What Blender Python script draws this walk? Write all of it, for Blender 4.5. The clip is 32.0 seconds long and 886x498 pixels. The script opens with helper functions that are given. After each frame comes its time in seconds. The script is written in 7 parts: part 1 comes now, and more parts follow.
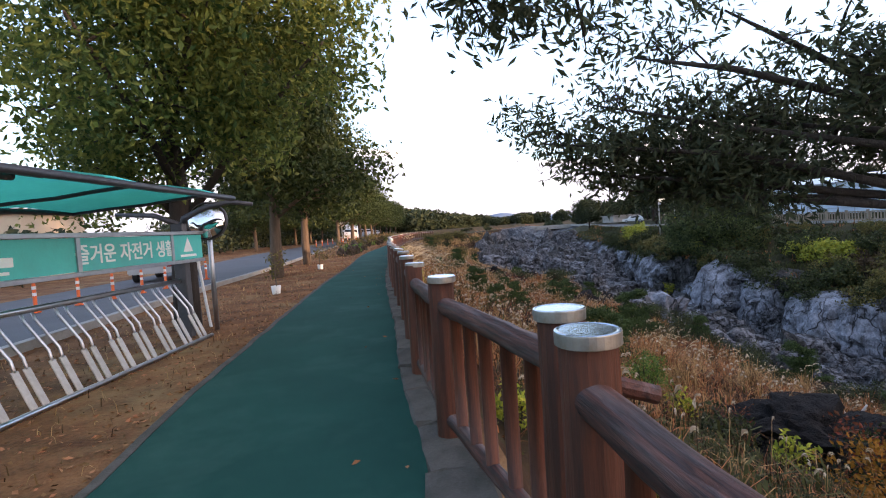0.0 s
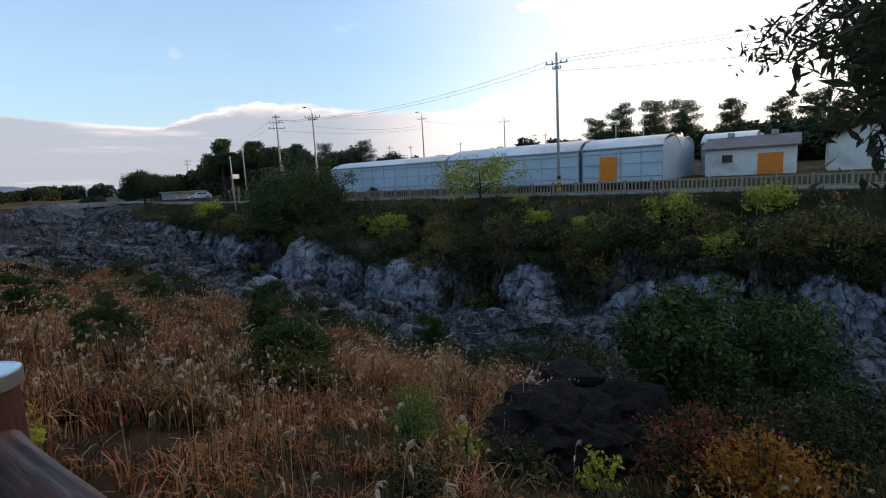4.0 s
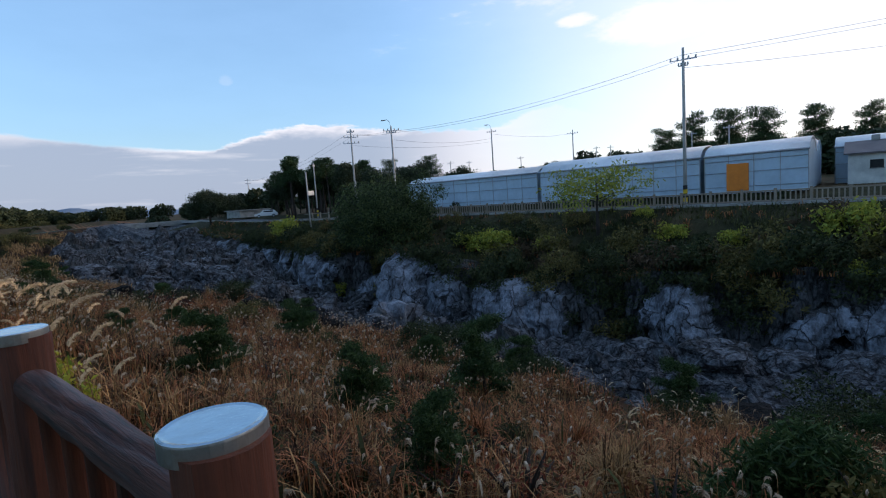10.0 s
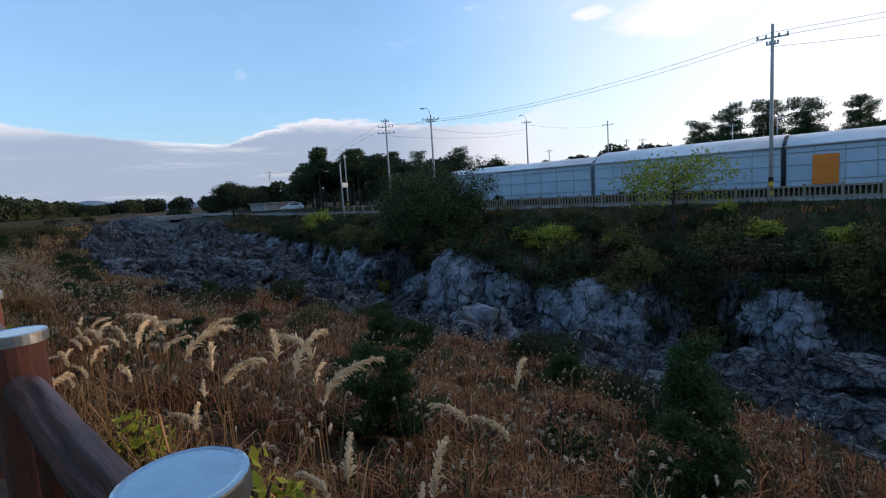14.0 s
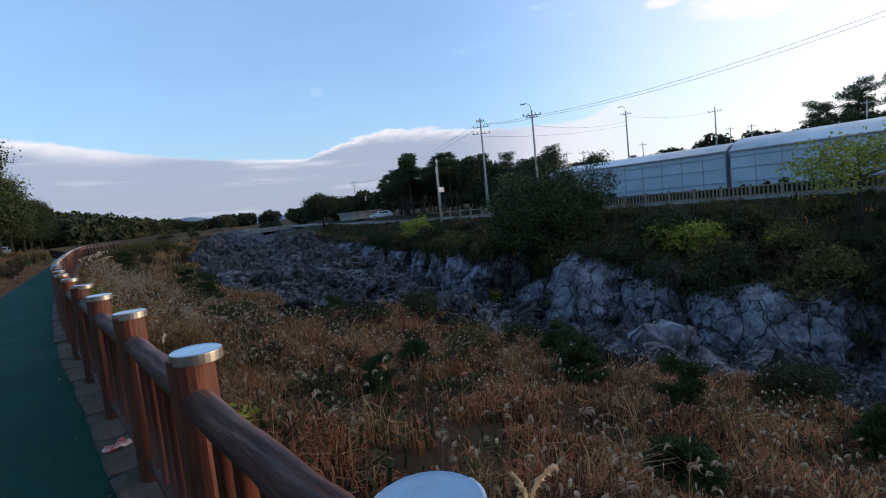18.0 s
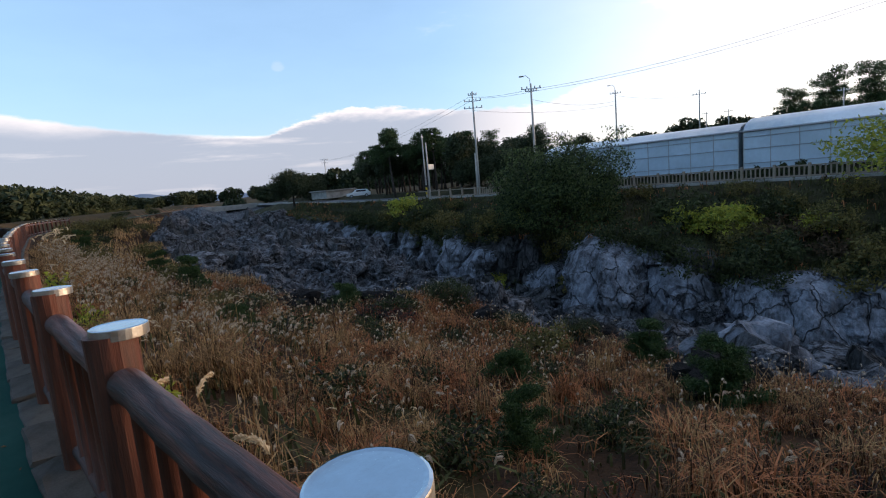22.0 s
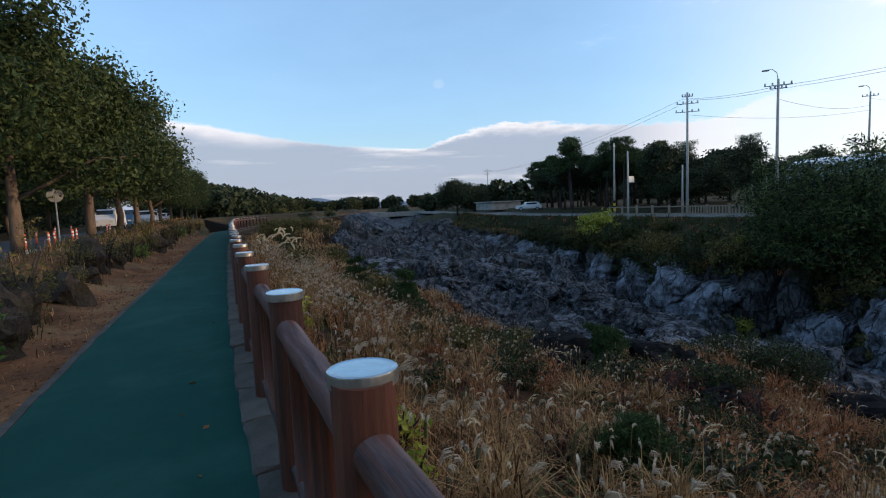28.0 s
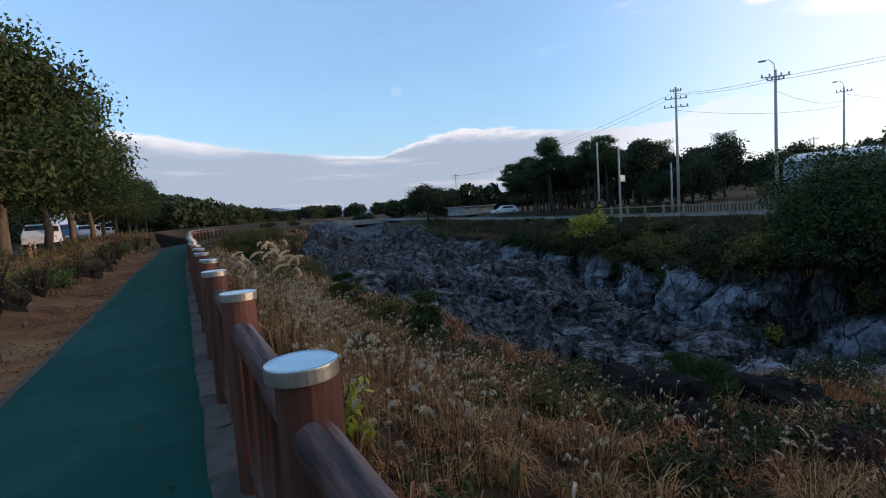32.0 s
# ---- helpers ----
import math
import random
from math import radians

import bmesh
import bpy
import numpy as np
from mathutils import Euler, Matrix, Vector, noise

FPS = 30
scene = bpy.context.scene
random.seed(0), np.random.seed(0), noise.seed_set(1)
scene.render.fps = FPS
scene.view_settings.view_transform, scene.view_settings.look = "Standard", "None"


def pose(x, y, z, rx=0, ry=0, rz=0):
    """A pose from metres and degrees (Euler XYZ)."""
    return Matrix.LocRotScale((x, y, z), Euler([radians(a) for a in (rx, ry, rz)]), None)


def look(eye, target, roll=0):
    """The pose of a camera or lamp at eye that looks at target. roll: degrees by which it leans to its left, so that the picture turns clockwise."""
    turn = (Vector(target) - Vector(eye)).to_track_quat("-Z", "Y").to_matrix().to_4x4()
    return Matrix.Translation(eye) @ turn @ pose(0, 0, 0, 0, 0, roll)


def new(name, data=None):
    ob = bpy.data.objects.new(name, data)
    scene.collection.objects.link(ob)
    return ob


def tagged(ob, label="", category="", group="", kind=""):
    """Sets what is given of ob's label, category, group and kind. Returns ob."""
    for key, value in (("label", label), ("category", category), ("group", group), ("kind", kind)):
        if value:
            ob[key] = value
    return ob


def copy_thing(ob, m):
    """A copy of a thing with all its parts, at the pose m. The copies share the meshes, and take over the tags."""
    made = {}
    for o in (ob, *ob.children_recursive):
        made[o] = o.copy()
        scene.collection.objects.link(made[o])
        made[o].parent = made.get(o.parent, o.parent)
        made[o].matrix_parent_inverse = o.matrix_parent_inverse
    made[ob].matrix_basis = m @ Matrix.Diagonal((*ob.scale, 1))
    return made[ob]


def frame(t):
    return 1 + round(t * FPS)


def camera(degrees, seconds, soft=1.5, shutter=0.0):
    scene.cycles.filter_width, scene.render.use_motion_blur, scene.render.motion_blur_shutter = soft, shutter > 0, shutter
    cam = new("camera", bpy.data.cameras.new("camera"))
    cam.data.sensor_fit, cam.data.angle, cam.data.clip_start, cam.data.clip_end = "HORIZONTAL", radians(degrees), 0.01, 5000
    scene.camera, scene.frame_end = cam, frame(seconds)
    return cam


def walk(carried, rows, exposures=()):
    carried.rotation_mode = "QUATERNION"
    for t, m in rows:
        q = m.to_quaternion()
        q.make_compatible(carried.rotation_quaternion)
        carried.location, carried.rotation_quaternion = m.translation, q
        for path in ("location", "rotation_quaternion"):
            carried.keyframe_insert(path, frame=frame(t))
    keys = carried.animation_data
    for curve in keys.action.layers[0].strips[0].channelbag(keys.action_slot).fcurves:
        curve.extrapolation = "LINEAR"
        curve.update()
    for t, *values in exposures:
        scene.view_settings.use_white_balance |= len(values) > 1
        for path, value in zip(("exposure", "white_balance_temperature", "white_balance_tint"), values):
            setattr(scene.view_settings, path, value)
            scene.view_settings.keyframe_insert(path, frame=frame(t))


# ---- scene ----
cam = camera(83.41, 32.0, 1.1)
# seconds, x, y, z, yaw, pitch, roll
PATH = [
    (0.0, -0.221, 0.104, 1.425, -6.57, -2.37, 3.94),
    (0.5, -0.419, 0.755, 1.416, -22.71, -2.13, 5.89),
    (1.0, -0.420, 1.427, 1.416, -33.65, -1.86, 5.16),
    (1.5, -0.337, 2.221, 1.406, -41.08, -0.84, 4.68),
    (2.0, -0.216, 2.848, 1.371, -46.79, -1.65, 3.77),
    (2.5, -0.254, 3.175, 1.479, -54.78, -4.62, 4.49),
    (4.5, -0.262, 5.315, 1.538, -53.64, -9.24, 3.17),
    (5.0, -0.239, 5.886, 1.494, -49.51, -9.16, 4.50),
    (5.5, -0.280, 6.495, 1.521, -51.22, -9.18, 4.35),
    (6.0, -0.290, 7.073, 1.546, -59.70, -9.59, 3.74),
    (6.5, -0.243, 7.574, 1.524, -73.52, -10.88, 2.53),
    (7.0, -0.193, 8.025, 1.499, -86.98, -12.82, 1.03),
    (7.5, -0.195, 8.525, 1.476, -94.57, -12.68, 0.18),
    (8.0, -0.213, 9.055, 1.478, -90.16, -10.01, -0.25),
    (8.5, -0.297, 9.697, 1.490, -73.84, -8.39, 3.02),
    (9.0, -0.369, 10.337, 1.492, -60.95, -7.55, 4.56),
    (9.5, -0.428, 10.917, 1.475, -53.66, -6.82, 4.13),
    (10.0, -0.469, 11.529, 1.490, -50.20, -5.95, 3.88),
    (10.5, -0.477, 11.994, 1.476, -48.78, -6.03, 3.97),
    (11.0, -0.469, 12.542, 1.510, -48.64, -6.58, 4.44),
    (11.5, -0.440, 13.216, 1.502, -48.76, -6.21, 3.63),
    (12.0, -0.412, 13.748, 1.538, -50.51, -5.84, 2.59),
    (12.5, -0.368, 14.334, 1.557, -51.16, -5.33, 2.68),
    (13.0, -0.380, 14.916, 1.553, -51.66, -5.46, 2.88),
    (13.5, -0.386, 15.510, 1.533, -51.31, -5.91, 2.90),
    (14.0, -0.375, 16.109, 1.510, -48.78, -6.49, 3.60),
    (14.5, -0.351, 16.692, 1.501, -46.44, -6.43, 3.78),
    (16.5, -0.331, 18.916, 1.563, -49.58, -9.41, 5.23),
    (17.0, -0.350, 19.496, 1.564, -45.96, -8.50, 6.29),
    (17.5, -0.365, 20.097, 1.572, -41.58, -6.30, 6.28),
    (18.0, -0.468, 20.790, 1.575, -40.59, -5.28, 6.09),
    (18.5, -0.485, 21.263, 1.560, -41.94, -5.83, 6.08),
    (19.0, -0.572, 21.853, 1.554, -43.74, -5.31, 5.81),
    (19.5, -0.533, 22.397, 1.540, -45.43, -4.96, 3.49),
    (20.0, -0.507, 22.979, 1.545, -49.40, -6.47, 3.06),
    (20.5, -0.447, 23.553, 1.562, -56.79, -8.52, 3.62),
    (21.0, -0.368, 24.078, 1.552, -58.69, -9.52, 4.10),
    (21.5, -0.324, 24.610, 1.525, -52.00, -9.54, 4.97),
    (22.0, -0.385, 25.310, 1.524, -44.66, -7.82, 5.07),
    (22.5, -0.371, 25.786, 1.539, -41.83, -6.73, 5.27),
    (23.0, -0.351, 26.384, 1.546, -39.70, -6.32, 5.75),
    (23.5, -0.357, 26.989, 1.538, -37.87, -5.70, 6.13),
    (24.0, -0.392, 27.576, 1.581, -35.16, -5.14, 6.45),
    (24.5, -0.438, 28.189, 1.589, -33.21, -5.30, 6.63),
    (26.5, -0.415, 30.428, 1.533, -32.36, -5.40, 8.69),
    (27.0, -0.421, 31.061, 1.544, -29.53, -5.05, 5.91),
    (27.5, -0.395, 31.614, 1.527, -28.54, -4.35, 3.67),
    (28.0, -0.397, 32.184, 1.533, -27.93, -5.12, 2.46),
    (28.5, -0.386, 32.783, 1.526, -28.44, -6.19, 2.14),
    (29.0, -0.353, 33.325, 1.528, -30.66, -6.81, 1.95),
    (29.5, -0.354, 33.861, 1.519, -31.62, -6.22, 2.47),
    (30.0, -0.307, 34.377, 1.517, -32.78, -5.42, 3.12),
    (30.5, -0.252, 34.914, 1.499, -32.92, -4.81, 2.98),
    (31.0, -0.228, 35.495, 1.516, -30.68, -4.60, 3.28),
    (31.5, -0.204, 36.050, 1.503, -29.61, -4.14, 3.84),
    (32.0, -0.155, 36.616, 1.479, -32.38, -4.61, 3.83),
]
# seconds, stops, kelvin, tint: the phone opens bright and warm and then settles
EXPOSURES = [(0.0, 3.0, 7300, 30), (0.6, 2.6, 7300, 27), (1.1, 2.2, 7100, 23), (2.0, 1.93, 6900, 20), (2.6, 1.85, 6900, 20), (5.0, 1.85, 6700, 18), (6.0, 1.75, 6550, 18), (7.0, 1.75, 6400, 20), (7.5, 2.45, 6500, 20), (8.0, 2.55, 6500, 20), (8.5, 2.1, 6200, 20), (9.1, 1.8, 6350, 18), (10.0, 1.66, 5950, 16.5), (14.0, 1.6, 5900, 16), (16.5, 1.8, 6250, 16), (17.1, 1.8, 6250, 16), (17.9, 1.6, 5950, 18), (19.0, 1.6, 5950, 17.5), (20.6, 1.62, 5980, 16.5), (22.0, 1.85, 6450, 19), (23.4, 1.68, 6050, 19), (27.0, 1.64, 6000, 15.5), (29.0, 1.72, 6250, 15), (32.0, 1.64, 6060, 16.5)]
walk(cam, [(t, pose(x, y, z, 90 + pitch, roll, yaw)) for t, x, y, z, yaw, pitch, roll in PATH],
     exposures=EXPOSURES)
# ---- end path ----
# ---- world and sun ----
SUN_AZ, SUN_EL = radians(122.0), radians(3.6)
world = bpy.data.worlds.new("evening_sky")
scene.world = world
world.use_nodes = True
wn, wl = world.node_tree.nodes, world.node_tree.links
wn.clear()
w_out, w_bg, w_sky = wn.new("ShaderNodeOutputWorld"), wn.new("ShaderNodeBackground"), wn.new("ShaderNodeTexSky")
w_sky.sky_type, w_sky.sun_disc = "NISHITA", False
w_sky.sun_elevation, w_sky.sun_rotation = SUN_EL, SUN_AZ
w_sky.altitude, w_sky.air_density, w_sky.dust_density, w_sky.ozone_density = 50, 1.0, 0.9, 2.4
w_bg.inputs["Strength"].default_value = 0.15


def wmath(op, a, b=None, c=None):
    n = wn.new("ShaderNodeMath")
    n.operation = op
    for i, v in enumerate((a, b, c)):
        if v is None:
            continue
        if isinstance(v, (int, float)):
            n.inputs[i].default_value = v
        else:
            wl.new(v, n.inputs[i])
    return n.outputs[0]


def wramp(v, lo, hi):
    n = wn.new("ShaderNodeMapRange")
    n.interpolation_type = "SMOOTHSTEP"
    n.inputs["From Min"].default_value = lo
    if isinstance(hi, (int, float)):
        n.inputs["From Max"].default_value = hi
    else:
        wl.new(hi, n.inputs["From Max"])
    wl.new(v, n.inputs["Value"])
    return n.outputs["Result"]


# a bank of stratocumulus low over the land ahead, and a few loose puffs above it
w_co = wn.new("ShaderNodeTexCoord")
w_sep = wn.new("ShaderNodeSeparateXYZ")
wl.new(w_co.outputs["Generated"], w_sep.inputs[0])
w_el = wmath("ARCSINE", w_sep.outputs[2])
w_az = wmath("ARCTAN2", w_sep.outputs[0], w_sep.outputs[1])
w_comb = wn.new("ShaderNodeCombineXYZ")
wl.new(w_az, w_comb.inputs[0])
wl.new(wmath("MULTIPLY", w_el, 3.2), w_comb.inputs[1])


def wnoise(scale, detail, rough, off):
    n, m = wn.new("ShaderNodeTexNoise"), wn.new("ShaderNodeMapping")
    m.inputs["Location"].default_value = (off, off * 0.7, off * 1.3)
    wl.new(w_comb.outputs[0], m.inputs["Vector"])
    wl.new(m.outputs[0], n.inputs["Vector"])
    n.inputs["Scale"].default_value, n.inputs["Detail"].default_value, n.inputs["Roughness"].default_value = scale, detail, rough
    return n.outputs["Fac"]


n_fine, n_puff, n_streak, n_curl = wnoise(8, 7, 0.65, 1.7), wnoise(3.1, 6, 0.62, 8.3), wnoise(4.2, 3, 0.5, 2.6), wnoise(30, 5, 0.62, 5.2)


def w_hump(az, wide):
    """A soft swelling of the bank's top round one bearing."""
    q = wmath("DIVIDE", wmath("SUBTRACT", w_az, radians(az)), radians(wide))
    return wmath("POWER", 2.718, wmath("MULTIPLY", wmath("MULTIPLY", q, q), -1.0))


# a smooth bank ahead, and a taller one behind it whose near end juts out like a shelf
w_edge = wmath("ADD", wmath("MULTIPLY", wmath("SUBTRACT", n_fine, 0.5), 0.022), wmath("MULTIPLY", wmath("SUBTRACT", n_curl, 0.5), 0.02))
w_low = wmath("ADD", wmath("ADD", 0.112, wmath("MULTIPLY", w_hump(-4, 17), 0.058)), wmath("MULTIPLY", w_edge, 0.5))
w_high = wmath("ADD", wmath("MULTIPLY", wramp(w_az, radians(22.5), radians(31)), 0.04), wmath("ADD", wmath("MULTIPLY", w_hump(37, 9), 0.022), wmath("MULTIPLY", w_hump(62.5, 4), 0.03)))
w_high = wmath("ADD", wmath("ADD", w_high, 0.092), wmath("MULTIPLY", w_edge, 1.3))
w_top = wmath("MAXIMUM", w_low, w_high)
w_combb = wn.new("ShaderNodeCombineXYZ")
wl.new(w_az, w_combb.inputs[0])
wl.new(wmath("MULTIPLY", w_el, 9.0), w_combb.inputs[1])
n_band = wn.new("ShaderNodeTexNoise")
n_band.inputs["Scale"].default_value, n_band.inputs["Detail"].default_value, n_band.inputs["Roughness"].default_value = 3.4, 6, 0.6
wl.new(w_combb.outputs[0], n_band.inputs["Vector"])
w_fade_az = wmath("SUBTRACT", 1.0, wramp(wmath("ABSOLUTE", wmath("SUBTRACT", w_az, 0.15)), 0.72, 1.1))
w_bank = wmath("MULTIPLY", wramp(wmath("SUBTRACT", w_top, w_el), 0.0, 0.008), w_fade_az)
w_puffs = wmath("MULTIPLY", wramp(n_puff, 0.62, 0.74), wmath("MULTIPLY", wramp(w_el, 0.22, 0.36), 0.5))


def w_puff(az, el, wide, tall):
    """One loose cloud at a place in the sky, with ragged edges."""
    a = wmath("POWER", wmath("ABSOLUTE", wmath("DIVIDE", wmath("SUBTRACT", w_az, radians(az)), radians(wide))), 2)
    b = wmath("POWER", wmath("ABSOLUTE", wmath("DIVIDE", wmath("SUBTRACT", w_el, radians(el)), radians(tall))), 2)
    return wramp(wmath("ADD", wmath("SUBTRACT", 1.0, wmath("ADD", a, b)), wmath("MULTIPLY", wmath("SUBTRACT", n_fine, 0.5), 3.0)), 0.0, 0.9)


for spec in ((74, 15.5, 7, 2.4), (66, 17.2, 2.4, 0.7), (84, 20, 8, 3)):
    w_puffs = wmath("MAXIMUM", w_puffs, wmath("MULTIPLY", w_puff(*spec), 0.8))
w_puffs = wmath("MAXIMUM", w_puffs, wmath("MULTIPLY", w_puff(28.0, 13.3, 0.75, 0.6), 0.12))
w_cloud = wmath("MAXIMUM", w_bank, w_puffs)
# the bright rim of the bank is broad where it faces the sun and thin between
w_rim = wmath("ADD", 0.008, wmath("ADD", wmath("MULTIPLY", w_hump(5, 8), 0.03), wmath("MULTIPLY", w_hump(39, 7), 0.028)))
w_shade = wmath("SUBTRACT", wramp(wmath("SUBTRACT", wmath("ADD", w_top, wmath("MULTIPLY", wmath("SUBTRACT", n_streak, 0.5), 0.03)), w_el), -0.006, w_rim), wmath("MULTIPLY", wramp(n_band.outputs["Fac"], 0.52, 0.75), 0.45))
w_shade = wmath("MULTIPLY", wmath("MAXIMUM", w_shade, 0.0), wmath("SUBTRACT", 1.0, wmath("MULTIPLY", wramp(w_az, 0.72, 1.05), 0.85)))
CIRRUS, CIRRUS_SUN = (1.25, 1.95, 2.75, 1), (2.7, 2.6, 2.5, 1)
CLOUD_LIT, CLOUD_SHADE = (2.45, 2.28, 2.1, 1), (0.92, 1.04, 1.2, 1)
w_cc = wn.new("ShaderNodeMix")
w_cc.data_type = "RGBA"
w_cc.inputs["A"].default_value, w_cc.inputs["B"].default_value = CLOUD_LIT, CLOUD_SHADE
wl.new(w_shade, w_cc.inputs["Factor"])
w_mix = wn.new("ShaderNodeMix")
w_mix.data_type = "RGBA"
wl.new(wmath("MULTIPLY", w_cloud, 0.92), w_mix.inputs["Factor"])
# a thin high veil of cirrus over the whole sky, thicker towards the sun
w_toward = wmath("COSINE", wmath("SUBTRACT", w_az, SUN_AZ))
w_veil = wmath("ADD", wmath("MULTIPLY", wramp(w_toward, 0.1, 0.9), wmath("MULTIPLY", wramp(w_el, 0.75, 0.2), 0.45)), wmath("ADD", 0.22, wmath("MULTIPLY", n_puff, 0.2)))
w_thin = wn.new("ShaderNodeMix")
w_thin.data_type = "RGBA"
wl.new(w_veil, w_thin.inputs["Factor"])
wl.new(w_sky.outputs[0], w_thin.inputs["A"])
w_cir = wn.new("ShaderNodeMix")
w_cir.data_type = "RGBA"
w_cir.inputs["A"].default_value, w_cir.inputs["B"].default_value = CIRRUS, CIRRUS_SUN
wl.new(wramp(w_toward, 0.2, 0.8), w_cir.inputs["Factor"])
wl.new(w_cir.outputs["Result"], w_thin.inputs["B"])
wl.new(w_thin.outputs["Result"], w_mix.inputs["A"])
wl.new(w_cc.outputs["Result"], w_mix.inputs["B"])
wl.new(w_mix.outputs["Result"], w_bg.inputs["Color"])
wl.new(w_bg.outputs[0], w_out.inputs[0])

sun_dir = Vector((math.sin(SUN_AZ) * math.cos(SUN_EL), math.cos(SUN_AZ) * math.cos(SUN_EL), math.sin(SUN_EL)))
sun_lamp = new("sun", bpy.data.lights.new("sun", "SUN"))
sun_lamp.data.energy, sun_lamp.data.angle, sun_lamp.data.color = 1.0, radians(0.8), (1.0, 0.72, 0.45)
sun_lamp.matrix_world = look(sun_dir * 200, (0, 0, 0))


# ---- materials ----
def mat(name, col, col2=None, rough=0.8, metal=0.0, scale=6.0, fine=60.0, bump=0.3, contrast=0.5, island=0.0, rand=0.0, stain_or_shade=None, stain_or_shade_scale=0.6,
        stain_or_shade_amount=0.5, stretch=(1, 1, 1), bump_dist=0.02, translucent=0.0, spec=0.4, hue=0.0, cracks=None):
    """Base colour between col and col2 by two noises; stains, on rock also crevice shade; darkened cracks; bump;
    variation by island or by object.
    """
    m = bpy.data.materials.new(name)
    m.use_nodes = True
    n, l = m.node_tree.nodes, m.node_tree.links
    b = n["Principled BSDF"]
    b.inputs["Roughness"].default_value, b.inputs["Metallic"].default_value = rough, metal
    b.inputs["Specular IOR Level"].default_value = spec
    co, mp = n.new("ShaderNodeTexCoord"), n.new("ShaderNodeMapping")
    mp.inputs["Scale"].default_value = stretch
    l.new(co.outputs["Object"], mp.inputs["Vector"])
    col2 = col2 or tuple(c * 0.6 for c in col)

    def noise_node(s, d=6, r=0.6):
        t = n.new("ShaderNodeTexNoise")
        t.inputs["Scale"].default_value, t.inputs["Detail"].default_value, t.inputs["Roughness"].default_value = s, d, r
        l.new(mp.outputs[0], t.inputs["Vector"])
        return t.outputs["Fac"]

    def op(kind, a, b_):
        t = n.new("ShaderNodeMath")
        t.operation = kind
        for i, v in enumerate((a, b_)):
            if isinstance(v, (int, float)):
                t.inputs[i].default_value = v
            else:
                l.new(v, t.inputs[i])
        return t.outputs[0]

    def mix(fac, a, b_):
        t = n.new("ShaderNodeMix")
        t.data_type = "RGBA"
        if isinstance(fac, (int, float)):
            t.inputs["Factor"].default_value = fac
        else:
            l.new(fac, t.inputs["Factor"])
        for key, v in (("A", a), ("B", b_)):
            if isinstance(v, tuple):
                t.inputs[key].default_value = (*v, 1)
            else:
                l.new(v, t.inputs[key])
        return t.outputs["Result"]

    coarse, grain = noise_node(scale), noise_node(fine, 4)
    f = op("ADD", op("MULTIPLY", op("SUBTRACT", coarse, 0.5), contrast * 3.2), op("MULTIPLY", op("SUBTRACT", grain, 0.5), contrast * 1.6))
    f = op("ADD", f, 0.5)
    if island:
        g = n.new("ShaderNodeNewGeometry")
        f = op("ADD", f, op("MULTIPLY", op("SUBTRACT", g.outputs["Random Per Island"], 0.5), island * 2))
    if rand:
        g = n.new("ShaderNodeObjectInfo")
        f = op("ADD", f, op("MULTIPLY", op("SUBTRACT", g.outputs["Random"], 0.5), rand * 2))
    cl = n.new("ShaderNodeClamp")
    l.new(f, cl.inputs[0])
    c = mix(cl.outputs[0], col, col2)
    if stain_or_shade:
        s = n.new("ShaderNodeMapRange")
        s.inputs["From Min"].default_value, s.inputs["From Max"].default_value = 0.5, 0.68
        l.new(noise_node(stain_or_shade_scale, 7, 0.65), s.inputs["Value"])
        c = mix(op("MULTIPLY", s.outputs[0], stain_or_shade_amount), c, stain_or_shade)
    if hue:
        g = n.new("ShaderNodeNewGeometry")
        h = n.new("ShaderNodeHueSaturation")
        l.new(op("ADD", op("MULTIPLY", op("SUBTRACT", g.outputs["Random Per Island"], 0.5), hue), 0.5), h.inputs["Hue"])
        l.new(c, h.inputs["Color"])
        c = h.outputs[0]
    crack = None
    if cracks:
        vo, dv = n.new("ShaderNodeTexVoronoi"), n.new("ShaderNodeVectorMath")
        vo.feature = "DISTANCE_TO_EDGE"
        vo.inputs["Scale"].default_value = cracks[0]
        dn = n.new("ShaderNodeTexNoise")
        dn.inputs["Scale"].default_value, dn.inputs["Detail"].default_value = cracks[0] * 1.3, 4
        l.new(mp.outputs[0], dn.inputs["Vector"])
        dv.operation = "MULTIPLY_ADD"
        l.new(dn.outputs["Color"], dv.inputs[0])
        dv.inputs[1].default_value = (0.9 / cracks[0],) * 3
        l.new(mp.outputs[0], dv.inputs[2])
        l.new(dv.outputs[0], vo.inputs["Vector"])
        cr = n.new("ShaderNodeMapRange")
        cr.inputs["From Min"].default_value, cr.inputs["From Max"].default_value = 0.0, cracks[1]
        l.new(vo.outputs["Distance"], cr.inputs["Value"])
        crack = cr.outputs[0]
        # crack lines are darkened in the colour, like shade inside crevices
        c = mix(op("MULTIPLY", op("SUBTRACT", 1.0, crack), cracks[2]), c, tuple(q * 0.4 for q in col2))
    l.new(c, b.inputs["Base Color"])
    if bump:
        bp = n.new("ShaderNodeBump")
        bp.inputs["Strength"].default_value, bp.inputs["Distance"].default_value = bump, bump_dist
        hgt = op("ADD", op("MULTIPLY", grain, 0.4), coarse)
        l.new(op("ADD", hgt, op("MULTIPLY", crack, 0.9)) if crack else hgt, bp.inputs["Height"])
        l.new(bp.outputs[0], b.inputs["Normal"])
    if translucent:
        tr, ms = n.new("ShaderNodeBsdfTranslucent"), n.new("ShaderNodeMixShader")
        l.new(c, tr.inputs["Color"])
        ms.inputs[0].default_value = translucent
        l.new(b.outputs[0], ms.inputs[1])
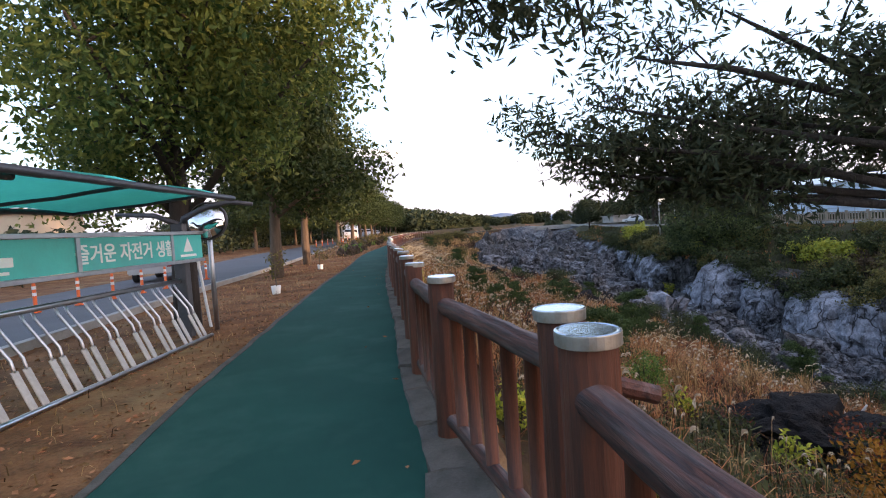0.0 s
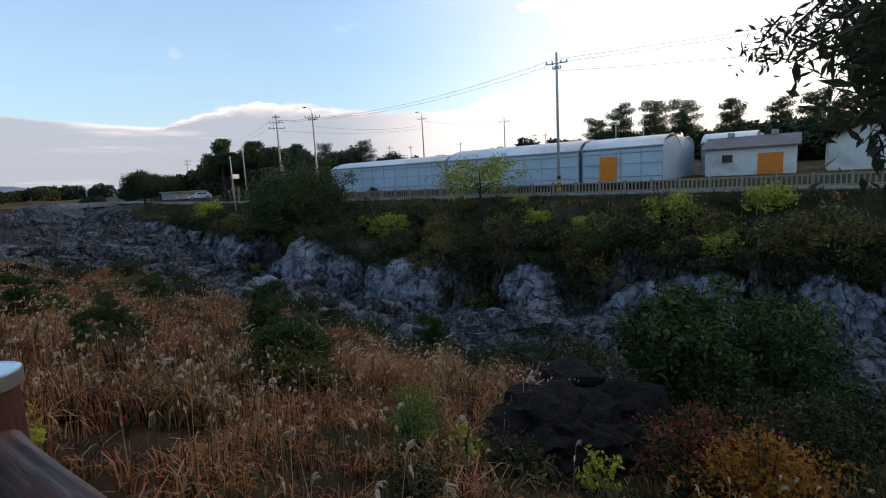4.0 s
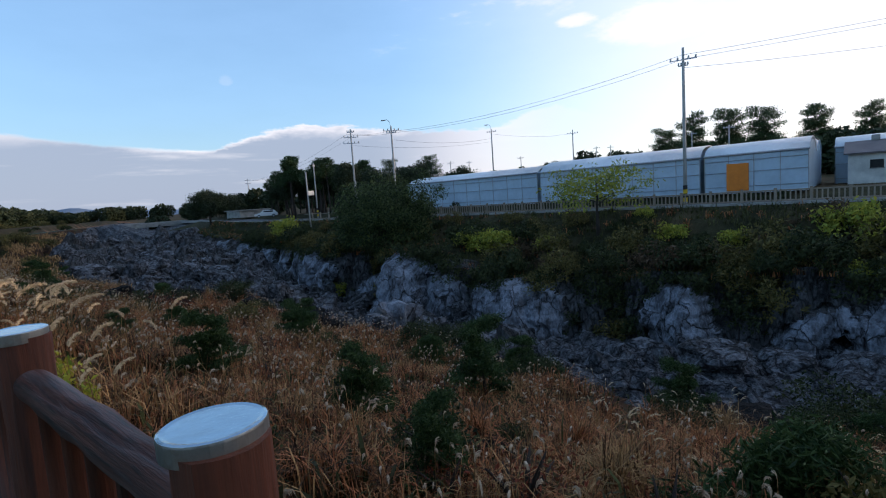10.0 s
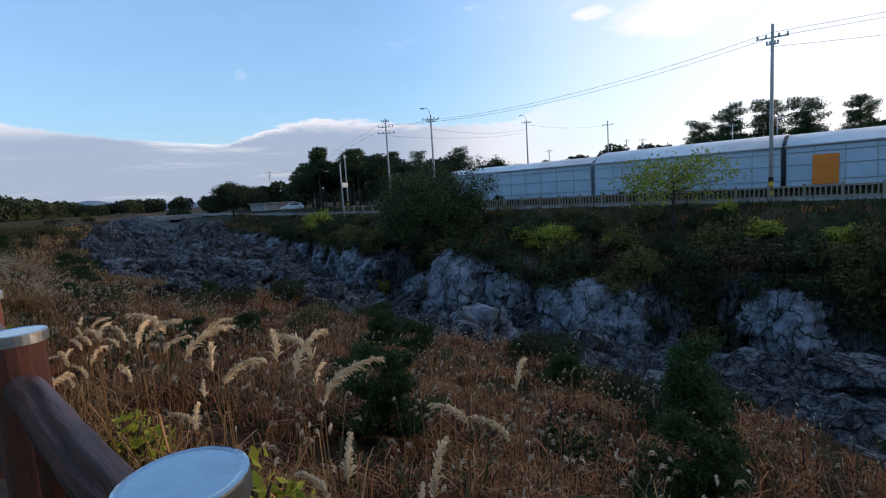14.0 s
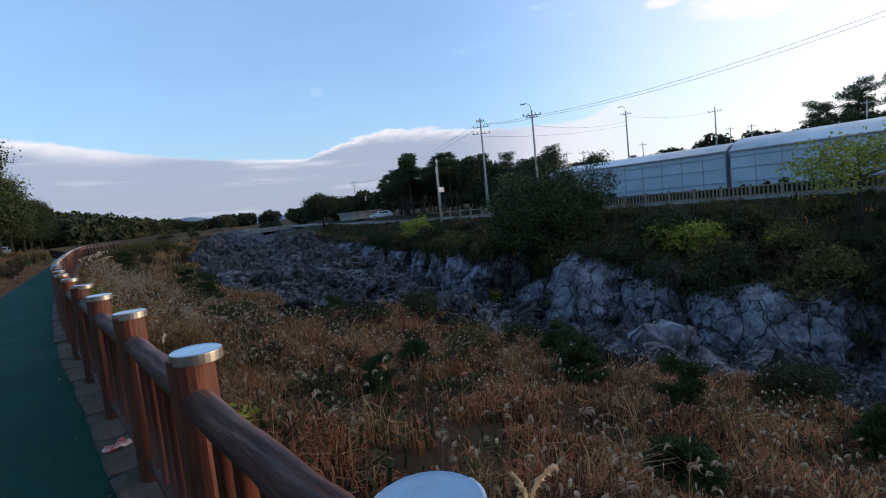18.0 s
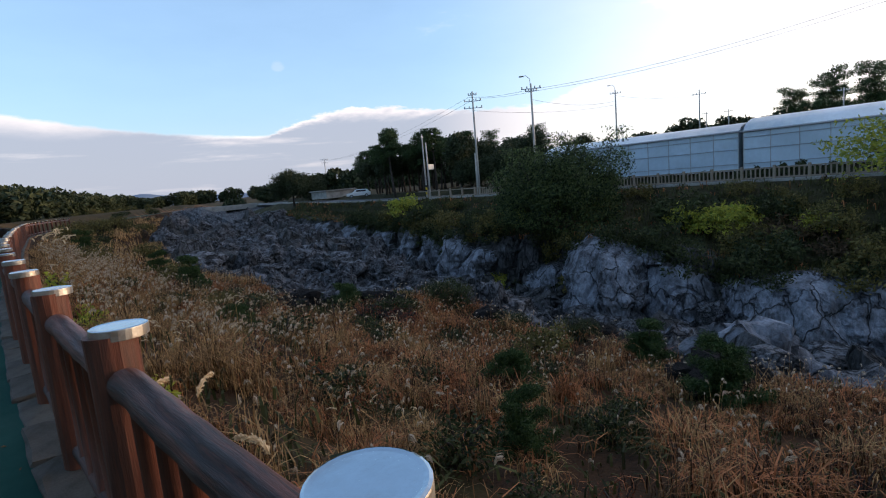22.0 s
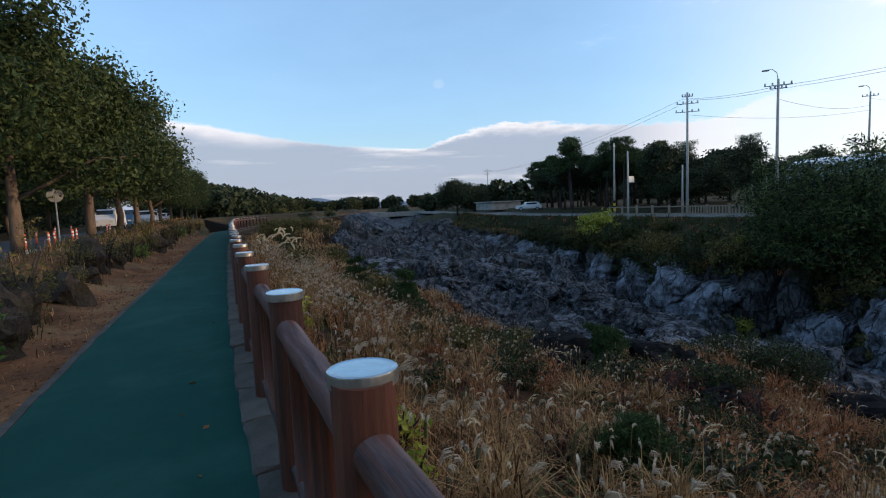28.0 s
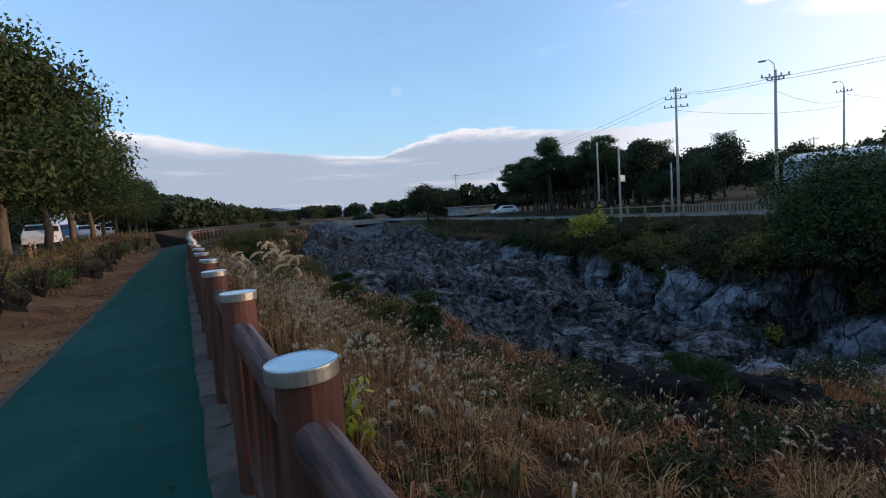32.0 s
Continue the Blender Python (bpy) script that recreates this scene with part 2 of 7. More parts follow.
        l.new(tr.outputs[0], ms.inputs[2])
        l.new(ms.outputs[0], n["Material Output"].inputs[0])
    return m


M_RUBBER = mat("green_rubber_paving", (0.008, 0.072, 0.056), (0.004, 0.040, 0.033), rough=0.9, scale=1.1, fine=140, bump=0.6, contrast=0.35, bump_dist=0.006, stain_or_shade=(0.03, 0.10, 0.08), stain_or_shade_scale=0.7, stain_or_shade_amount=0.5, spec=0.15)
M_KERB = mat("weathered_concrete", (0.115, 0.105, 0.09), (0.05, 0.046, 0.04), rough=0.95, scale=5, fine=70, bump=0.7, contrast=0.6, rand=0.25, stain_or_shade=(0.045, 0.045, 0.035), stain_or_shade_scale=4, stain_or_shade_amount=0.8)
M_POST = mat("brown_stained_log", (0.175, 0.052, 0.026), (0.06, 0.021, 0.013), rough=0.62, scale=5, fine=38, bump=0.8, contrast=0.6, rand=0.3, stretch=(5, 5, 0.35), stain_or_shade=(0.03, 0.016, 0.012), stain_or_shade_scale=3, stain_or_shade_amount=0.6, bump_dist=0.006)
M_RAIL = mat("brown_stained_rail", (0.125, 0.043, 0.028), (0.024, 0.012, 0.011), rough=0.55, scale=7, fine=38, bump=1.0, contrast=1.2, rand=0.25, stretch=(5, 0.28, 5), stain_or_shade=(0.26, 0.20, 0.19), stain_or_shade_scale=4.2, stain_or_shade_amount=0.4, bump_dist=0.006)
# galvanised metal with the blue of the reflected sky tinted into its colour
M_CAP = mat("sky_tinted_galvanised_cap", (0.46, 0.54, 0.60), (0.38, 0.45, 0.50), rough=0.13, metal=1.0, scale=9, fine=80, bump=0.08, contrast=0.5, rand=0.2, stain_or_shade=(0.24, 0.21, 0.17), stain_or_shade_scale=7, stain_or_shade_amount=0.25)
M_CAPRIM = mat("weathered_cap_band", (0.42, 0.41, 0.38), (0.26, 0.25, 0.22), rough=0.45, metal=0.8, scale=12, fine=60, bump=0.15, contrast=0.5, rand=0.2, stain_or_shade=(0.2, 0.13, 0.07), stain_or_shade_scale=9, stain_or_shade_amount=0.6)
M_RUST = mat("dark_bolt", (0.05, 0.035, 0.03), rough=0.6, metal=0.6)
M_VERGE = mat("dry_verge_litter", (0.27, 0.125, 0.056), (0.075, 0.036, 0.02), rough=1.0, scale=1.6, fine=26, bump=1.0, contrast=0.75, stain_or_shade=(0.33, 0.22, 0.11), stain_or_shade_scale=0.5, stain_or_shade_amount=0.7, bump_dist=0.05, spec=0.1)
M_SLOPE = mat("slope_soil_and_straw", (0.085, 0.042, 0.02), (0.02, 0.013, 0.009), rough=1.0, scale=1.1, fine=18, bump=1.0, contrast=0.75, stain_or_shade=(0.05, 0.055, 0.022), stain_or_shade_scale=0.35, stain_or_shade_amount=0.7, bump_dist=0.08, spec=0.1)
# bed, cliff and slab: dark blotches and cracks paint crevice shade into the rock
M_BED = mat("grey_lava_bed", (0.185, 0.19, 0.205), (0.013, 0.013, 0.016), rough=0.9, scale=2.2, fine=9, bump=1.0, contrast=1.2, stain_or_shade=(0.018, 0.018, 0.017), stain_or_shade_scale=0.6, stain_or_shade_amount=0.85, bump_dist=0.45, cracks=(1.1, 0.06, 0.6))
M_CLIFF = mat("crevice_shaded_basalt", (0.115, 0.115, 0.12), (0.022, 0.022, 0.021), rough=0.95, scale=1.5, fine=8, bump=1.0, contrast=1.1, stain_or_shade=(0.045, 0.04, 0.03), stain_or_shade_scale=0.5, stain_or_shade_amount=0.7, stretch=(1, 1, 0.4), bump_dist=0.4, cracks=(1.3, 0.07, 0.6))
M_SLAB = mat("pale_basalt_slab", (0.25, 0.27, 0.31), (0.05, 0.052, 0.06), rough=0.85, scale=1.3, fine=8, bump=1.0, contrast=1.0, stain_or_shade=(0.035, 0.034, 0.033), stain_or_shade_scale=0.9, stain_or_shade_amount=0.75, stretch=(1, 1, 0.5), bump_dist=0.3, cracks=(0.75, 0.028, 0.9))
M_LAVA = mat("dark_lava_rock", (0.022, 0.02, 0.02), (0.008, 0.0075, 0.0075), rough=0.95, scale=2.2, fine=18, bump=1.0, contrast=0.7, stain_or_shade=(0.045, 0.04, 0.034), stain_or_shade_scale=2.0, stain_or_shade_amount=0.35, bump_dist=0.15, spec=0.1)
M_BANK = mat("scrubby_bank_soil", (0.055, 0.052, 0.026), (0.02, 0.021, 0.011), rough=1.0, scale=0.9, fine=14, bump=1.0, contrast=0.7, stain_or_shade=(0.10, 0.075, 0.04), stain_or_shade_scale=0.3, stain_or_shade_amount=0.6, bump_dist=0.2, spec=0.1)
M_FIELD = mat("far_field_grass", (0.10, 0.062, 0.028), (0.035, 0.028, 0.013), rough=1.0, scale=0.07, fine=1.2, bump=0.6, contrast=0.7, stain_or_shade=(0.045, 0.05, 0.02), stain_or_shade_scale=0.06, stain_or_shade_amount=0.6, spec=0.1)
M_ASPHALT = mat("grey_asphalt", (0.075, 0.078, 0.085), (0.05, 0.052, 0.058), rough=0.85, scale=0.8, fine=90, bump=0.4, contrast=0.5, stain_or_shade=(0.10, 0.10, 0.10), stain_or_shade_scale=0.3, bump_dist=0.008)
M_LINE = mat("worn_road_paint", (0.62, 0.62, 0.6), (0.4, 0.4, 0.38), rough=0.7, scale=4, fine=60, contrast=0.6)
M_CONC = mat("pale_concrete", (0.36, 0.35, 0.32), (0.22, 0.21, 0.19), rough=0.9, scale=1.2, fine=24, contrast=0.5, stain_or_shade=(0.12, 0.115, 0.10), stain_or_shade_scale=1.1, stain_or_shade_amount=0.5)


# ---- mesh helpers ----
def mesh_data(name, verts, faces, mats, smooth=False, idx=None):
    me = bpy.data.meshes.new(name)
    me.from_pydata([tuple(map(float, v)) for v in verts] if not isinstance(verts, np.ndarray) else verts.tolist(), [], faces if not isinstance(faces, np.ndarray) else faces.tolist())
    for m in mats if isinstance(mats, (list, tuple)) else [mats]:
        me.materials.append(m)
    if idx is not None:
        me.polygons.foreach_set("material_index", np.asarray(idx, dtype=np.int32))
    if smooth:
        me.polygons.foreach_set("use_smooth", np.ones(len(me.polygons), dtype=bool))
    me.update()
    return me


def put(name, me, parent=None, m=None, label="", category="", group="", kind=""):
    ob = new(name, me)
    if m is not None:
        ob.matrix_basis = m
    if parent is not None:
        ob.parent = parent
    return tagged(ob, label, category, group, kind)


def part(name, bm, material, parent, label="", m=None, smooth=False):
    me = bpy.data.meshes.new(name)
    bm.to_mesh(me)
    bm.free()
    for q in material if isinstance(material, (list, tuple)) else [material]:
        me.materials.append(q)
    if smooth:
        me.polygons.foreach_set("use_smooth", np.ones(len(me.polygons), dtype=bool))
    return put(name, me, parent, m, label)


def empty(name, m=None, label="", category="", group="", kind=""):
    ob = new(name)
    if m is not None:
        ob.matrix_basis = m
    return tagged(ob, label, category, group, kind)


def box(bm, x0, x1, y0, y1, z0, z1, bevel=0.0, m=None):
    r = bmesh.ops.create_cube(bm, size=1.0)["verts"]
    for v in r:
        v.co = Vector((x0 + (v.co.x + 0.5) * (x1 - x0), y0 + (v.co.y + 0.5) * (y1 - y0), z0 + (v.co.z + 0.5) * (z1 - z0)))
    if bevel:
        es = list({e for v in r for e in v.link_edges})
        r = bmesh.ops.bevel(bm, geom=es, offset=bevel, segments=1, affect="EDGES")["verts"]
    if m is not None:
        bmesh.ops.transform(bm, matrix=m, verts=list({v for v in r if v.is_valid}))
    return bm


def boxed(*a, **k):
    return box(bmesh.new(), *a, **k)


def tube(points, radii, sides=8, cap=True):
    """Verts and faces of a tapering tube along points."""
    pts = [Vector(p) for p in points]
    vs, fs = [], []
    ref = Vector((0.31, 0.17, 0.94)).normalized()
    for i, p in enumerate(pts):
        d = (pts[min(i + 1, len(pts) - 1)] - pts[max(i - 1, 0)]).normalized()
        a = d.cross(ref)
        if a.length < 0.15:
            a = d.cross(Vector((1, 0, 0)))
        a.normalize()
        b = d.cross(a)
        for k in range(sides):
            t = 2 * math.pi * k / sides
            vs.append(p + (a * math.cos(t) + b * math.sin(t)) * radii[i])
    for i in range(len(pts) - 1):
        for k in range(sides):
            k2 = (k + 1) % sides
            fs.append((i * sides + k, i * sides + k2, (i + 1) * sides + k2, (i + 1) * sides + k))
    if cap:
        fs.append(tuple(range(sides - 1, -1, -1)))
        fs.append(tuple(range((len(pts) - 1) * sides, len(pts) * sides)))
    return vs, fs


def join(*pieces):
    vs, fs = [], []
    for v, f in pieces:
        o = len(vs)
        vs.extend(v)
        fs.extend(tuple(i + o for i in q) for q in f)
    return vs, fs


# ---- the lie of the land ----
def sstep(a, b, t):
    t = min(1.0, max(0.0, (t - a) / (b - a)))
    return t * t * (3 - 2 * t)


def lerp_list(t, pts):
    if t <= pts[0][0]:
        return pts[0][1]
    for (a, va), (b, vb) in zip(pts, pts[1:]):
        if t <= b:
            return va + (vb - va) * (t - a) / (b - a)
    return pts[-1][1]


def fence_x(y):
    """The fence runs straight, then bends gently to the east and sweeps round far ahead."""
    v = lerp_list(y, [(-20, 0.06), (3.3, 0.12), (4.9, 0.02), (7.9, 0.01), (12.4, -0.09), (15.4, -0.13), (18.4, -0.1), (20, -0.04), (24.4, -0.02), (29, -0.07), (32, -0.03), (33.4, -0.01), (35, 0.07), (36.5, 0.13), (38, 0.21), (41, 0.40), (55, 1.5), (72, 3.1), (75, 3.45)])
    if y > 75:
        v += 0.11 * (y - 75)
    if y > 74:
        v += 0.36 * ((y - 74) - 12 * (1 - math.exp(-(y - 74) / 12)))
    return v


def bank_x(y):
    return lerp_list(y, [(-60, 13), (4, 12.5), (9, 12), (16, 13.2), (30, 14), (45, 15), (60, 14.2), (72, 13.6), (95, 17), (135, 31), (200, 46)])


def cliff_x(y):
    return lerp_list(y, [(-60, 33), (6, 32), (14, 30.6), (22, 29.6), (30, 27.6), (40, 27.2), (50, 29.0), (58, 30.0), (66, 32.5), (78, 35), (95, 37), (130, 48), (200, 64)]) + 0.9 * noise.noise((0.21 * y, 3.3, 0)) + 0.5 * noise.noise((0.7 * y, 1.3, 5))


def floor_z(y):
    return lerp_list(y, [(-60, -8.4), (40, -8.1), (56, -7.4), (75, -5.6), (110, -4.4), (150, -3.6), (240, -2.5)])


def rim_z(y):
    return lerp_list(y, [(-60, -4.2), (12, -4.2), (24, -4.6), (33, -5.1), (38, -3.6), (43, -3.2), (50, -3.6), (62, -3.2), (75, -3.0), (110, -2.4), (240, -1.8)]) + 0.5 * noise.noise((0.4 * y, 9.1, 0))


def road_x(y):
    return lerp_list(y, [(-80, 40.4), (60, 40.6), (75, 41.5), (95, 44), (130, 56), (200, 74)])


def left_z(x, y):
    """The planted verge beside the path lies higher farther on."""
    u = x - fence_x(y)
    return (0.75 * sstep(28, 50, y) + 0.45 * sstep(50, 78, y)) * sstep(-2.3, -4.4, u) * (1 - 0.6 * sstep(-5.0, -5.9, u))


def ground_z(x, y):
    u = x - fence_x(y)
    if u < 0.3:
        return left_z(x, y) if u < -2 else -0.012
    xb, xc, fz, rz, rx = bank_x(y), cliff_x(y), floor_z(y), rim_z(y), road_x(y)
    fx = fence_x(y)
    far = sstep(70, 120, y)
    k = 1 - 0.35 * far
    pts = [(fx + 0.3, -0.02), (fx + 0.6, -0.42), (fx + 2.5, -1.25 * k), (fx + 5, -2.2 * k), (fx + 8, -3.1 * k), (xb - 2, -4.2 * k), (xb, -4.7 * k),
           (xb + 3.2, max(fz, -6.6)), (xb + 6.5, fz + 0.25), (xc - 1.4, fz), (xc + 3.6, fz + 0.3), (xc + 4.6, rz - 0.5), (xc + 5.2, rz), (max(xc + 5.8, rx - 3.2), -1.8), (max(xc + 6.2, rx - 1.0), -0.75), (rx - 0.4, -0.52), (rx + 6, -0.50), (rx + 7.5, 0.2)]
    pts.sort()
    z = lerp_list(x, pts)
    if x > rx + 7.5:
        z = 0.2 + 3.0 * sstep(rx + 7.5, rx + 160, x)
    n = 0.0
    if u > 0.8 and x < rx - 0.6:
        soft = min(1.0, (u - 0.8) / 2) * min(1.0, (rx - 0.6 - x) / 2)
        n = soft * (0.45 * noise.noise((0.22 * x, 0.22 * y, 0)) + 0.2 * noise.noise((0.7 * x, 0.7 * y, 3)))
        rocky = sstep(xb - 0.5, xb + 1.5, x) * sstep(xc + 3.0, xc + 1.0, x)
        if rocky > 0:
            r1 = 1 - abs(noise.noise((0.34 * x, 0.22 * y, 7))) * 2
            r2 = 1 - abs(noise.noise((0.95 * x, 0.7 * y, 11))) * 2
            r3 = noise.noise((2.3 * x, 1.9 * y, 13))
            step = noise.cell_vector(Vector((0.55 * x + 0.6 * r3, 0.4 * y + 0.5 * r3, 3.0))).x
            fine = noise.cell_vector(Vector((1.35 * x + 0.8 * r3, 1.0 * y + 0.6 * r3, 8.0))).x
            n += rocky * (0.35 * r1 + 0.25 * r2 + 0.25 * r3 + 1.25 * step + 0.55 * fine - 1.1)
    if 16 < y < 60 and u > 3 and x < xb + 3:
        z -= 0.75 * sstep(42.5, 46, y) * sstep(60, 54, y) * sstep(4, 10, u)
        z += 0.3 * math.exp(-((x - xb + 0.4) / 2.6) ** 2) * sstep(16, 26, y) * sstep(49, 43, y)
        z += 0.55 * math.exp(-((x - 15.0) / 2.4) ** 2 - ((y - 41.3) / 3.0) ** 2)
    return z + n


def stand_z(x, y):
    """Where a plant stands: the ground, or the shelf on top of the cliff."""
    if 1.6 < x - cliff_x(y) < 5.2 and -30 < y < 140:
        return rim_z(y) + 0.1
    return ground_z(x, y)


def axis_steps(stops):
    out = []
    for (a, b, s) in stops:
        k = max(1, round((b - a) / s))
        out.extend(a + (b - a) * i / k for i in range(k))
    out.append(stops[-1][1])
    return out


gx = axis_steps([(-1500, -300, 200), (-300, -60, 40), (-60, -12, 6), (-12, -2.4, 0.8), (-2.4, 0.3, 0.9), (0.3, 1.2, 0.15), (1.2, 20, 0.38), (20, 44, 0.4), (44, 60, 1.6), (60, 160, 12), (160, 400, 60), (400, 1600, 200)])
gy = axis_steps([(-900, -200, 140), (-200, -40, 20), (-40, -10, 2), (-10, 78, 0.5), (78, 130, 1.2), (130, 220, 4), (220, 500, 35), (500, 2200, 240)])
bent = [[(x + (fence_x(y) if -12 < x < 1.3 and y < 200 else 0), y) for x in gx] for y in gy]
gverts = [(x, y, ground_z(x, y)) for row in bent for x, y in row]
nx = len(gx)
gfaces, gidx = [], []
for j in range(len(gy) - 1):
    for i in range(nx - 1):
        gfaces.append((j * nx + i, j * nx + i + 1, (j + 1) * nx + i + 1, (j + 1) * nx + i))
        x, y = bent[j][i][0] + 0.2, gy[j] + 0.25
        u = x - fence_x(y)
        wob = 0.9 * noise.noise((0.5 * x, 0.5 * y, 21))
        if abs(y - 80) > 150 or x < -40 or x > 62:
            k = 4
        elif u < -2.0 and y > 72 + 6 * wob:
            k = 4
        elif u < 0.3:
            k = 0
        elif x < bank_x(y) + wob:
            k = 1
        elif x < cliff_x(y) + 3.8:
            k = 2
        elif x < road_x(y) + 8:
            k = 3
        else:
            k = 4
        gidx.append(k)
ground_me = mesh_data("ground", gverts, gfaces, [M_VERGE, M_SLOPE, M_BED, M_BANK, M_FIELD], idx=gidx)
ground_me.polygons.foreach_set("use_smooth", np.array(gidx) != 2)
put("ground", ground_me, label="uneven ground of dry verge, grassy slope and grey lava river bed", category="ground", kind="structure")


# ---- path, kerb, fence ----
def ribbon(name, left, right, y0, y1, step, z, material, thick=0.03, **tags):
    ys = axis_steps([(y0, y1, step)])
    vs, fs = [], []
    for y in ys:
        a, b, zz = left(y), right(y), z(y) if callable(z) else z
        vs += [(a, y, zz), (b, y, zz), (a, y, zz - thick), (b, y, zz - thick)]
    for i in range(len(ys) - 1):
        o = i * 4
        fs += [(o, o + 1, o + 5, o + 4), (o + 2, o, o + 4, o + 6), (o + 1, o + 3, o + 7, o + 5)]
    fs += [(0, 2, 3, 1), (len(vs) - 4, len(vs) - 3, len(vs) - 1, len(vs) - 2)]
    return put(name, mesh_data(name, vs, fs, material), **tags)


def path_left(y):
    return fence_x(y) - lerp_list(y, [(-20, 2.2), (8, 2.15), (18, 1.95), (34, 1.8), (50, 1.65), (120, 1.65)]) + 0.035 * noise.noise((0, 1.4 * y, 2)) + 0.02 * noise.noise((0, 6 * y, 2))


ribbon("path", path_left, lambda y: fence_x(y) - 0.2, -16, 150, 0.25, 0.028, M_RUBBER, 0.06, label="dark green rubber-paved footpath beside the fence", category="path", kind="structure")

ribbon("path_edging", lambda y: path_left(y) - 0.075, lambda y: path_left(y) - 0.002, -16, 150, 0.25, 0.034, M_KERB, 0.09, label="narrow weathered concrete edging of the footpath", category="edging", kind="structure")
kerb = empty("kerb", label="row of rough concrete kerb blocks under the fence", category="kerb", kind="structure")
kerb_meshes = []
for s in range(6):
    rng = random.Random(40 + s)
    bm = boxed(-0.21, 0.16, -0.365, 0.365, -0.5, 0.05, bevel=0.018)
    bmesh.ops.subdivide_edges(bm, edges=[e for e in bm.edges if e.calc_length() > 0.3], cuts=2)
    for v in bm.verts:
        if v.co.z > -0.2:
            v.co += Vector((rng.uniform(-0.012, 0.012), rng.uniform(-0.012, 0.012), rng.uniform(-0.012, 0.01)))
    me = bpy.data.meshes.new("kerb_block")
    bm.to_mesh(me)
    bm.free()
    me.materials.append(M_KERB)
    kerb_meshes.append(me)

POST_Y0, BAY = 0.3974, 1.5
fence_posts = [(fence_x(POST_Y0 + BAY * j), POST_Y0 + BAY * j - (0.1 if j == 7 else 0.0)) for j in range(-4, 62)]
fence = empty("fence", label="brown log fence with round posts under metal caps", category="fence", kind="structure")
rng = random.Random(5)


def post_mesh(seed):
    r = random.Random(seed)
    bm = bmesh.new()
    sides, rows = 18, [-0.45, 0.0, 0.25, 0.5, 0.75, 0.95, 1.09]
    rad = [0.088, 0.088, 0.087, 0.087, 0.086, 0.086, 0.085]
    rings = []
    split = r.uniform(-0.5, 0.3)
    for z, q in zip(rows, rad):
        ring = []
        for k in range(sides):
            a = 2 * math.pi * k / sides
            d = abs((a - split + math.pi) % (2 * math.pi) - math.pi)
            rr = q + 0.0025 * r.uniform(-1, 1) - (0.02 if d < 0.18 and z > 0.3 else 0)
            ring.append(bm.verts.new((rr * math.cos(a), rr * math.sin(a), z)))
        rings.append(ring)
    for a, b in zip(rings, rings[1:]):
        for k in range(sides):
            bm.faces.new((a[k], a[(k + 1) % sides], b[(k + 1) % sides], b[k]))
    bm.faces.new(rings[-1])
    me = bpy.data.meshes.new("post")
    bm.to_mesh(me)
    bm.free()
    me.materials.append(M_POST)
    return me


def lathe(profile, sides, mats, cut=None):
    vs, fs, ids = [], [], []
    for r, z in profile:
        vs += [(r * math.cos(2 * math.pi * k / sides), r * math.sin(2 * math.pi * k / sides), z) for k in range(sides)]
    for i in range(len(profile) - 1):
        for k in range(sides):
            k2 = (k + 1) % sides
            fs.append((i * sides + k, i * sides + k2, (i + 1) * sides + k2, (i + 1) * sides + k))
            ids.append(cut[i] if cut else 0)
    fs.append(tuple((len(profile) - 1) * sides + k for k in range(sides)))
    ids.append(cut[-1] if cut else 0)
    return vs, fs, ids


post_meshes = [post_mesh(60 + i) for i in range(6)]
v, f, ids = lathe([(0.091, 1.072), (0.0945, 1.074), (0.0945, 1.109), (0.0935, 1.1125), (0.088, 1.1145), (0.08, 1.1125)], 28, None, [1, 1, 1, 0, 0, 0])
cap_mesh = mesh_data("cap", v, f, [M_CAP, M_CAPRIM], idx=ids)
bm = bmesh.new()
bmesh.ops.create_uvsphere(bm, u_segments=8, v_segments=5, radius=0.008)
bolt_mesh = bpy.data.meshes.new("bolt")
bm.to_mesh(bolt_mesh)
bm.free()
bolt_mesh.materials.append(M_RUST)


def log_mesh(name, length, r, material, seed, sides=14, split=False):
    """A log along +y from 0 to length, a little uneven."""
    q = random.Random(seed)
    n = max(2, int(length / (0.12 if split else 0.25)))
    vs, fs = [], []
    for i in range(n + 1):
        t = length * i / n
        ox, oz, rr = q.uniform(-0.004, 0.004), q.uniform(-0.004, 0.004), r * q.uniform(0.97, 1.03)
        k0 = int(sides * (0.30 + 0.06 * math.sin(seed + 2.2 * t))) if 0.1 < t / length < 0.9 else -1
        for k in range(sides):
            a = 2 * math.pi * k / sides
            q2 = rr - (0.016 if split and k == k0 else 0.0)
            vs.append((ox + q2 * math.cos(a), t, oz + q2 * math.sin(a)))
    for i in range(n):
        for k in range(sides):
            k2 = (k + 1) % sides
            fs.append((i * sides + k, i * sides + k2, (i + 1) * sides + k2, (i + 1) * sides + k))
    fs += [tuple(range(sides)), tuple(n * sides + k for k in range(sides - 1, -1, -1))]
    return mesh_data(name, vs, fs, material, smooth=True)


top_rails = [log_mesh("top_rail", BAY, 0.058, M_RAIL, 80 + i, 28, True) for i in range(5)]
low_rails = [log_mesh("bottom_rail", BAY, 0.045, M_RAIL, 90 + i) for i in range(3)]
bal_meshes = []
for i in range(4):
    me = log_mesh("baluster", 0.74, 0.036, M_POST, 100 + i, 10)
    me.transform(Matrix.Rotation(radians(90), 4, "X"))
    bal_meshes.append(me)


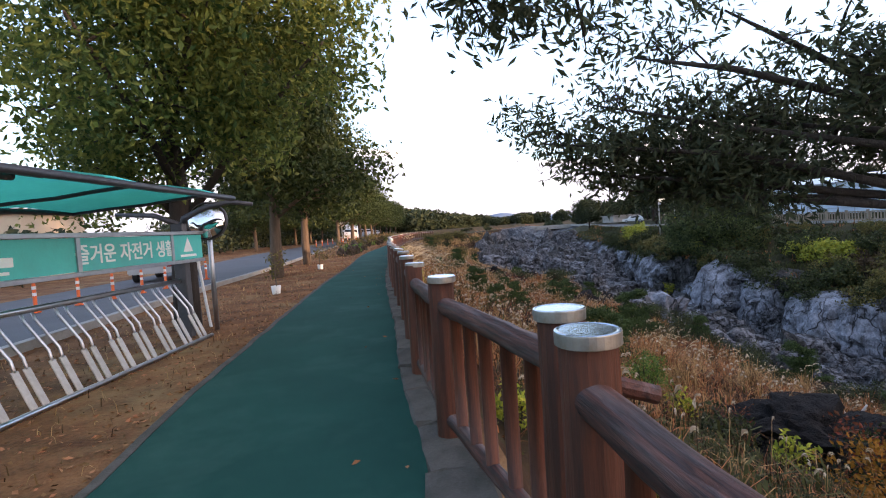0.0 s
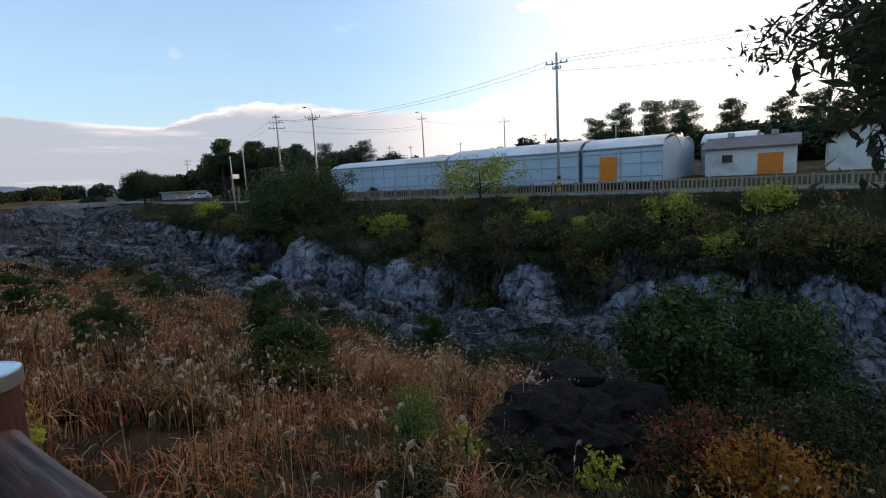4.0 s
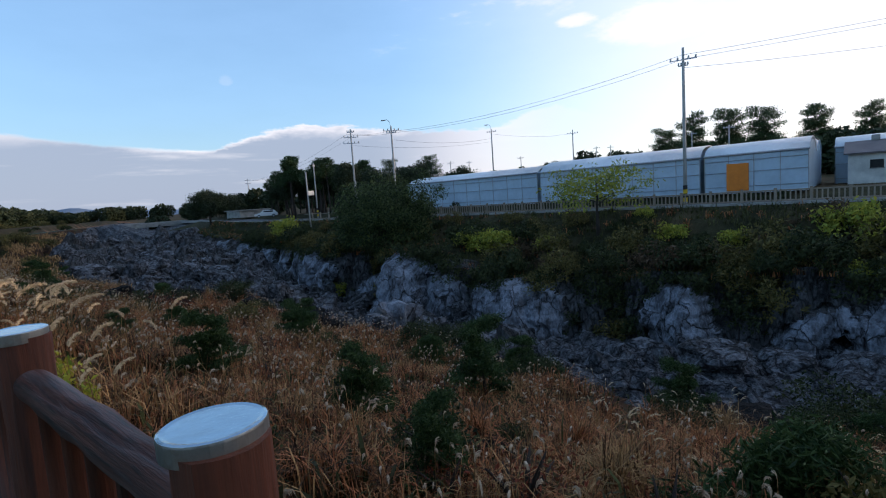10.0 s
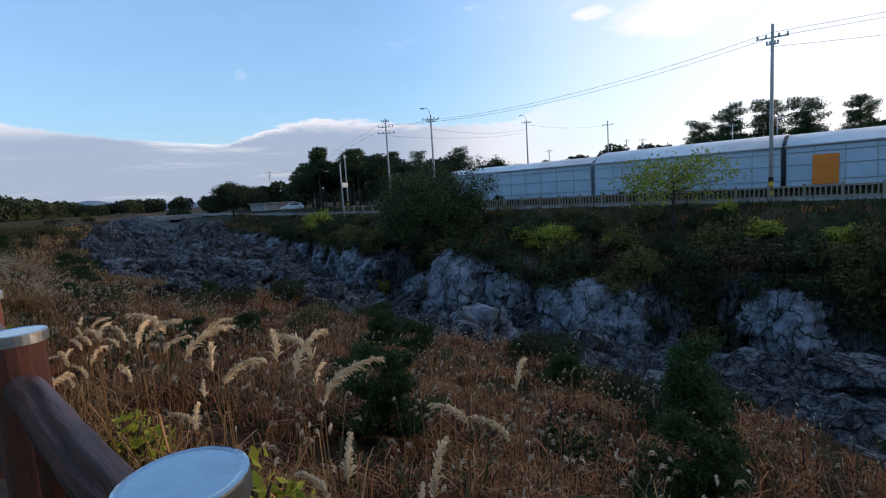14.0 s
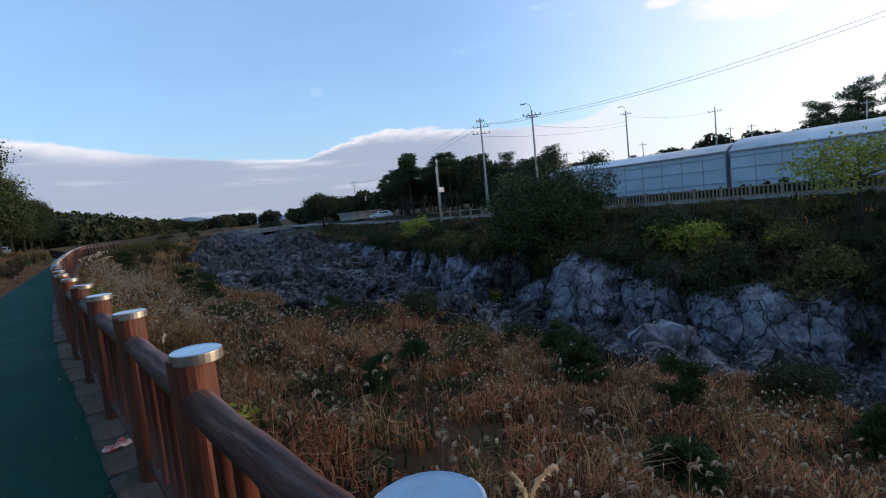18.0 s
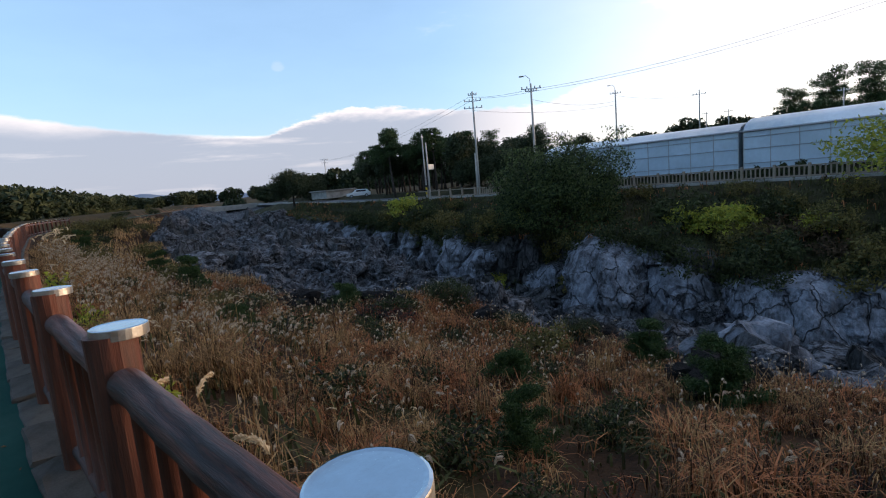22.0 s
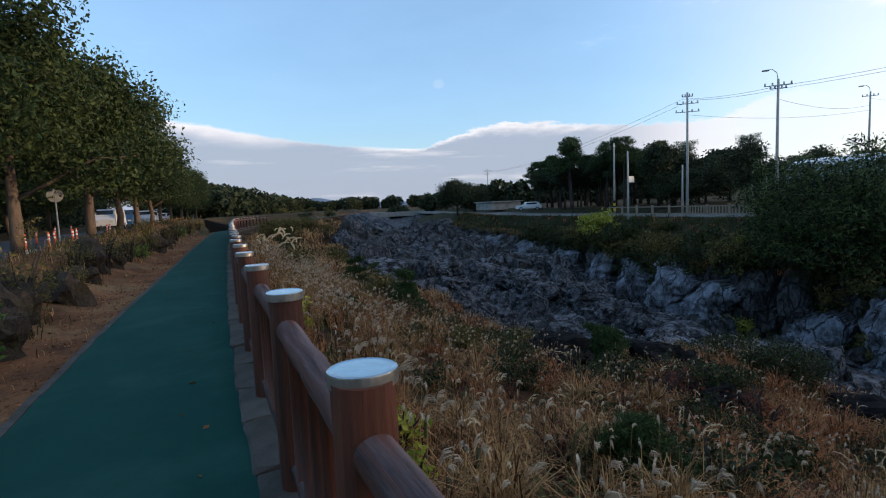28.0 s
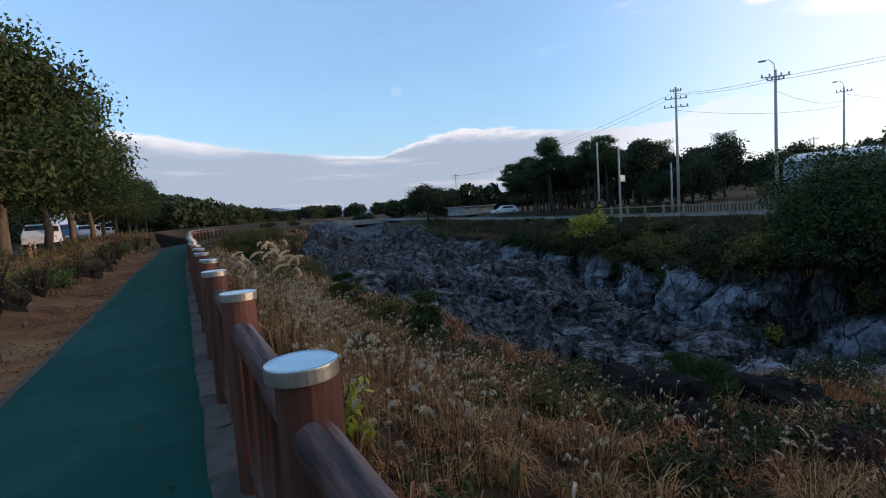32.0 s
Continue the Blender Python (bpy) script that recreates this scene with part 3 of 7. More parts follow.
def fence_post(x, y, near=True, z=0.0):
    p = put("post", post_meshes[rng.randrange(6)], fence, Matrix.Translation((x, y, z)) @ Matrix.Rotation(radians(rng.uniform(-25, 25)), 4, "Z") @ Matrix.Rotation(radians(rng.uniform(-0.8, 0.8)), 4, "X"))
    c = put("cap", cap_mesh, p, Matrix.Rotation(radians(rng.uniform(0, 360)), 4, "Z") @ Matrix.Rotation(radians(rng.uniform(-1.6, 1.6)), 4, "X"), "galvanised metal cap with a nailed band")


def fence_bay(a, b, near=True):
    (x0, y0), (x1, y1) = a, b
    ang = math.atan2(-(x1 - x0), y1 - y0)
    L = math.hypot(x1 - x0, y1 - y0)
    m = Matrix.Translation((x0, y0, 0)) @ Matrix.Rotation(ang, 4, "Z")
    s = Matrix.Diagonal((1, L / BAY, 1, 1))
    put("top_rail", top_rails[rng.randrange(5)], fence, m @ Matrix.Translation((rng.uniform(-0.008, 0.008), 0, 0.915)) @ s)
    put("bottom_rail", low_rails[rng.randrange(3)], fence, m @ Matrix.Translation((0, 0, 0.155)) @ s)
    if near:
        k = 5 if L > 1 else 1
        for i in range(k):
            put("baluster", bal_meshes[rng.randrange(4)], fence, m @ Matrix.Translation((rng.uniform(-0.006, 0.006), L * (i + 1) / (k + 1), 0.15)) @ Matrix.Rotation(radians(rng.uniform(-180, 180)), 4, "Z"))


# the first stretch ends in a doubled post, a little outward of the next one
start_run = [(0.52, -7.6), (0.44, -6.1), (0.37, -4.6), (0.32, -3.1), (0.30, -1.6), (0.31, -0.1), (0.33, 1.46)]
main_run = [(0.38, 1.82)] + [p for p in fence_posts if p[1] > 3.0]
for x, y in start_run + main_run:
    fence_post(x, y)
for run in (start_run, main_run):
    for a, b in zip(run, run[1:]):
        fence_bay(a, b, a[1] < 68)
y = -14.0
i = 0
while y < 96:
    ang = math.atan2(-(fence_x(y + 0.5) - fence_x(y - 0.5)), 1.0)
    put("kerb_block", kerb_meshes[rng.randrange(6)], kerb, Matrix.Translation((fence_x(y) + (0.0 if i % 2 else -0.008) + rng.uniform(-0.012, 0.012), y, (0.0 if i % 2 else 0.008) + rng.uniform(-0.012, 0.012))) @ Matrix.Rotation(ang, 4, "Z"))
    y += 0.75
    i += 1

# a short end of rail that juts out behind the doubled post
v, f = tube([(0.42, 1.63, 0.90), (0.6, 1.58, 0.85)], [0.033, 0.031], 10)
put("rail_end", mesh_data("rail_end", v, f, M_RAIL), fence)

# ---- roads ----
def lroad_r(y):
    return fence_x(min(y, 110)) - 5.9


def lroad_z(y):
    return left_z(fence_x(y) - 6.5, y) + 0.03


ribbon("road", lambda y: lroad_r(y) - 6.4, lroad_r, -120, 260, 2.0, lroad_z, M_ASPHALT, 0.06, label="grey two-lane asphalt road behind the verge", category="road", kind="structure")
ribbon("road_edge_line", lambda y: lroad_r(y) - 0.42, lambda y: lroad_r(y) - 0.29, -120, 260, 2.0, lambda y: lroad_z(y) + 0.005, M_LINE, 0.002, label="worn white edge line on the road", category="road line", kind="structure")
ribbon("kerbstone", lroad_r, lambda y: lroad_r(y) + 0.16, -120, 260, 2.0, lambda y: lroad_z(y) + 0.12, M_CONC, 0.3, label="pale concrete kerb along the road", category="kerb", kind="structure")
ribbon("road_far_bank", lambda y: road_x(y) + 0.4, lambda y: road_x(y) + 5.6, -160, 200, 3.0, -0.44, M_ASPHALT, 0.2, label="narrow asphalt road above the cliff on the far bank", category="road", kind="structure")
ribbon("road_wall_far_bank", lambda y: road_x(y) - 0.35, lambda y: road_x(y) + 0.1, -160, 200, 3.0, -0.36, M_CONC, 0.6, label="pale concrete edge wall of the road on the far bank", category="wall", kind="structure")

# ---- cliff of the far bank ----
def cliff_gap(y):
    """Clefts in the cliff where scrub grows down to the foot."""
    g = lerp_list(y, [(-30, 0.6), (-6, 0.2), (3, 0.1), (6, 0.6), (8.5, 0.1), (14.2, 0.0), (15.6, 0.9), (17.6, 0.8), (18.6, 0.0), (21.4, 0.05), (22.6, 1.0), (25.8, 1.0), (27, 0.0), (33.4, 0.0), (34.4, 0.55), (35.4, 0.1), (36.4, 0.0), (41.8, 0.0), (43.2, 0.9), (47.2, 0.9), (48.6, 0.0), (53, 0.1), (54, 0.4), (55, 0.0), (60.5, 0.1), (62, 0.7), (64, 0.2), (100, 0.2)])
    return max(0.0, min(1.0, g + 0.35 * noise.noise((0.5 * y, 17.7, 0))))


# outcrops of pale rock: bearing along the bank from, to, top, foot, how far proud, seed
OUTCROPS = [(-9.5, -5.2, -5.4, -8.6, 1.0, 1), (-4.6, 0.6, -4.9, -8.6, 1.5, 2), (1.0, 4.6, -5.0, -8.6, 1.2, 3), (7.0, 11.6, -4.9, -8.6, 1.6, 4), (12.0, 14.4, -5.6, -8.6, 0.9, 5),
            (18.0, 21.8, -4.7, -8.4, 1.7, 6), (26.4, 33.9, -4.5, -8.4, 1.6, 7), (34.2, 37.6, -4.3, -8.4, 0.7, 8), (37.2, 44.0, -2.9, -8.3, 2.1, 9), (44.6, 47.6, -5.2, -8.2, 0.9, 10),
            (50.6, 54.4, -4.2, -8.0, 1.6, 11), (54.6, 58.6, -3.4, -7.6, 1.7, 12), (59.2, 63.0, -3.6, -7.0, 1.2, 13), (64.0, 67.5, -3.0, -6.6, 1.3, 14), (69.0, 74.0, -3.4, -6.2, 1.1, 15), (76.0, 83.0, -3.2, -5.8, 1.0, 16), (86, 94, -3.0, -5.4, 1.0, 17)]


def outcrop_facets(o):
    """Facets of one outcrop: planes that touch a rounded bulge."""
    y0, y1, zt, zf, proud, seed = o
    r = random.Random(900 + seed)
    cy, cz, hy, hz = (y0 + y1) / 2, zf + 0.42 * (zt - zf), (y1 - y0) / 2, 0.6 * (zt - zf)
    out = []
    for k in range(15):
        u, w = r.uniform(-0.92, 0.92), r.uniform(-0.75, 1.0)
        h = proud * (1 - 0.75 * abs(u) ** 2.6 - 0.42 * max(0.0, w) ** 3) + r.uniform(-0.12, 0.16)
        gu = -proud * 0.75 * 2.6 * abs(u) ** 1.6 * (1 if u > 0 else -1) / hy + r.uniform(-0.16, 0.16)
        gw = -proud * 0.42 * 3 * max(0.0, w) ** 2 / hz + r.uniform(-0.12, 0.05)
        out.append((cy + u * hy, cz + w * hz, h, gu, gw))
    return out


FACETS = [(o, outcrop_facets(o)) for o in OUTCROPS]


def outcrop_depth(y, z):
    """How far the pale rock stands proud here, or None beside it."""
    for (y0, y1, zt, zf, proud, seed), planes in FACETS:
        yw = y + 1.1 * noise.noise((5.1, 0.7 * z, 1.7 * seed)) + 0.35 * noise.noise((2.3, 2.6 * z, 1.1 * seed))
        top = zt + 0.5 * noise.noise((0.8 * y, 2.2, seed)) + 0.35 * noise.noise((2.7 * y, 4.2, seed)) - 1.0 * abs((yw - (y0 + y1) / 2) / (y1 - y0) * 2) ** 3
        if y0 < yw < y1 and z < top:
            return min(h + gu * (yw - cy) + gw * (z - cz) for cy, cz, h, gu, gw in planes)
    return None


def cliff_mesh():
    ys = axis_steps([(-30, -10, 0.6), (-10, 64, 0.11), (64, 100, 0.3), (100, 140, 1.5)])
    rows = 46
    vs, fs, pale = [], [], []
    for y in ys:
        xc, z0, z1 = cliff_x(y), floor_z(y) - 0.8, rim_z(y) + 0.3
        gap = cliff_gap(y)
        for r in range(rows):
            t = r / (rows - 1)
            z = z0 + (z1 - z0) * t
            lean = 0.7 + 1.5 * t - 0.5 * math.sin(t * 3.1) + 0.9 * gap * (0.35 + 0.65 * t)
            w1 = 0.45 * noise.noise((0.5 * y, 0.6 * z, 1.0))
            w2 = 0.3 * noise.noise((1.3 * y, 1.1 * z, 4.0))
            mid = noise.cell_vector(Vector((0.85 * (y + w2) - 0.2 * z, 0.36 * (z + w2), 9.5)))
            small = noise.cell_vector(Vector((1.9 * (y + w2), 0.8 * z + 0.5 * y, 5.5)))
            crack = max(0.0, 1 - 8 * abs(noise.noise((3.1, 0.62 * y + 0.25 * w1, 0.16 * z)))) * 0.4
            p = outcrop_depth(y, z)
            if p is None or p < -0.3:
                d = -1.0 * (mid.x - 0.5) - 0.5 * (small.x - 0.5) + crack + 0.6 * max(0.0, noise.noise((2.2, 1.6 * y, 0.35 * z)))
                pale.append(False)
            else:
                seam = max(0.0, 1 - 11 * abs(noise.noise((7.7, 0.55 * y + 0.5 * w2, 0.3 * z)))) * 0.3
                d = -p - 0.16 * (mid.x - 0.5) - 0.1 * (small.x - 0.5) + seam + 0.16 * noise.noise((1.7, 1.9 * y, 1.5 * z)) + 0.07 * noise.noise((3.3, 5.3 * y, 3.7 * z))
                pale.append(True)
            edge = min(1.0, 4 * t + 0.2, 6 * (1 - t) + 0.2)
            vs.append((xc + min(4.2, lean + d * edge), y + 0.08 * noise.noise((8.2, 1.3 * y, 1.3 * z)), z))
    ids = []
    for j in range(len(ys) - 1):
        for r in range(rows - 1):
            a = j * rows + r
            fs.append((a, a + 1, a + rows + 1, a + rows))
            ids.append(1 if pale[a] + pale[a + 1] + pale[a + rows] + pale[a + rows + 1] > 2 else 0)
    n = len(vs)
    for j, y in enumerate(ys):
        vs.append((cliff_x(y) + 5.4, y, rim_z(y) - 0.15))
    for j in range(len(ys) - 1):
        fs.append(((j + 1) * rows - 1, n + j, n + j + 1, (j + 2) * rows - 1))
        ids.append(0)
    return mesh_data("cliff", vs, fs, [M_CLIFF, M_SLAB], idx=ids)


put("cliff", cliff_mesh(), label="broken grey basalt cliff of the far river bank", category="cliff", kind="structure")


# ---- plants ----
M_BARK = mat("grey_brown_bark", (0.16, 0.115, 0.08), (0.07, 0.05, 0.038), rough=0.95, scale=4, fine=26, bump=1.0, contrast=0.6, stretch=(3, 3, 0.5), bump_dist=0.03)
M_BARK_DARK = mat("dark_bark", (0.06, 0.046, 0.036), (0.025, 0.02, 0.017), rough=0.95, scale=4, fine=26, bump=1.0, contrast=0.6, stretch=(3, 3, 0.5), bump_dist=0.03)


def leaf_mat(name, a, b, t=0.25, isl=0.5):
    return mat(name, a, b, rough=0.6, scale=1.0, fine=9, bump=0, contrast=0.35, island=isl, translucent=t, spec=0.15, hue=0.03)


L_AVENUE = leaf_mat("avenue_leaves", (0.066, 0.092, 0.028), (0.019, 0.033, 0.012))
# brighter copy of the avenue leaves; the first tree's stronger light is in its colour
L_AVENUE_LIT = leaf_mat("lit_street_leaves", (0.18, 0.215, 0.05), (0.04, 0.075, 0.022), 0.4)
L_SHRUB = leaf_mat("dark_fresh_shrub_leaves", (0.075, 0.13, 0.034), (0.010, 0.02, 0.008), 0.2)
L_WILLOW = leaf_mat("dark_willow_leaves", (0.085, 0.10, 0.05), (0.035, 0.046, 0.026), 0.3)
L_PINE = leaf_mat("pine_needles", (0.06, 0.10, 0.034), (0.016, 0.032, 0.013), 0.15)
L_EVERGREEN = leaf_mat("broad_evergreen_leaves", (0.10, 0.135, 0.045), (0.012, 0.022, 0.010), 0.2, 0.8)
L_PINE_YOUNG = leaf_mat("young_pine_needles", (0.07, 0.115, 0.034), (0.014, 0.03, 0.011), 0.2)
L_DARK = leaf_mat("dark_evergreen_leaves", (0.07, 0.085, 0.03), (0.014, 0.02, 0.009), 0.2)
L_YELLOW = leaf_mat("yellow_green_leaves", (0.44, 0.43, 0.06), (0.16, 0.19, 0.035), 0.3)
L_OLIVE = leaf_mat("olive_leaves", (0.20, 0.17, 0.05), (0.05, 0.048, 0.018), 0.25)
L_RUSSET = leaf_mat("russet_leaves", (0.26, 0.075, 0.03), (0.10, 0.034, 0.02), 0.25)
L_BROWN = leaf_mat("withered_brown_leaves", (0.13, 0.085, 0.045), (0.045, 0.03, 0.018), 0.2)
L_GOLD = leaf_mat("golden_leaves", (0.42, 0.20, 0.025), (0.22, 0.09, 0.02), 0.3)
L_BRIGHT = leaf_mat("bright_green_leaves", (0.16, 0.26, 0.05), (0.06, 0.12, 0.03), 0.3)
L_FAR = leaf_mat("far_wood_leaves", (0.045, 0.06, 0.026), (0.018, 0.027, 0.014), 0.1)


def leaf_quads(cen, size, aspect, r, flat=0.0, droop=0.0):
    """Diamond leaves at the points cen: verts and faces as arrays."""
    n = len(cen)
    d = r.normal(size=(n, 3))
    d[:, 2] = d[:, 2] * (1 - flat) - droop
    d /= np.linalg.norm(d, axis=1)[:, None] + 1e-9
    s = r.normal(size=(n, 3))
    s -= d * np.sum(s * d, axis=1)[:, None]
    s /= np.linalg.norm(s, axis=1)[:, None] + 1e-9
    up = np.cross(d, s)
    L = size * r.uniform(0.6, 1.3, n)[:, None]
    W = L * aspect
    v = np.stack([cen - d * L * 0.5, cen + s * W * 0.5 + up * W * 0.15, cen + d * L * 0.5, cen - s * W * 0.5 + up * W * 0.15], 1).reshape(-1, 3)
    return v, np.arange(n * 4).reshape(-1, 4)


def branching(r, height, spread, base_frac, limbs, twigs, lean=0.0, up=0.5, rad=0.16):
    """A trunk, limbs and twigs; returns tubes and the points where foliage sits."""
    tubes, tips = [], []
    top = Vector((lean, lean * 0.3, height * 0.78))
    pts = [Vector((0, 0, -0.3))]
    for i in range(1, 7):
        t = i / 6
        pts.append(Vector((top.x * t + r.normal() * 0.05 * height * 0.12, top.y * t + r.normal() * 0.05 * height * 0.12, top.z * t)))
    tubes.append(tube(pts, [rad * (1.25 - 0.95 * i / 6) for i in range(7)], 9))
    for k in range(limbs):
        t = base_frac + (1 - base_frac) * (k + r.uniform(0, 0.8)) / limbs
        f = min(5.999, t * 6)
        p0 = pts[int(f)].lerp(pts[min(6, int(f) + 1)], f - int(f))
        a = 2.4 * k + r.uniform(-0.4, 0.4)
        out = spread * (1 - 0.45 * t) * r.uniform(0.7, 1.05)
        p3 = p0 + Vector((math.cos(a) * out, math.sin(a) * out, out * up * r.uniform(0.5, 1.3)))
        p1 = p0.lerp(p3, 0.35) + Vector((0, 0, out * 0.06))
        p2 = p0.lerp(p3, 0.7) + Vector((r.normal() * 0.08 * out, r.normal() * 0.08 * out, out * 0.08))
        q = rad * (0.55 - 0.3 * t)
        tubes.append(tube([p0, p1, p2, p3], [q, q * 0.7, q * 0.45, q * 0.2], 6))
        for j in range(twigs):
            u = r.uniform(0.35, 1.0)
            b0 = p0.lerp(p3, u)
            v = Vector((r.normal(), r.normal(), r.normal() * 0.6 + 0.25)).normalized() * out * r.uniform(0.25, 0.5)
            if j % 2 == 0:
                tubes.append(tube([b0, b0 + v * 0.6 + Vector((0, 0, 0.05)), b0 + v], [q * 0.3, q * 0.2, q * 0.08], 4))
            tips.append(b0 + v)
            tips.append(b0 + v * 0.55)
    tips.append(top)
    return tubes, tips


def cloud(r, tips, per, sigma, squash=0.75):
    c = np.array([tuple(t) for t in tips])
    c = np.repeat(c, per, axis=0)
    return c + np.clip(r.normal(size=c.shape), -1.55, 1.55) * sigma * np.array([1, 1, squash])


def make_tree(name, m, seed, height, spread, leaf, leafmat, per=60, aspect=0.5, sigma=0.45, limbs=11, twigs=8, base=0.3, bark=None, rad=0.16, up=0.5, lean=0.0, droop=0.0, squash=0.75, label="", category="tree", group="", flat=0.0):
    r = np.random.default_rng(seed)
    tubes, tips = branching(r, height, spread, base, limbs, twigs, lean, up, rad)
    root = empty(name, m, label, category, group)
    v, f = join(*tubes)
    put("trunk", mesh_data("trunk", v, f, bark or M_BARK, smooth=True), root)
    v, f = leaf_quads(cloud(r, tips, per, sigma, squash), leaf, aspect, r, flat, droop)
    put("crown", mesh_data("crown", v, f, leafmat), root)
    return root


def make_pine(name, m, seed, height, spread, leafmat, tiers=8, per=110, base=0.35, rad=0.13, label="", group="", needle=0.22, category="pine tree", blade=0.16):
    """A pine with whorls of level boughs and flat pads of needles."""
    r = np.random.default_rng(seed)
    root = empty(name, m, label, category, group)
    bend = [Vector((0.04 * height * math.sin(2.1 * t + seed), 0.04 * height * math.cos(1.7 * t + seed), height * t)) for t in np.linspace(-0.03, 1, 9)]
    tubes = [tube(bend, [rad * (1.2 - 1.1 * i / 8) for i in range(9)], 8)]
    tips = []
    for k in range(tiers):
        t = base + (0.98 - base) * (k + 0.3) / tiers
        f = t * 8
        p0 = bend[int(f)].lerp(bend[min(8, int(f) + 1)], f - int(f))
        for j in range(4 if k < tiers - 2 else 3):
            if r.random() < 0.2:
                continue
            a = 1.9 * k + j * 1.6 + r.uniform(-0.6, 0.6)
            L = spread * (1.05 - 0.75 * (t - base) / (1 - base)) * r.uniform(0.35, 1.15)
            d = Vector((math.cos(a) * L, math.sin(a) * L, L * r.uniform(-0.1, 0.55)))
            tubes.append(tube([p0, p0 + d * 0.5 + Vector((0, 0, 0.05 * L)), p0 + d], [rad * 0.3, rad * 0.2, rad * 0.07], 5))
            for u in (0.55, 0.8, 1.0):
                tips.append(p0 + d * u + Vector((r.normal() * 0.1 * L, r.normal() * 0.1 * L, 0.06 * L)))
    v, f = join(*tubes)
    put("trunk", mesh_data("trunk", v, f, M_BARK_DARK, smooth=True), root)
    c = cloud(r, tips, per, spread * 0.15, 0.55)
    v, f = leaf_quads(c, needle, blade, r, 0.0, -0.25)
    put("crown", mesh_data("crown", v, f, leafmat), root)
    return root


def make_bush(name, seed, radius, height, leaf, leafmat, n, aspect=0.5, label="", group="", m=None, stems=5, category="shrub", droop=0.0, apart=True):
    r = np.random.default_rng(seed)
    root = empty(name, m, label, category, group)
    tubes, tips = [], []
    for k in range(stems):
        a, o = 2.4 * k, radius * r.uniform(0.25, 0.85)
        tip = Vector((math.cos(a) * o, math.sin(a) * o, height * r.uniform(0.55, 0.95)))
        tubes.append(tube([(0, 0, -0.3), tip * 0.5 + Vector((0, 0, 0.1)), tip], [0.03 + 0.012 * radius, 0.02 + 0.006 * radius, 0.006], 5))
        for q in (1.0, 0.92, 0.8, 0.68, 0.55):
            tips.append(tip * q + Vector((r.normal() * 0.16 * radius, r.normal() * 0.16 * radius, r.normal() * 0.05 * height)))
        for q in (0.9, 1.7):
            tips.append(Vector((math.cos(a + q) * radius * 0.75, math.sin(a + q) * radius * 0.75, height * r.uniform(0.12, 0.55))))
    for v, f in tubes if apart else [join(*tubes)]:
        put("stem", mesh_data("stem", v, f, M_BARK_DARK, smooth=True), root)
    c = cloud(r, tips, max(1, n // len(tips)), min(radius * 0.15, 0.5), 0.7)
    c[:, 2] = np.maximum(c[:, 2], 0.02)
    v, f = leaf_quads(c, leaf, aspect, r, 0.0, droop)
    put("foliage", mesh_data("foliage", v, f, leafmat), root)
    return root


def at(x, y, s=1.0, turn=0.0, dz=0.0):
    return Matrix.Translation((x, y, stand_z(x, y) + dz)) @ Matrix.Rotation(turn, 4, "Z") @ Matrix.Scale(s, 4)


def plant_copy(src, x, y, s=1.0, turn=0.0, dz=0.0, label=""):
    o = copy_thing(src, Matrix.Translation((x, y, stand_z(x, y) + dz)) @ Matrix.Rotation(turn, 4, "Z"))
    o.scale = (s, s, s)
    return tagged(o, label)


# the avenue between path and road
av = [make_tree("avenue_tree", at(-3.8, 9.3), 11, 8.4, 4.3, 0.13, L_AVENUE_LIT, 240, 0.45, 0.42, 15, 10, 0.24, M_BARK_DARK, 0.19, 0.95, label="broad leafy street tree with a brighter yellow-green crown on the dry verge", group="avenue trees along the road"),
      make_tree("avenue_tree", at(-4.35, 19.3, 1.22), 12, 7.6, 3.3, 0.19, L_AVENUE, 105, 0.5, 0.55, 13, 10, 0.30, M_BARK, 0.16, 0.6, label="leafy street tree with a dense dark green crown", group="avenue trees along the road"),
      make_tree("avenue_tree", at(-5.3, 53.6, 1.0), 13, 9.4, 4.2, 0.19, L_AVENUE, 125, 0.5, 0.58, 13, 11, 0.26, M_BARK, 0.17, 0.5, label="leafy street tree with a dense dark green crown", group="avenue trees along the road")]
rng = random.Random(8)
for x, y, k, s in [(-4.5, 27.5, 1, 1.2), (-4.3, 62, 1, 1.25), (-3.9, 70, 2, 1.06), (-3.4, 78.5, 1, 1.16), (-2.8, 87, 2, 0.98), (-2.2, 96, 1, 1.05), (-1.4, 105, 2, 0.95), (0, 115, 1, 1.05), (1, 126, 2, 1.0), (2.5, 138, 1, 1.1),
                   (-14, 55, 1, 1.05), (-13.8, 64, 2, 1.0), (-13.2, 74, 1, 1.0), (-12.5, 84, 2, 1.0), (-12, 95, 1, 1.0), (-3.9, -8, 1, 1.0), (-4.0, -19, 2, 1.0)]:
    plant_copy(av[k], x, y, s, rng.uniform(0, 6.28), -0.02)


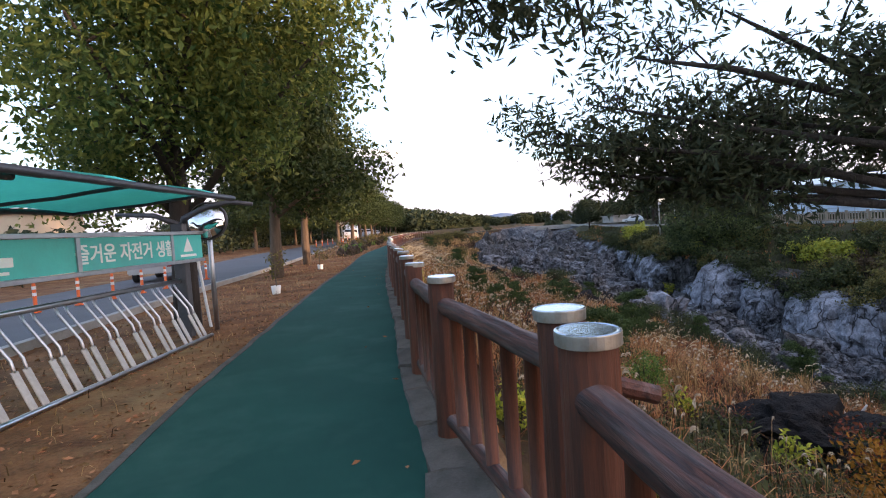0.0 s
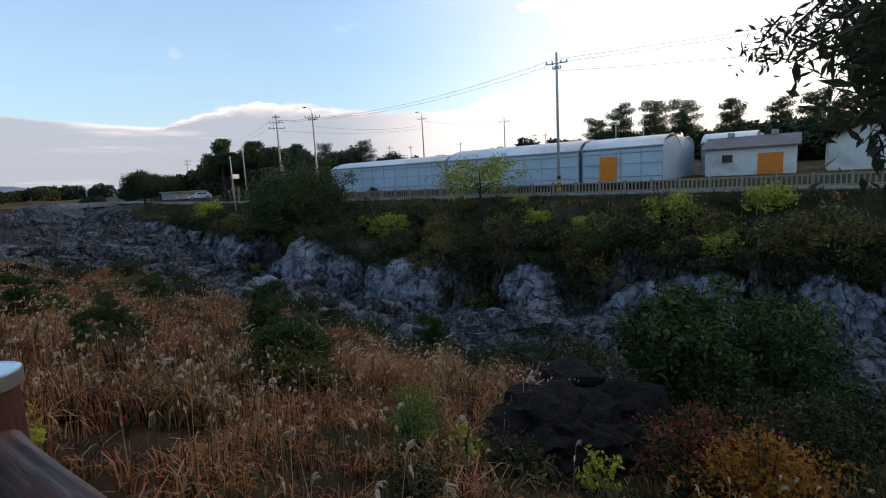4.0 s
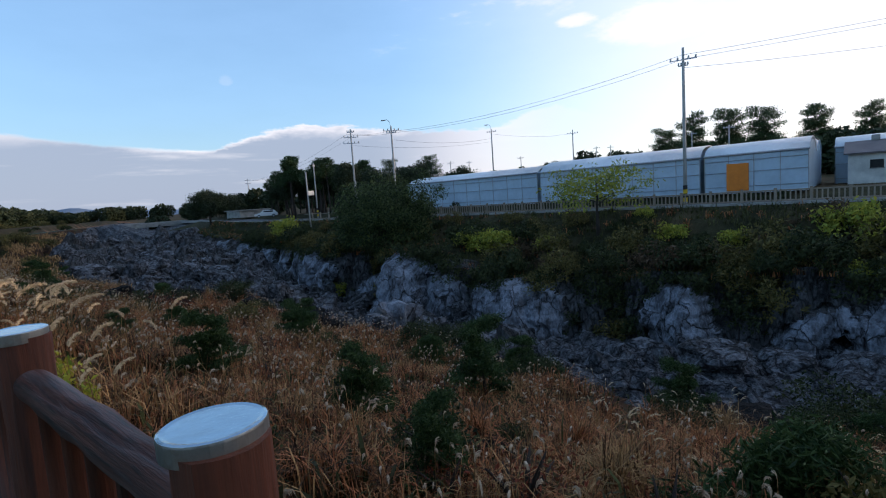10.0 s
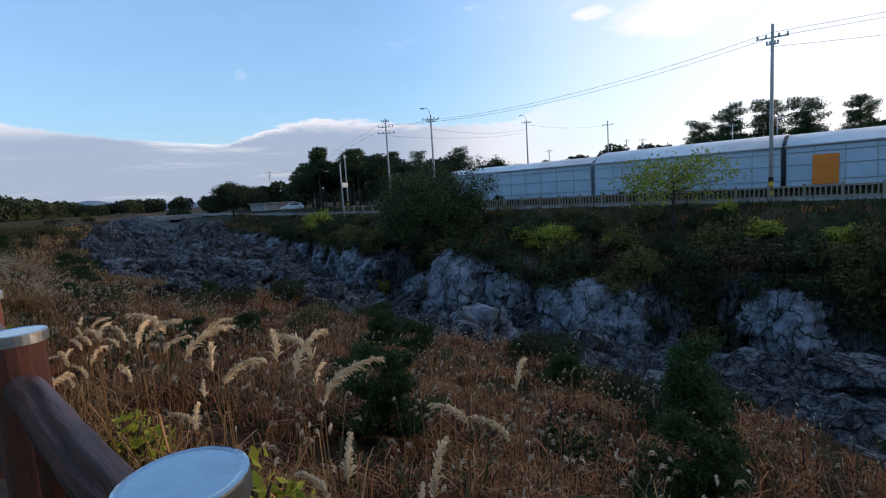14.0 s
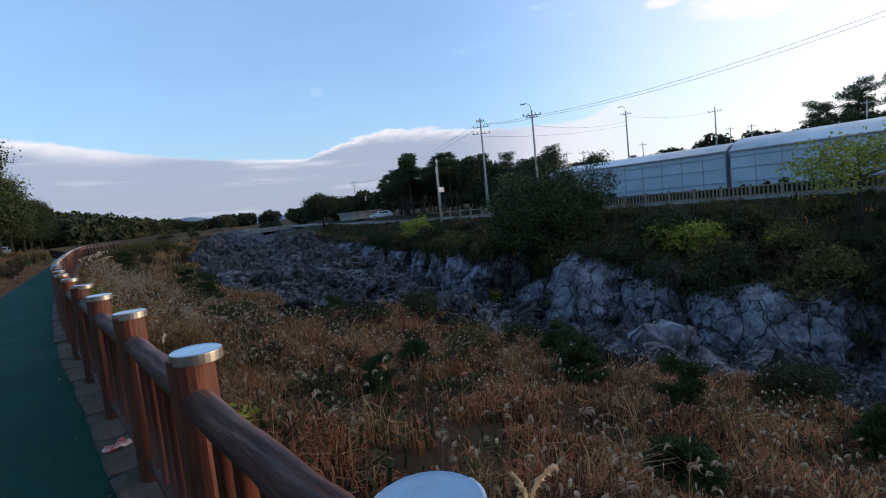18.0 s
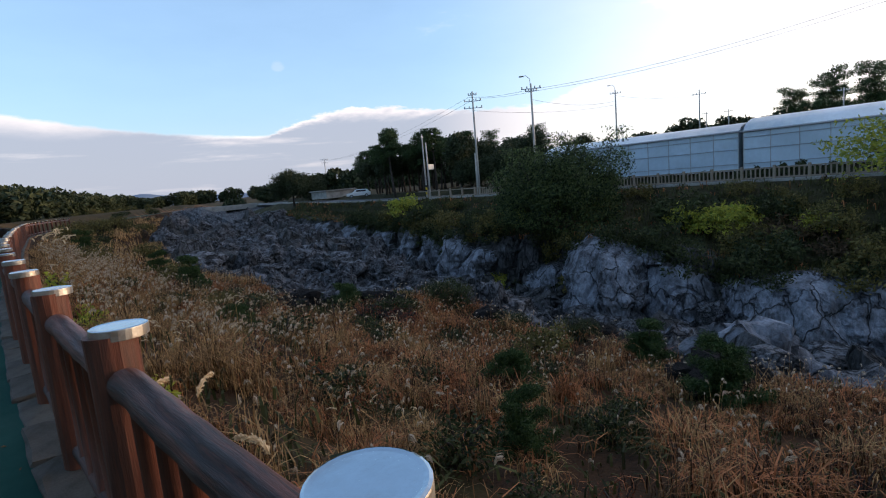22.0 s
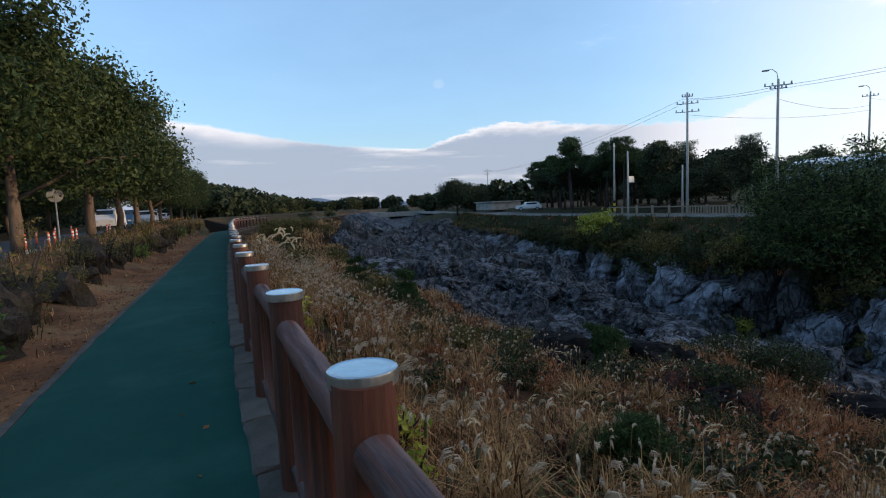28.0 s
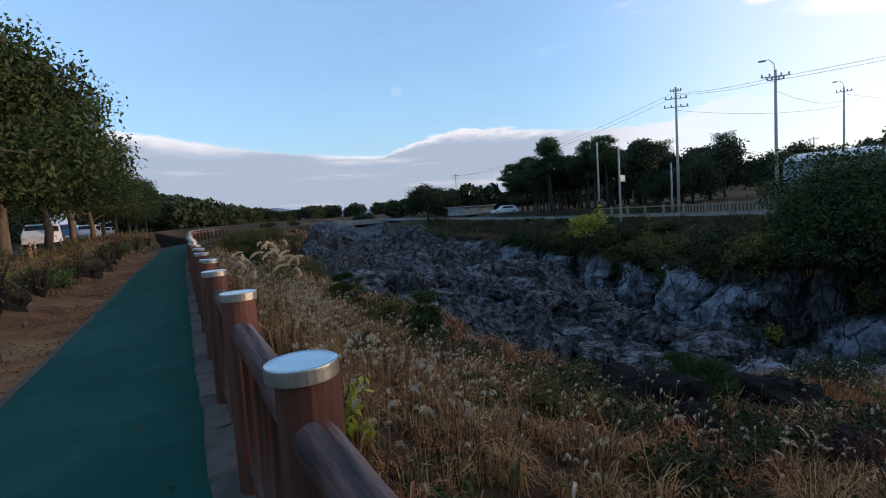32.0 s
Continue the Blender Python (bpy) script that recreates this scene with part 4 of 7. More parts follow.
# the dark tree that reaches over the fence at the start
def overhang():
    r = np.random.default_rng(31)
    root = empty("riverside_tree", Matrix.Identity(4), "dark riverside tree leaning over the fence with long bare limbs", "tree")
    base = Vector((5.2, 2.1, ground_z(5.2, 2.1) - 0.3))
    fork = Vector((5.0, 2.6, 1.15))
    tubes = [tube([base, base.lerp(fork, 0.5) + Vector((0.15, 0.1, 0)), fork], [0.24, 0.2, 0.17], 10)]
    tips = []
    ends = [((1.2, 4.35, 2.1), 0.05), ((1.5, 4.3, 1.82), 0.05), ((1.8, 4.3, 1.66), 0.05), ((2.2, 4.05, 1.56), 0.05), ((1.6, 4.25, 2.4), 0.045), ((1.9, 4.0, 2.7), 0.05), ((2.4, 3.6, 2.9), 0.05), ((2.9, 3.3, 2.4), 0.05), ((3.4, 2.9, 3.0), 0.05), ((2.2, 4.4, 1.95), 0.05), ((2.8, 4.2, 2.2), 0.05), ((4.2, 4.8, 2.4), 0.05), ((2.9, 2.2, 3.7), 0.045), ((0.1, 2.75, 2.62), 0.03), ((0.5, 2.7, 2.62), 0.025),
            # high limbs above the view, added to shade the fence from the sky
            ((6.4, 0.6, 4.6), 0.07), ((4.4, -0.4, 5.0), 0.07), ((2.6, -0.8, 4.9), 0.06), ((2.9, 1.0, 4.8), 0.06), ((3.6, -2.2, 4.8), 0.06), ((6.8, 3.2, 4.4), 0.06), ((1.2, -1.8, 4.8), 0.06)]
    for (ex, ey, ez), q in ends:
        e = Vector((ex, ey, ez))
        rise = 1.1 if ex < 1.0 and ez < 3 else 0.1
        mid1 = fork.lerp(e, 0.35) + Vector((r.normal() * 0.22, r.normal() * 0.22, rise - (0.12 if ez < 2.5 else -0.1)))
        mid2 = fork.lerp(e, 0.7) + Vector((r.normal() * 0.2, r.normal() * 0.2, rise - (0.08 if ez < 2.5 else -0.12)))
        tubes.append(tube([fork, mid1, mid2, e], [q, q * 0.75, q * 0.5, q * 0.15], 7))
        low = 0.66 if ez < 2.0 else 0.45 if ez < 3.0 else 0.3
        over = ex < 0.9 and ez < 3.0
        wide = 2.6 if ez > 4.2 else 1.0
        for j in range(14 if over else 18 if ez > 4.2 else 20 if ez > 2.5 else 38):
            u = r.uniform(0.9 if over else low, 1.03)
            b = fork.lerp(e, u) + Vector((0, 0, 0.1 * wide))
            d = Vector((np.clip(r.normal(), -1.4, 1.4) * 0.2, np.clip(r.normal(), -1.4, 1.4) * 0.2, np.clip(r.normal(), -1.4, 1.4) * 0.17 + 0.02)) * wide
            if j % 2 == 0:
                tubes.append(tube([b, b + d * 0.5 + Vector((0, 0, 0.04)), b + d], [0.011, 0.008, 0.003], 4))
            tips += [b + d, b + d * 0.6]
    v, f = join(*tubes)
    put("trunk", mesh_data("trunk", v, f, M_BARK_DARK, smooth=True), root)
    c = cloud(r, tips, 23, 0.11, 0.8)
    v, f = leaf_quads(c, 0.09, 0.27, r, 0.0, 0.15)
    put("crown", mesh_data("crown", v, f, L_WILLOW), root)


overhang()

# shrubs and small trees on the grassy slope
make_pine("young_pine", Matrix.Translation((5.0, 12.0, -2.5)) @ Matrix.Rotation(0.4, 4, "Z"), 41, 1.65, 1.0, L_PINE_YOUNG, 8, 220, 0.1, 0.05, "young green pine standing in the silver grass", "young pines on the slope", 0.12, blade=0.2)
yp = [bpy.data.objects["young_pine"]]
yp.append(make_pine("young_pine", at(9.2, 18.6), 42, 2.0, 0.9, L_PINE_YOUNG, 7, 230, 0.08, 0.04, "bushy young pine among dry grass", "young pines on the slope", 0.12, blade=0.2))
for x, y, k, s in [(4.2, 17.3, 1, 0.75), (3.4, 20.6, 1, 0.8), (5.0, 23.3, 0, 0.75), (8.3, 24.9, 1, 0.9), (11.5, 22.6, 0, 0.85), (10.2, 28.5, 1, 1.0), (4.6, 29.2, 1, 0.7), (7.2, 31.5, 0, 0.7), (3.3, 35.4, 0, 0.6), (10.8, 43.0, 0, 0.95), (6.5, 48.4, 1, 1.15), (13.2, 15.2, 1, 1.0), (12.6, 19.6, 1, 1.0), (11.3, 44.0, 1, 0.9), (12.6, 31.0, 1, 1.0), (7.8, 58, 1, 1.1), (5.5, 66, 1, 1.1), (11, 64, 1, 1.0), (2.9, 14.6, 1, 0.6)]:
    plant_copy(yp[k], x, y, s * 0.78, rng.uniform(0, 6.28))
make_bush("broad_shrub", 51, 1.12, 3.5, 0.13, L_SHRUB, 12000, 0.45, "tall bushy dark green shrub on the rocky river edge", m=at(9.7, 6.35), stems=16)
make_bush("broad_shrub", 61, 1.5, 3.2, 0.13, L_SHRUB, 11000, 0.45, "wide dark shrub massed on the rocky river edge", m=at(11.4, 5.2), stems=14)
make_bush("broad_shrub", 52, 1.2, 2.3, 0.10, L_BRIGHT, 2600, 0.5, "low bright green shrub beside dark lava rock", m=at(4.25, 8.6, 0.42), stems=9)
make_bush("golden_shrub", 53, 1.1, 1.7, 0.10, L_GOLD, 2400, 0.55, "golden autumn shrub on the shaded slope", m=at(5.4, 4.9, 0.68), stems=9)
make_bush("russet_shrub", 54, 1.3, 2.0, 0.11, L_RUSSET, 2600, 0.5, "russet autumn shrub on the shaded slope", m=at(6.3, 5.5, 0.7), stems=9)
make_bush("russet_shrub", 55, 1.2, 1.9, 0.11, L_RUSSET, 2200, 0.5, "dull russet shrub near the river edge", m=at(9.6, 0.6), stems=9)
dk = make_bush("dark_shrub", 56, 1.7, 2.4, 0.14, L_DARK, 4500, 0.5, "dense dark green shrub at the river edge", "dark shrubs at the river edge", at(13.0, 8.4), 10)
for x, y, s in [(13.5, 3.6, 1.1), (11.5, 0.8, 1.0), (13.2, -2.5, 1.3), (8.6, -1.8, 0.9), (15.2, 24.8, 0.6), (15.0, 20.6, 0.7), (9.8, -5.5, 1.3), (5.5, -3.5, 0.9), (16.4, 11.5, 0.9), (15, 6, 1.2), (14.6, -7, 1.5)]:
    plant_copy(dk, x, y, s, rng.uniform(0, 6.28))
for i in range(34):
    y = 11 + i * 1.15 + rng.uniform(-0.4, 0.4)
    if rng.random() < 0.4:
        plant_copy(dk if rng.random() < 0.6 else yp[1], bank_x(y) + rng.uniform(-1.6, 0.8), y, rng.uniform(0.32, 0.6), rng.uniform(0, 6.28))
ol = make_bush("olive_shrub", 57, 0.9, 1.2, 0.11, L_OLIVE, 1500, 0.5, "loose olive-green shrub in the dry grass", "olive shrubs on the slope", at(9.7, 46.2), 8)
for x, y, s in [(5.5, 42.6, 0.6), (6.4, 44.2, 0.65), (7.2, 43.0, 0.55), (4.4, 11.2, 0.8), (10.5, 33.0, 1.0), (7.0, 52, 1.2), (4.5, 57, 1.2), (10, 70, 1.4), (6.5, 78, 1.5), (12.5, 2.4, 1.0), (4.6, 0.4, 1.1), (3.0, -2.0, 1.0)]:
    plant_copy(ol, x, y, s, rng.uniform(0, 6.28))

# small dark shrubs and dry twiggy bushes spread through the grass
dry = make_bush("twiggy_bush", 58, 0.6, 0.75, 0.05, L_RUSSET, 420, 0.4, "dry brown twiggy bush in the grass", "low bushes on the slope", at(3.2, 12.6), 7)
low = make_bush("low_bush", 59, 0.6, 0.6, 0.08, L_DARK, 900, 0.5, "low dark green bush in the grass", "low bushes on the slope", at(3.6, 15.4), 8)
for i in range(95):
    y = rng.uniform(6, 58)
    x = fence_x(y) + rng.uniform(1.6, 11.5)
    plant_copy(low if rng.random() < 0.6 else dry, x, y, rng.uniform(0.5, 1.15), rng.uniform(0, 6.28))

# trees and scrub above the cliff
make_bush("broad_evergreen", 61, 5.3, 6.9, 0.25, L_EVERGREEN, 60000, 0.32, "big spreading dark evergreen on the cliff top", m=at(32.6, 46.6), stems=46, category="tree")
make_tree("umbrella_tree", at(36.9, 27.2), 62, 5.6, 5.4, 0.26, L_YELLOW, 17, 0.45, 0.5, 11, 8, 0.5, M_BARK_DARK, 0.12, 0.18, squash=0.35, label="sparse yellow-green tree with a flat open crown by the road rail")
fb = [make_bush("bank_shrub", 63, 1.7, 2.2, 0.24, L_OLIVE, 1500, 0.45, "scrubby olive shrub on the far bank", "scrub on the far bank", at(34.5, 30)),
      make_bush("bank_shrub", 64, 1.6, 2.0, 0.24, L_DARK, 1700, 0.45, "dark green shrub on the far bank", "scrub on the far bank", at(36, 33)),
      make_bush("bank_shrub", 65, 1.5, 1.9, 0.26, L_YELLOW, 1200, 0.45, "yellow-green shrub on the far bank", "scrub on the far bank", at(34.0, 36.2)),
      make_bush("bank_shrub", 66, 1.5, 1.7, 0.22, L_BROWN, 700, 0.4, "thin brown autumn shrub on the far bank", "scrub on the far bank", at(37.4, 12.5))]
plant_copy(fb[2], 35.6, 68.0, 1.35, 0.4, 0.75)
plant_copy(fb[2], 29.9, 50.9, 0.95, 2.0, 0.0)
for x, y, s in [ (36.5, 17.8, 0.75), (34.6, 35.0, 1.2), (33.8, 37.6, 1.0), (37.0, 11.8, 1.3), (37.6, 6.2, 1.1), (36.4, 21.6, 0.8), (35.2, 30.8, 0.8), (34.2, 8.6, 0.9), (35.4, 14.2, 0.7), (36.4, 4.0, 0.8), (35.0, 52.5, 1.0), (33.6, 11.2, 0.6), (38.6, 24.2, 0.6)]:
    plant_copy(fb[2], x, y, s, rng.uniform(0, 6.28), -0.1)
for i in range(115):
    y = rng.uniform(-14, 80)
    lo, hi = cliff_x(y) + 1.7, road_x(y) - 2.2
    x = lo + (hi - lo) * rng.random() ** 0.8
    plant_copy(fb[rng.choice((0, 0, 1, 1, 1, 3))], x, y, rng.uniform(0.6, 1.35) * (0.5 if x > hi - 2.5 else 1), rng.uniform(0, 6.28), -0.15)
for i in range(22):
    plant_copy(fb[1], 46.4 + rng.uniform(-0.3, 0.3), 15.5 + i * 1.9 + rng.uniform(-0.6, 0.6), rng.uniform(0.22, 0.45), rng.uniform(0, 6.28), -0.1, "low dark shrub along the foot of the greenhouse")
for i in range(46):
    y = 76 + 90 * rng.random()
    x = fence_x(min(y, 110)) + 1.5 + rng.random() * max(4.0, bank_x(y) - fence_x(min(y, 110)) - 2)
    plant_copy(rng.choice((low, low, ol)), x, y, rng.uniform(0.8, 1.7), rng.uniform(0, 6.28), 0, "dark shrub in the dry grass far up the river")
hang = make_bush("hanging_scrub", 67, 1.5, 2.6, 0.22, L_DARK, 1500, 0.45, "dark scrub growing in a cleft of the cliff", "scrub in the cliff", at(31.5, 24.5), 5, droop=0.5)
for i in range(210):
    y = -12 + i * 0.45
    g = cliff_gap(y)
    if rng.random() < 0.42 + 0.5 * g:
        t = rng.random() if g > 0.4 else rng.uniform(0.72, 1.12)
        z = floor_z(y) + (rim_z(y) - floor_z(y)) * t - 0.9
        o = copy_thing(hang if rng.random() < 0.75 else fb[0], Matrix.Translation((cliff_x(y) + 0.5 + 1.4 * t + 1.2 * g, y, z)) @ Matrix.Rotation(rng.uniform(0, 6.28), 4, "Z"))
        o.scale = (1, 1, 1) if rng.random() < 0.5 else (0.7, 0.7, 0.7)
bt = make_tree("bank_tree", at(40.0, -10.5), 71, 7.5, 3.6, 0.25, L_DARK, 46, 0.45, 0.6, 12, 9, 0.25, M_BARK_DARK, 0.15, 0.5, label="dark broadleaf tree massed above the far bank", group="dark trees above the far bank")
for x, y, s in [(37, -17, 1.0), (42, -19, 1.1), (34, -23, 1.05), (40, -27, 1.1), (30, -28, 1.0), (35, -35, 1.1), (27, -36, 1.1), (44, -32, 1.1), (36, -6.5, 0.7), (37, -1.5, 0.5), (50, -24, 1.2), (20, -40, 1.2), (30, -46, 1.2), (12, -44, 1.2), (47, -5, 0.6), (34, -13, 0.8), (57, -32, 1.2), (50, -42, 1.3), (40, -12.5, 1.0), (39, -15, 1.0), (41, -17.5, 1.1), (38, -19.5, 1.0), (35.5, -10.5, 0.75), (36, -16, 0.8), (33, -18, 0.85), (31, -21, 0.9), (43, -14, 1.1)]:
    plant_copy(bt, x, y, s, rng.uniform(0, 6.28), -0.2)
make_tree("brown_leaf_tree", at(19.4, -14.6), 72, 10.5, 3.6, 0.2, L_OLIVE, 26, 0.5, 0.6, 12, 9, 0.3, M_BARK, 0.18, 0.5, label="tall tree with thinning olive-brown autumn leaves")
tp2 = make_pine("tall_pine", at(142, 52), 78, 13, 4.6, L_PINE, 7, 170, 0.42, 0.2, "wind-shaped pine above the greenhouses", "tall pines", 0.36, blade=0.4)
tp = make_pine("tall_pine", at(46.5, -11.5), 73, 10.4, 3.3, L_PINE, 9, 130, 0.3, 0.17, "tall ragged pine against the evening sky", "tall pines", 0.34)
pn = make_pine("tall_pine", at(52, 82), 74, 9.0, 2.4, L_PINE, 5, 150, 0.6, 0.15, "slim bare-trunked pine in a grove beyond the road", "pines of the grove", 0.36)
pn2 = make_pine("tall_pine", at(58, 84), 76, 8.2, 2.8, L_PINE, 6, 130, 0.52, 0.15, "bare-trunked pine with a ragged crown in a grove beyond the road", "pines of the grove", 0.36)
pn3 = make_tree("grove_tree", at(55, 87), 77, 8.4, 2.5, 0.34, L_FAR, 40, 0.5, 0.55, 11, 6, 0.55, M_BARK_DARK, 0.15, 0.5, label="slim dark tree with a high crown in the grove", group="pines of the grove")
placed = 0
while placed < 44:
    a = rng.uniform(radians(34.5), radians(53))
    d = rng.uniform(62, 92)
    x, y = -0.4 + d * math.sin(a), 33 + d * math.cos(a)
    if x > road_x(y) + 6.5:
        plant_copy(rng.choice((pn, pn2, pn3)), x, y, rng.uniform(0.72, 1.02), rng.uniform(0, 6.28))
        placed += 1
for x, y, s in [(61, 81, 1.0), (49, 86, 1.12), (50.5, 88, 1.15)]:
    plant_copy(pn, x, y, s, 1.0)
for x, y, s in [(140, 45, 1.5), (150, 38, 1.6), (146, 30, 1.5), (160, 20, 1.5), (165, 10, 1.4), (150, 2, 1.4), (120, -6, 1.2), (90, -12, 1.1), (75, -14, 1.0), (100, 0, 0.9), (70, 84, 0.9), (74, 76, 0.9)]:
    plant_copy(tp2 if x > 95 else tp, x, y, s * (0.8 if x > 95 else 1), rng.uniform(0, 6.28))
round_tree = make_tree("round_tree", at(54, 128), 75, 7.5, 5.0, 0.4, L_FAR, 70, 0.5, 0.8, 13, 9, 0.2, M_BARK_DARK, 0.2, 0.5, label="round dark tree beyond the bend of the river", group="far dark trees")
for x, y, s in [(60, 131, 0.8), (66, 140, 0.7), (74, 160, 0.8), (60, 78, 0.9), (66, 74, 1.0), (58, 73, 0.8), (70, 66, 0.8), (52, 68, 0.62), (49, 70, 0.5)]:
    plant_copy(round_tree, x, y, s, rng.uniform(0, 6.28), -0.2)


# far woods, too many to count
def woods(name, spots, seed, per, leaf, label):
    r = np.random.default_rng(seed)
    cs = []
    for x, y, h, w in spots:
        base = ground_z(x, y)
        n = int(per * w * h / 40)
        u = r.normal(size=(n, 3))
        u /= np.linalg.norm(u, axis=1)[:, None]
        u *= r.uniform(0.75, 1.0, n)[:, None] * (1 + 0.25 * np.sin(5 * u[:, 0:1] + x) * np.cos(4 * u[:, 1:2] + y))
        cs.append(u * np.array([w / 2, w / 2, h * 0.5]) + np.array([x, y, base + h * 0.5]))
    c = np.concatenate(cs)
    v, f = leaf_quads(c, leaf, 0.6, r)
    put(name, mesh_data(name, v, f, L_FAR), label=label, category="woods", kind="stuff")


spots = []
for i in range(60):
    y = 142 + i * 6
    spots.append((1 + 0.31 * (y - 142) + rng.uniform(-4, 4), y, rng.uniform(6, 8.6), rng.uniform(8, 12)))
for i in range(40):
    x = 30 + i * 6
    spots.append((x, 330 + rng.uniform(-30, 30), rng.uniform(5, 8), rng.uniform(9, 14)))
for i in range(46):
    y = 130 - i * 4.4
    spots.append((172 + rng.uniform(-22, 20), y, rng.uniform(6, 10), rng.uniform(9, 13)))
for i in range(30):
    spots.append((rng.uniform(60, 150), rng.uniform(100, 190), rng.uniform(4, 7), rng.uniform(6, 10)))
# belt of trees towards the sun, added to keep direct sunlight off the path
for i in range(40):
    spots.append((rng.uniform(82, 112), -78 + i * 2.4, rng.uniform(4.5, 7), rng.uniform(6, 9)))
woods("far_woods", spots, 81, 620, 1.25, "far dark woods along the horizon")
spots = []
for i in range(34):
    spots.append((-24 + rng.uniform(-5, 5) + (0.1 * i), -30 + i * 6 + rng.uniform(-2, 2), rng.uniform(3, 4.2) if i < 16 else rng.uniform(5, 8.5), rng.uniform(7, 10)))
for i in range(16):
    spots.append((rng.uniform(-60, 60), -75 + rng.uniform(-10, 10), rng.uniform(8, 12), rng.uniform(9, 13)))
for i in range(26):
    spots.append((-19 + rng.uniform(-3, 3) + 0.12 * i, 66 + i * 3.2, rng.uniform(5.5, 8), rng.uniform(6, 9)))
woods("roadside_woods", spots, 82, 700, 0.5, "dark woods behind the road")


# ---- dry silver grass on the slope ----
M_GRASS_RUST = mat("rusty_silver_grass", (0.52, 0.225, 0.08), (0.035, 0.014, 0.008), rough=0.75, scale=0.5, fine=5, bump=0, contrast=0.5, island=0.85, translucent=0.2, spec=0.2, hue=0.03)
M_GRASS_STRAW = mat("straw_silver_grass", (0.58, 0.345, 0.145), (0.07, 0.035, 0.016), rough=0.75, scale=0.5, fine=5, bump=0, contrast=0.4, island=0.85, translucent=0.25, spec=0.2)
M_GRASS_OLIVE = mat("olive_undergrowth", (0.10, 0.10, 0.032), (0.025, 0.03, 0.012), rough=0.8, scale=0.5, fine=5, bump=0, contrast=0.4, island=0.5, translucent=0.2, spec=0.2)
M_PLUME_TAN = mat("tan_seed_plumes", (0.90, 0.76, 0.52), (0.66, 0.50, 0.30), rough=0.9, scale=2, fine=14, bump=0, contrast=0.4, island=0.4, translucent=0.45, spec=0.1)
M_PLUME = mat("pale_seed_plumes", (0.72, 0.61, 0.46), (0.40, 0.29, 0.19), rough=0.9, scale=2, fine=14, bump=0, contrast=0.4, island=0.45, translucent=0.3, spec=0.1)


def blade_mesh(px, py, pz, length, width, r, bend=1.0, lean=None):
    """Bent blades: two segments and a tip each."""
    n = len(px)
    a = r.uniform(0, 2 * np.pi, n) if lean is None else lean + r.normal(size=n) * 0.9
    out = np.stack([np.cos(a), np.sin(a), np.zeros(n)], 1)
    side = np.stack([-np.sin(a), np.cos(a), np.zeros(n)], 1) * (width * r.uniform(0.6, 1.4, n))[:, None] * 0.5
    b = np.clip(r.normal(bend, 0.28, n), 0.05, 1.25)
    base = np.stack([px, py, pz], 1)
    L = length[:, None]
    up = np.array([0, 0, 1.0])
    p1 = base + L * (0.5 * up * (1 - 0.10 * b)[:, None] + out * (0.10 * b)[:, None])
    p2 = base + L * (up * (0.86 - 0.30 * b)[:, None] + out * (0.36 * b)[:, None])
    p3 = base + L * (up * (1.0 - 0.62 * b)[:, None] + out * (0.66 * b)[:, None])
    v = np.stack([base - side, base + side, p1 - side * 0.9, p1 + side * 0.9, p2 - side * 0.6, p2 + side * 0.6, p3], 1).reshape(-1, 3)
    o = np.arange(n)[:, None] * 7
    quads = np.concatenate([o + np.array([[0, 1, 3, 2]]), o + np.array([[2, 3, 5, 4]])])
    tris = o + np.array([[4, 5, 6]])
    return v, quads.tolist() + tris.tolist(), p3, out


def dens(x, y):
    """How thick the dry grass stands: patchy, absent on bare rock."""
    n = noise.noise((0.16 * x, 0.16 * y, 31)) + 0.5 * noise.noise((0.5 * x, 0.5 * y, 33))
    d = sstep(-0.75, 0.15, n) * sstep(-0.1, 0.3, noise.noise((0.95 * x, 0.95 * y, 35)) + 0.13)
    if y < 9.5:
        d *= 1 - 0.7 * sstep(7.0, 5.0, y + 0.42 * (x - 6))
        k = min(1.0, max(0.0, (x - 4.4) / 5.4))
        if ((x - 6.4) / 3.0) ** 2 + ((y - 6.6) / 1.4) ** 2 < 1.0:
            d *= 0.08
        if (x - 5.2 - 4.6 * k) ** 2 + (y - 7.9 + 0.9 * k) ** 2 < 0.7:
            d = 0.0
    return d


def scatter(count, seed, x0, x1, y0, y1, power=1.0, anywhere=False):
    r = np.random.default_rng(seed)
    out = []
    while len(out) < count:
        y = r.uniform(y0, y1)
        u = x0 + (x1 - x0) * r.random() ** power
        x = fence_x(y) + u
        if x > bank_x(y) + 0.3 or (r.random() > dens(x, y) and not (anywhere and r.random() < 0.6)):
            continue
        out.append((x, y))
    return out, r


def grass_field(name, clumps, blades, seed, x0, x1, y0, y1, hmin, hmax, width, material, label, power=1.0, spread=0.16):
    spots, r = scatter(clumps, seed, x0, x1, y0, y1, power, material is M_GRASS_OLIVE)
    cx = np.repeat([s[0] for s in spots], blades) + r.normal(size=clumps * blades) * spread
    cy = np.repeat([s[1] for s in spots], blades) + r.normal(size=clumps * blades) * spread
    cz = np.repeat([ground_z(*s) for s in spots], blades) - 0.06
    mound = np.array([0.8 + 0.75 * noise.noise((0.8 * a, 0.8 * b, 37)) for a, b in spots])
    h = np.repeat(r.uniform(hmin, hmax, clumps) * mound, blades) * r.uniform(0.6, 1.1, clumps * blades)
    h *= np.clip(0.6 + 0.22 * (cx - np.array([fence_x(q) for q in cy])), 0.55, 1.0)
    v, f, tip, out = blade_mesh(cx, cy, cz, h, width, r)
    put(name, mesh_data(name, v, f, material), label=label, category="grass", kind="stuff")


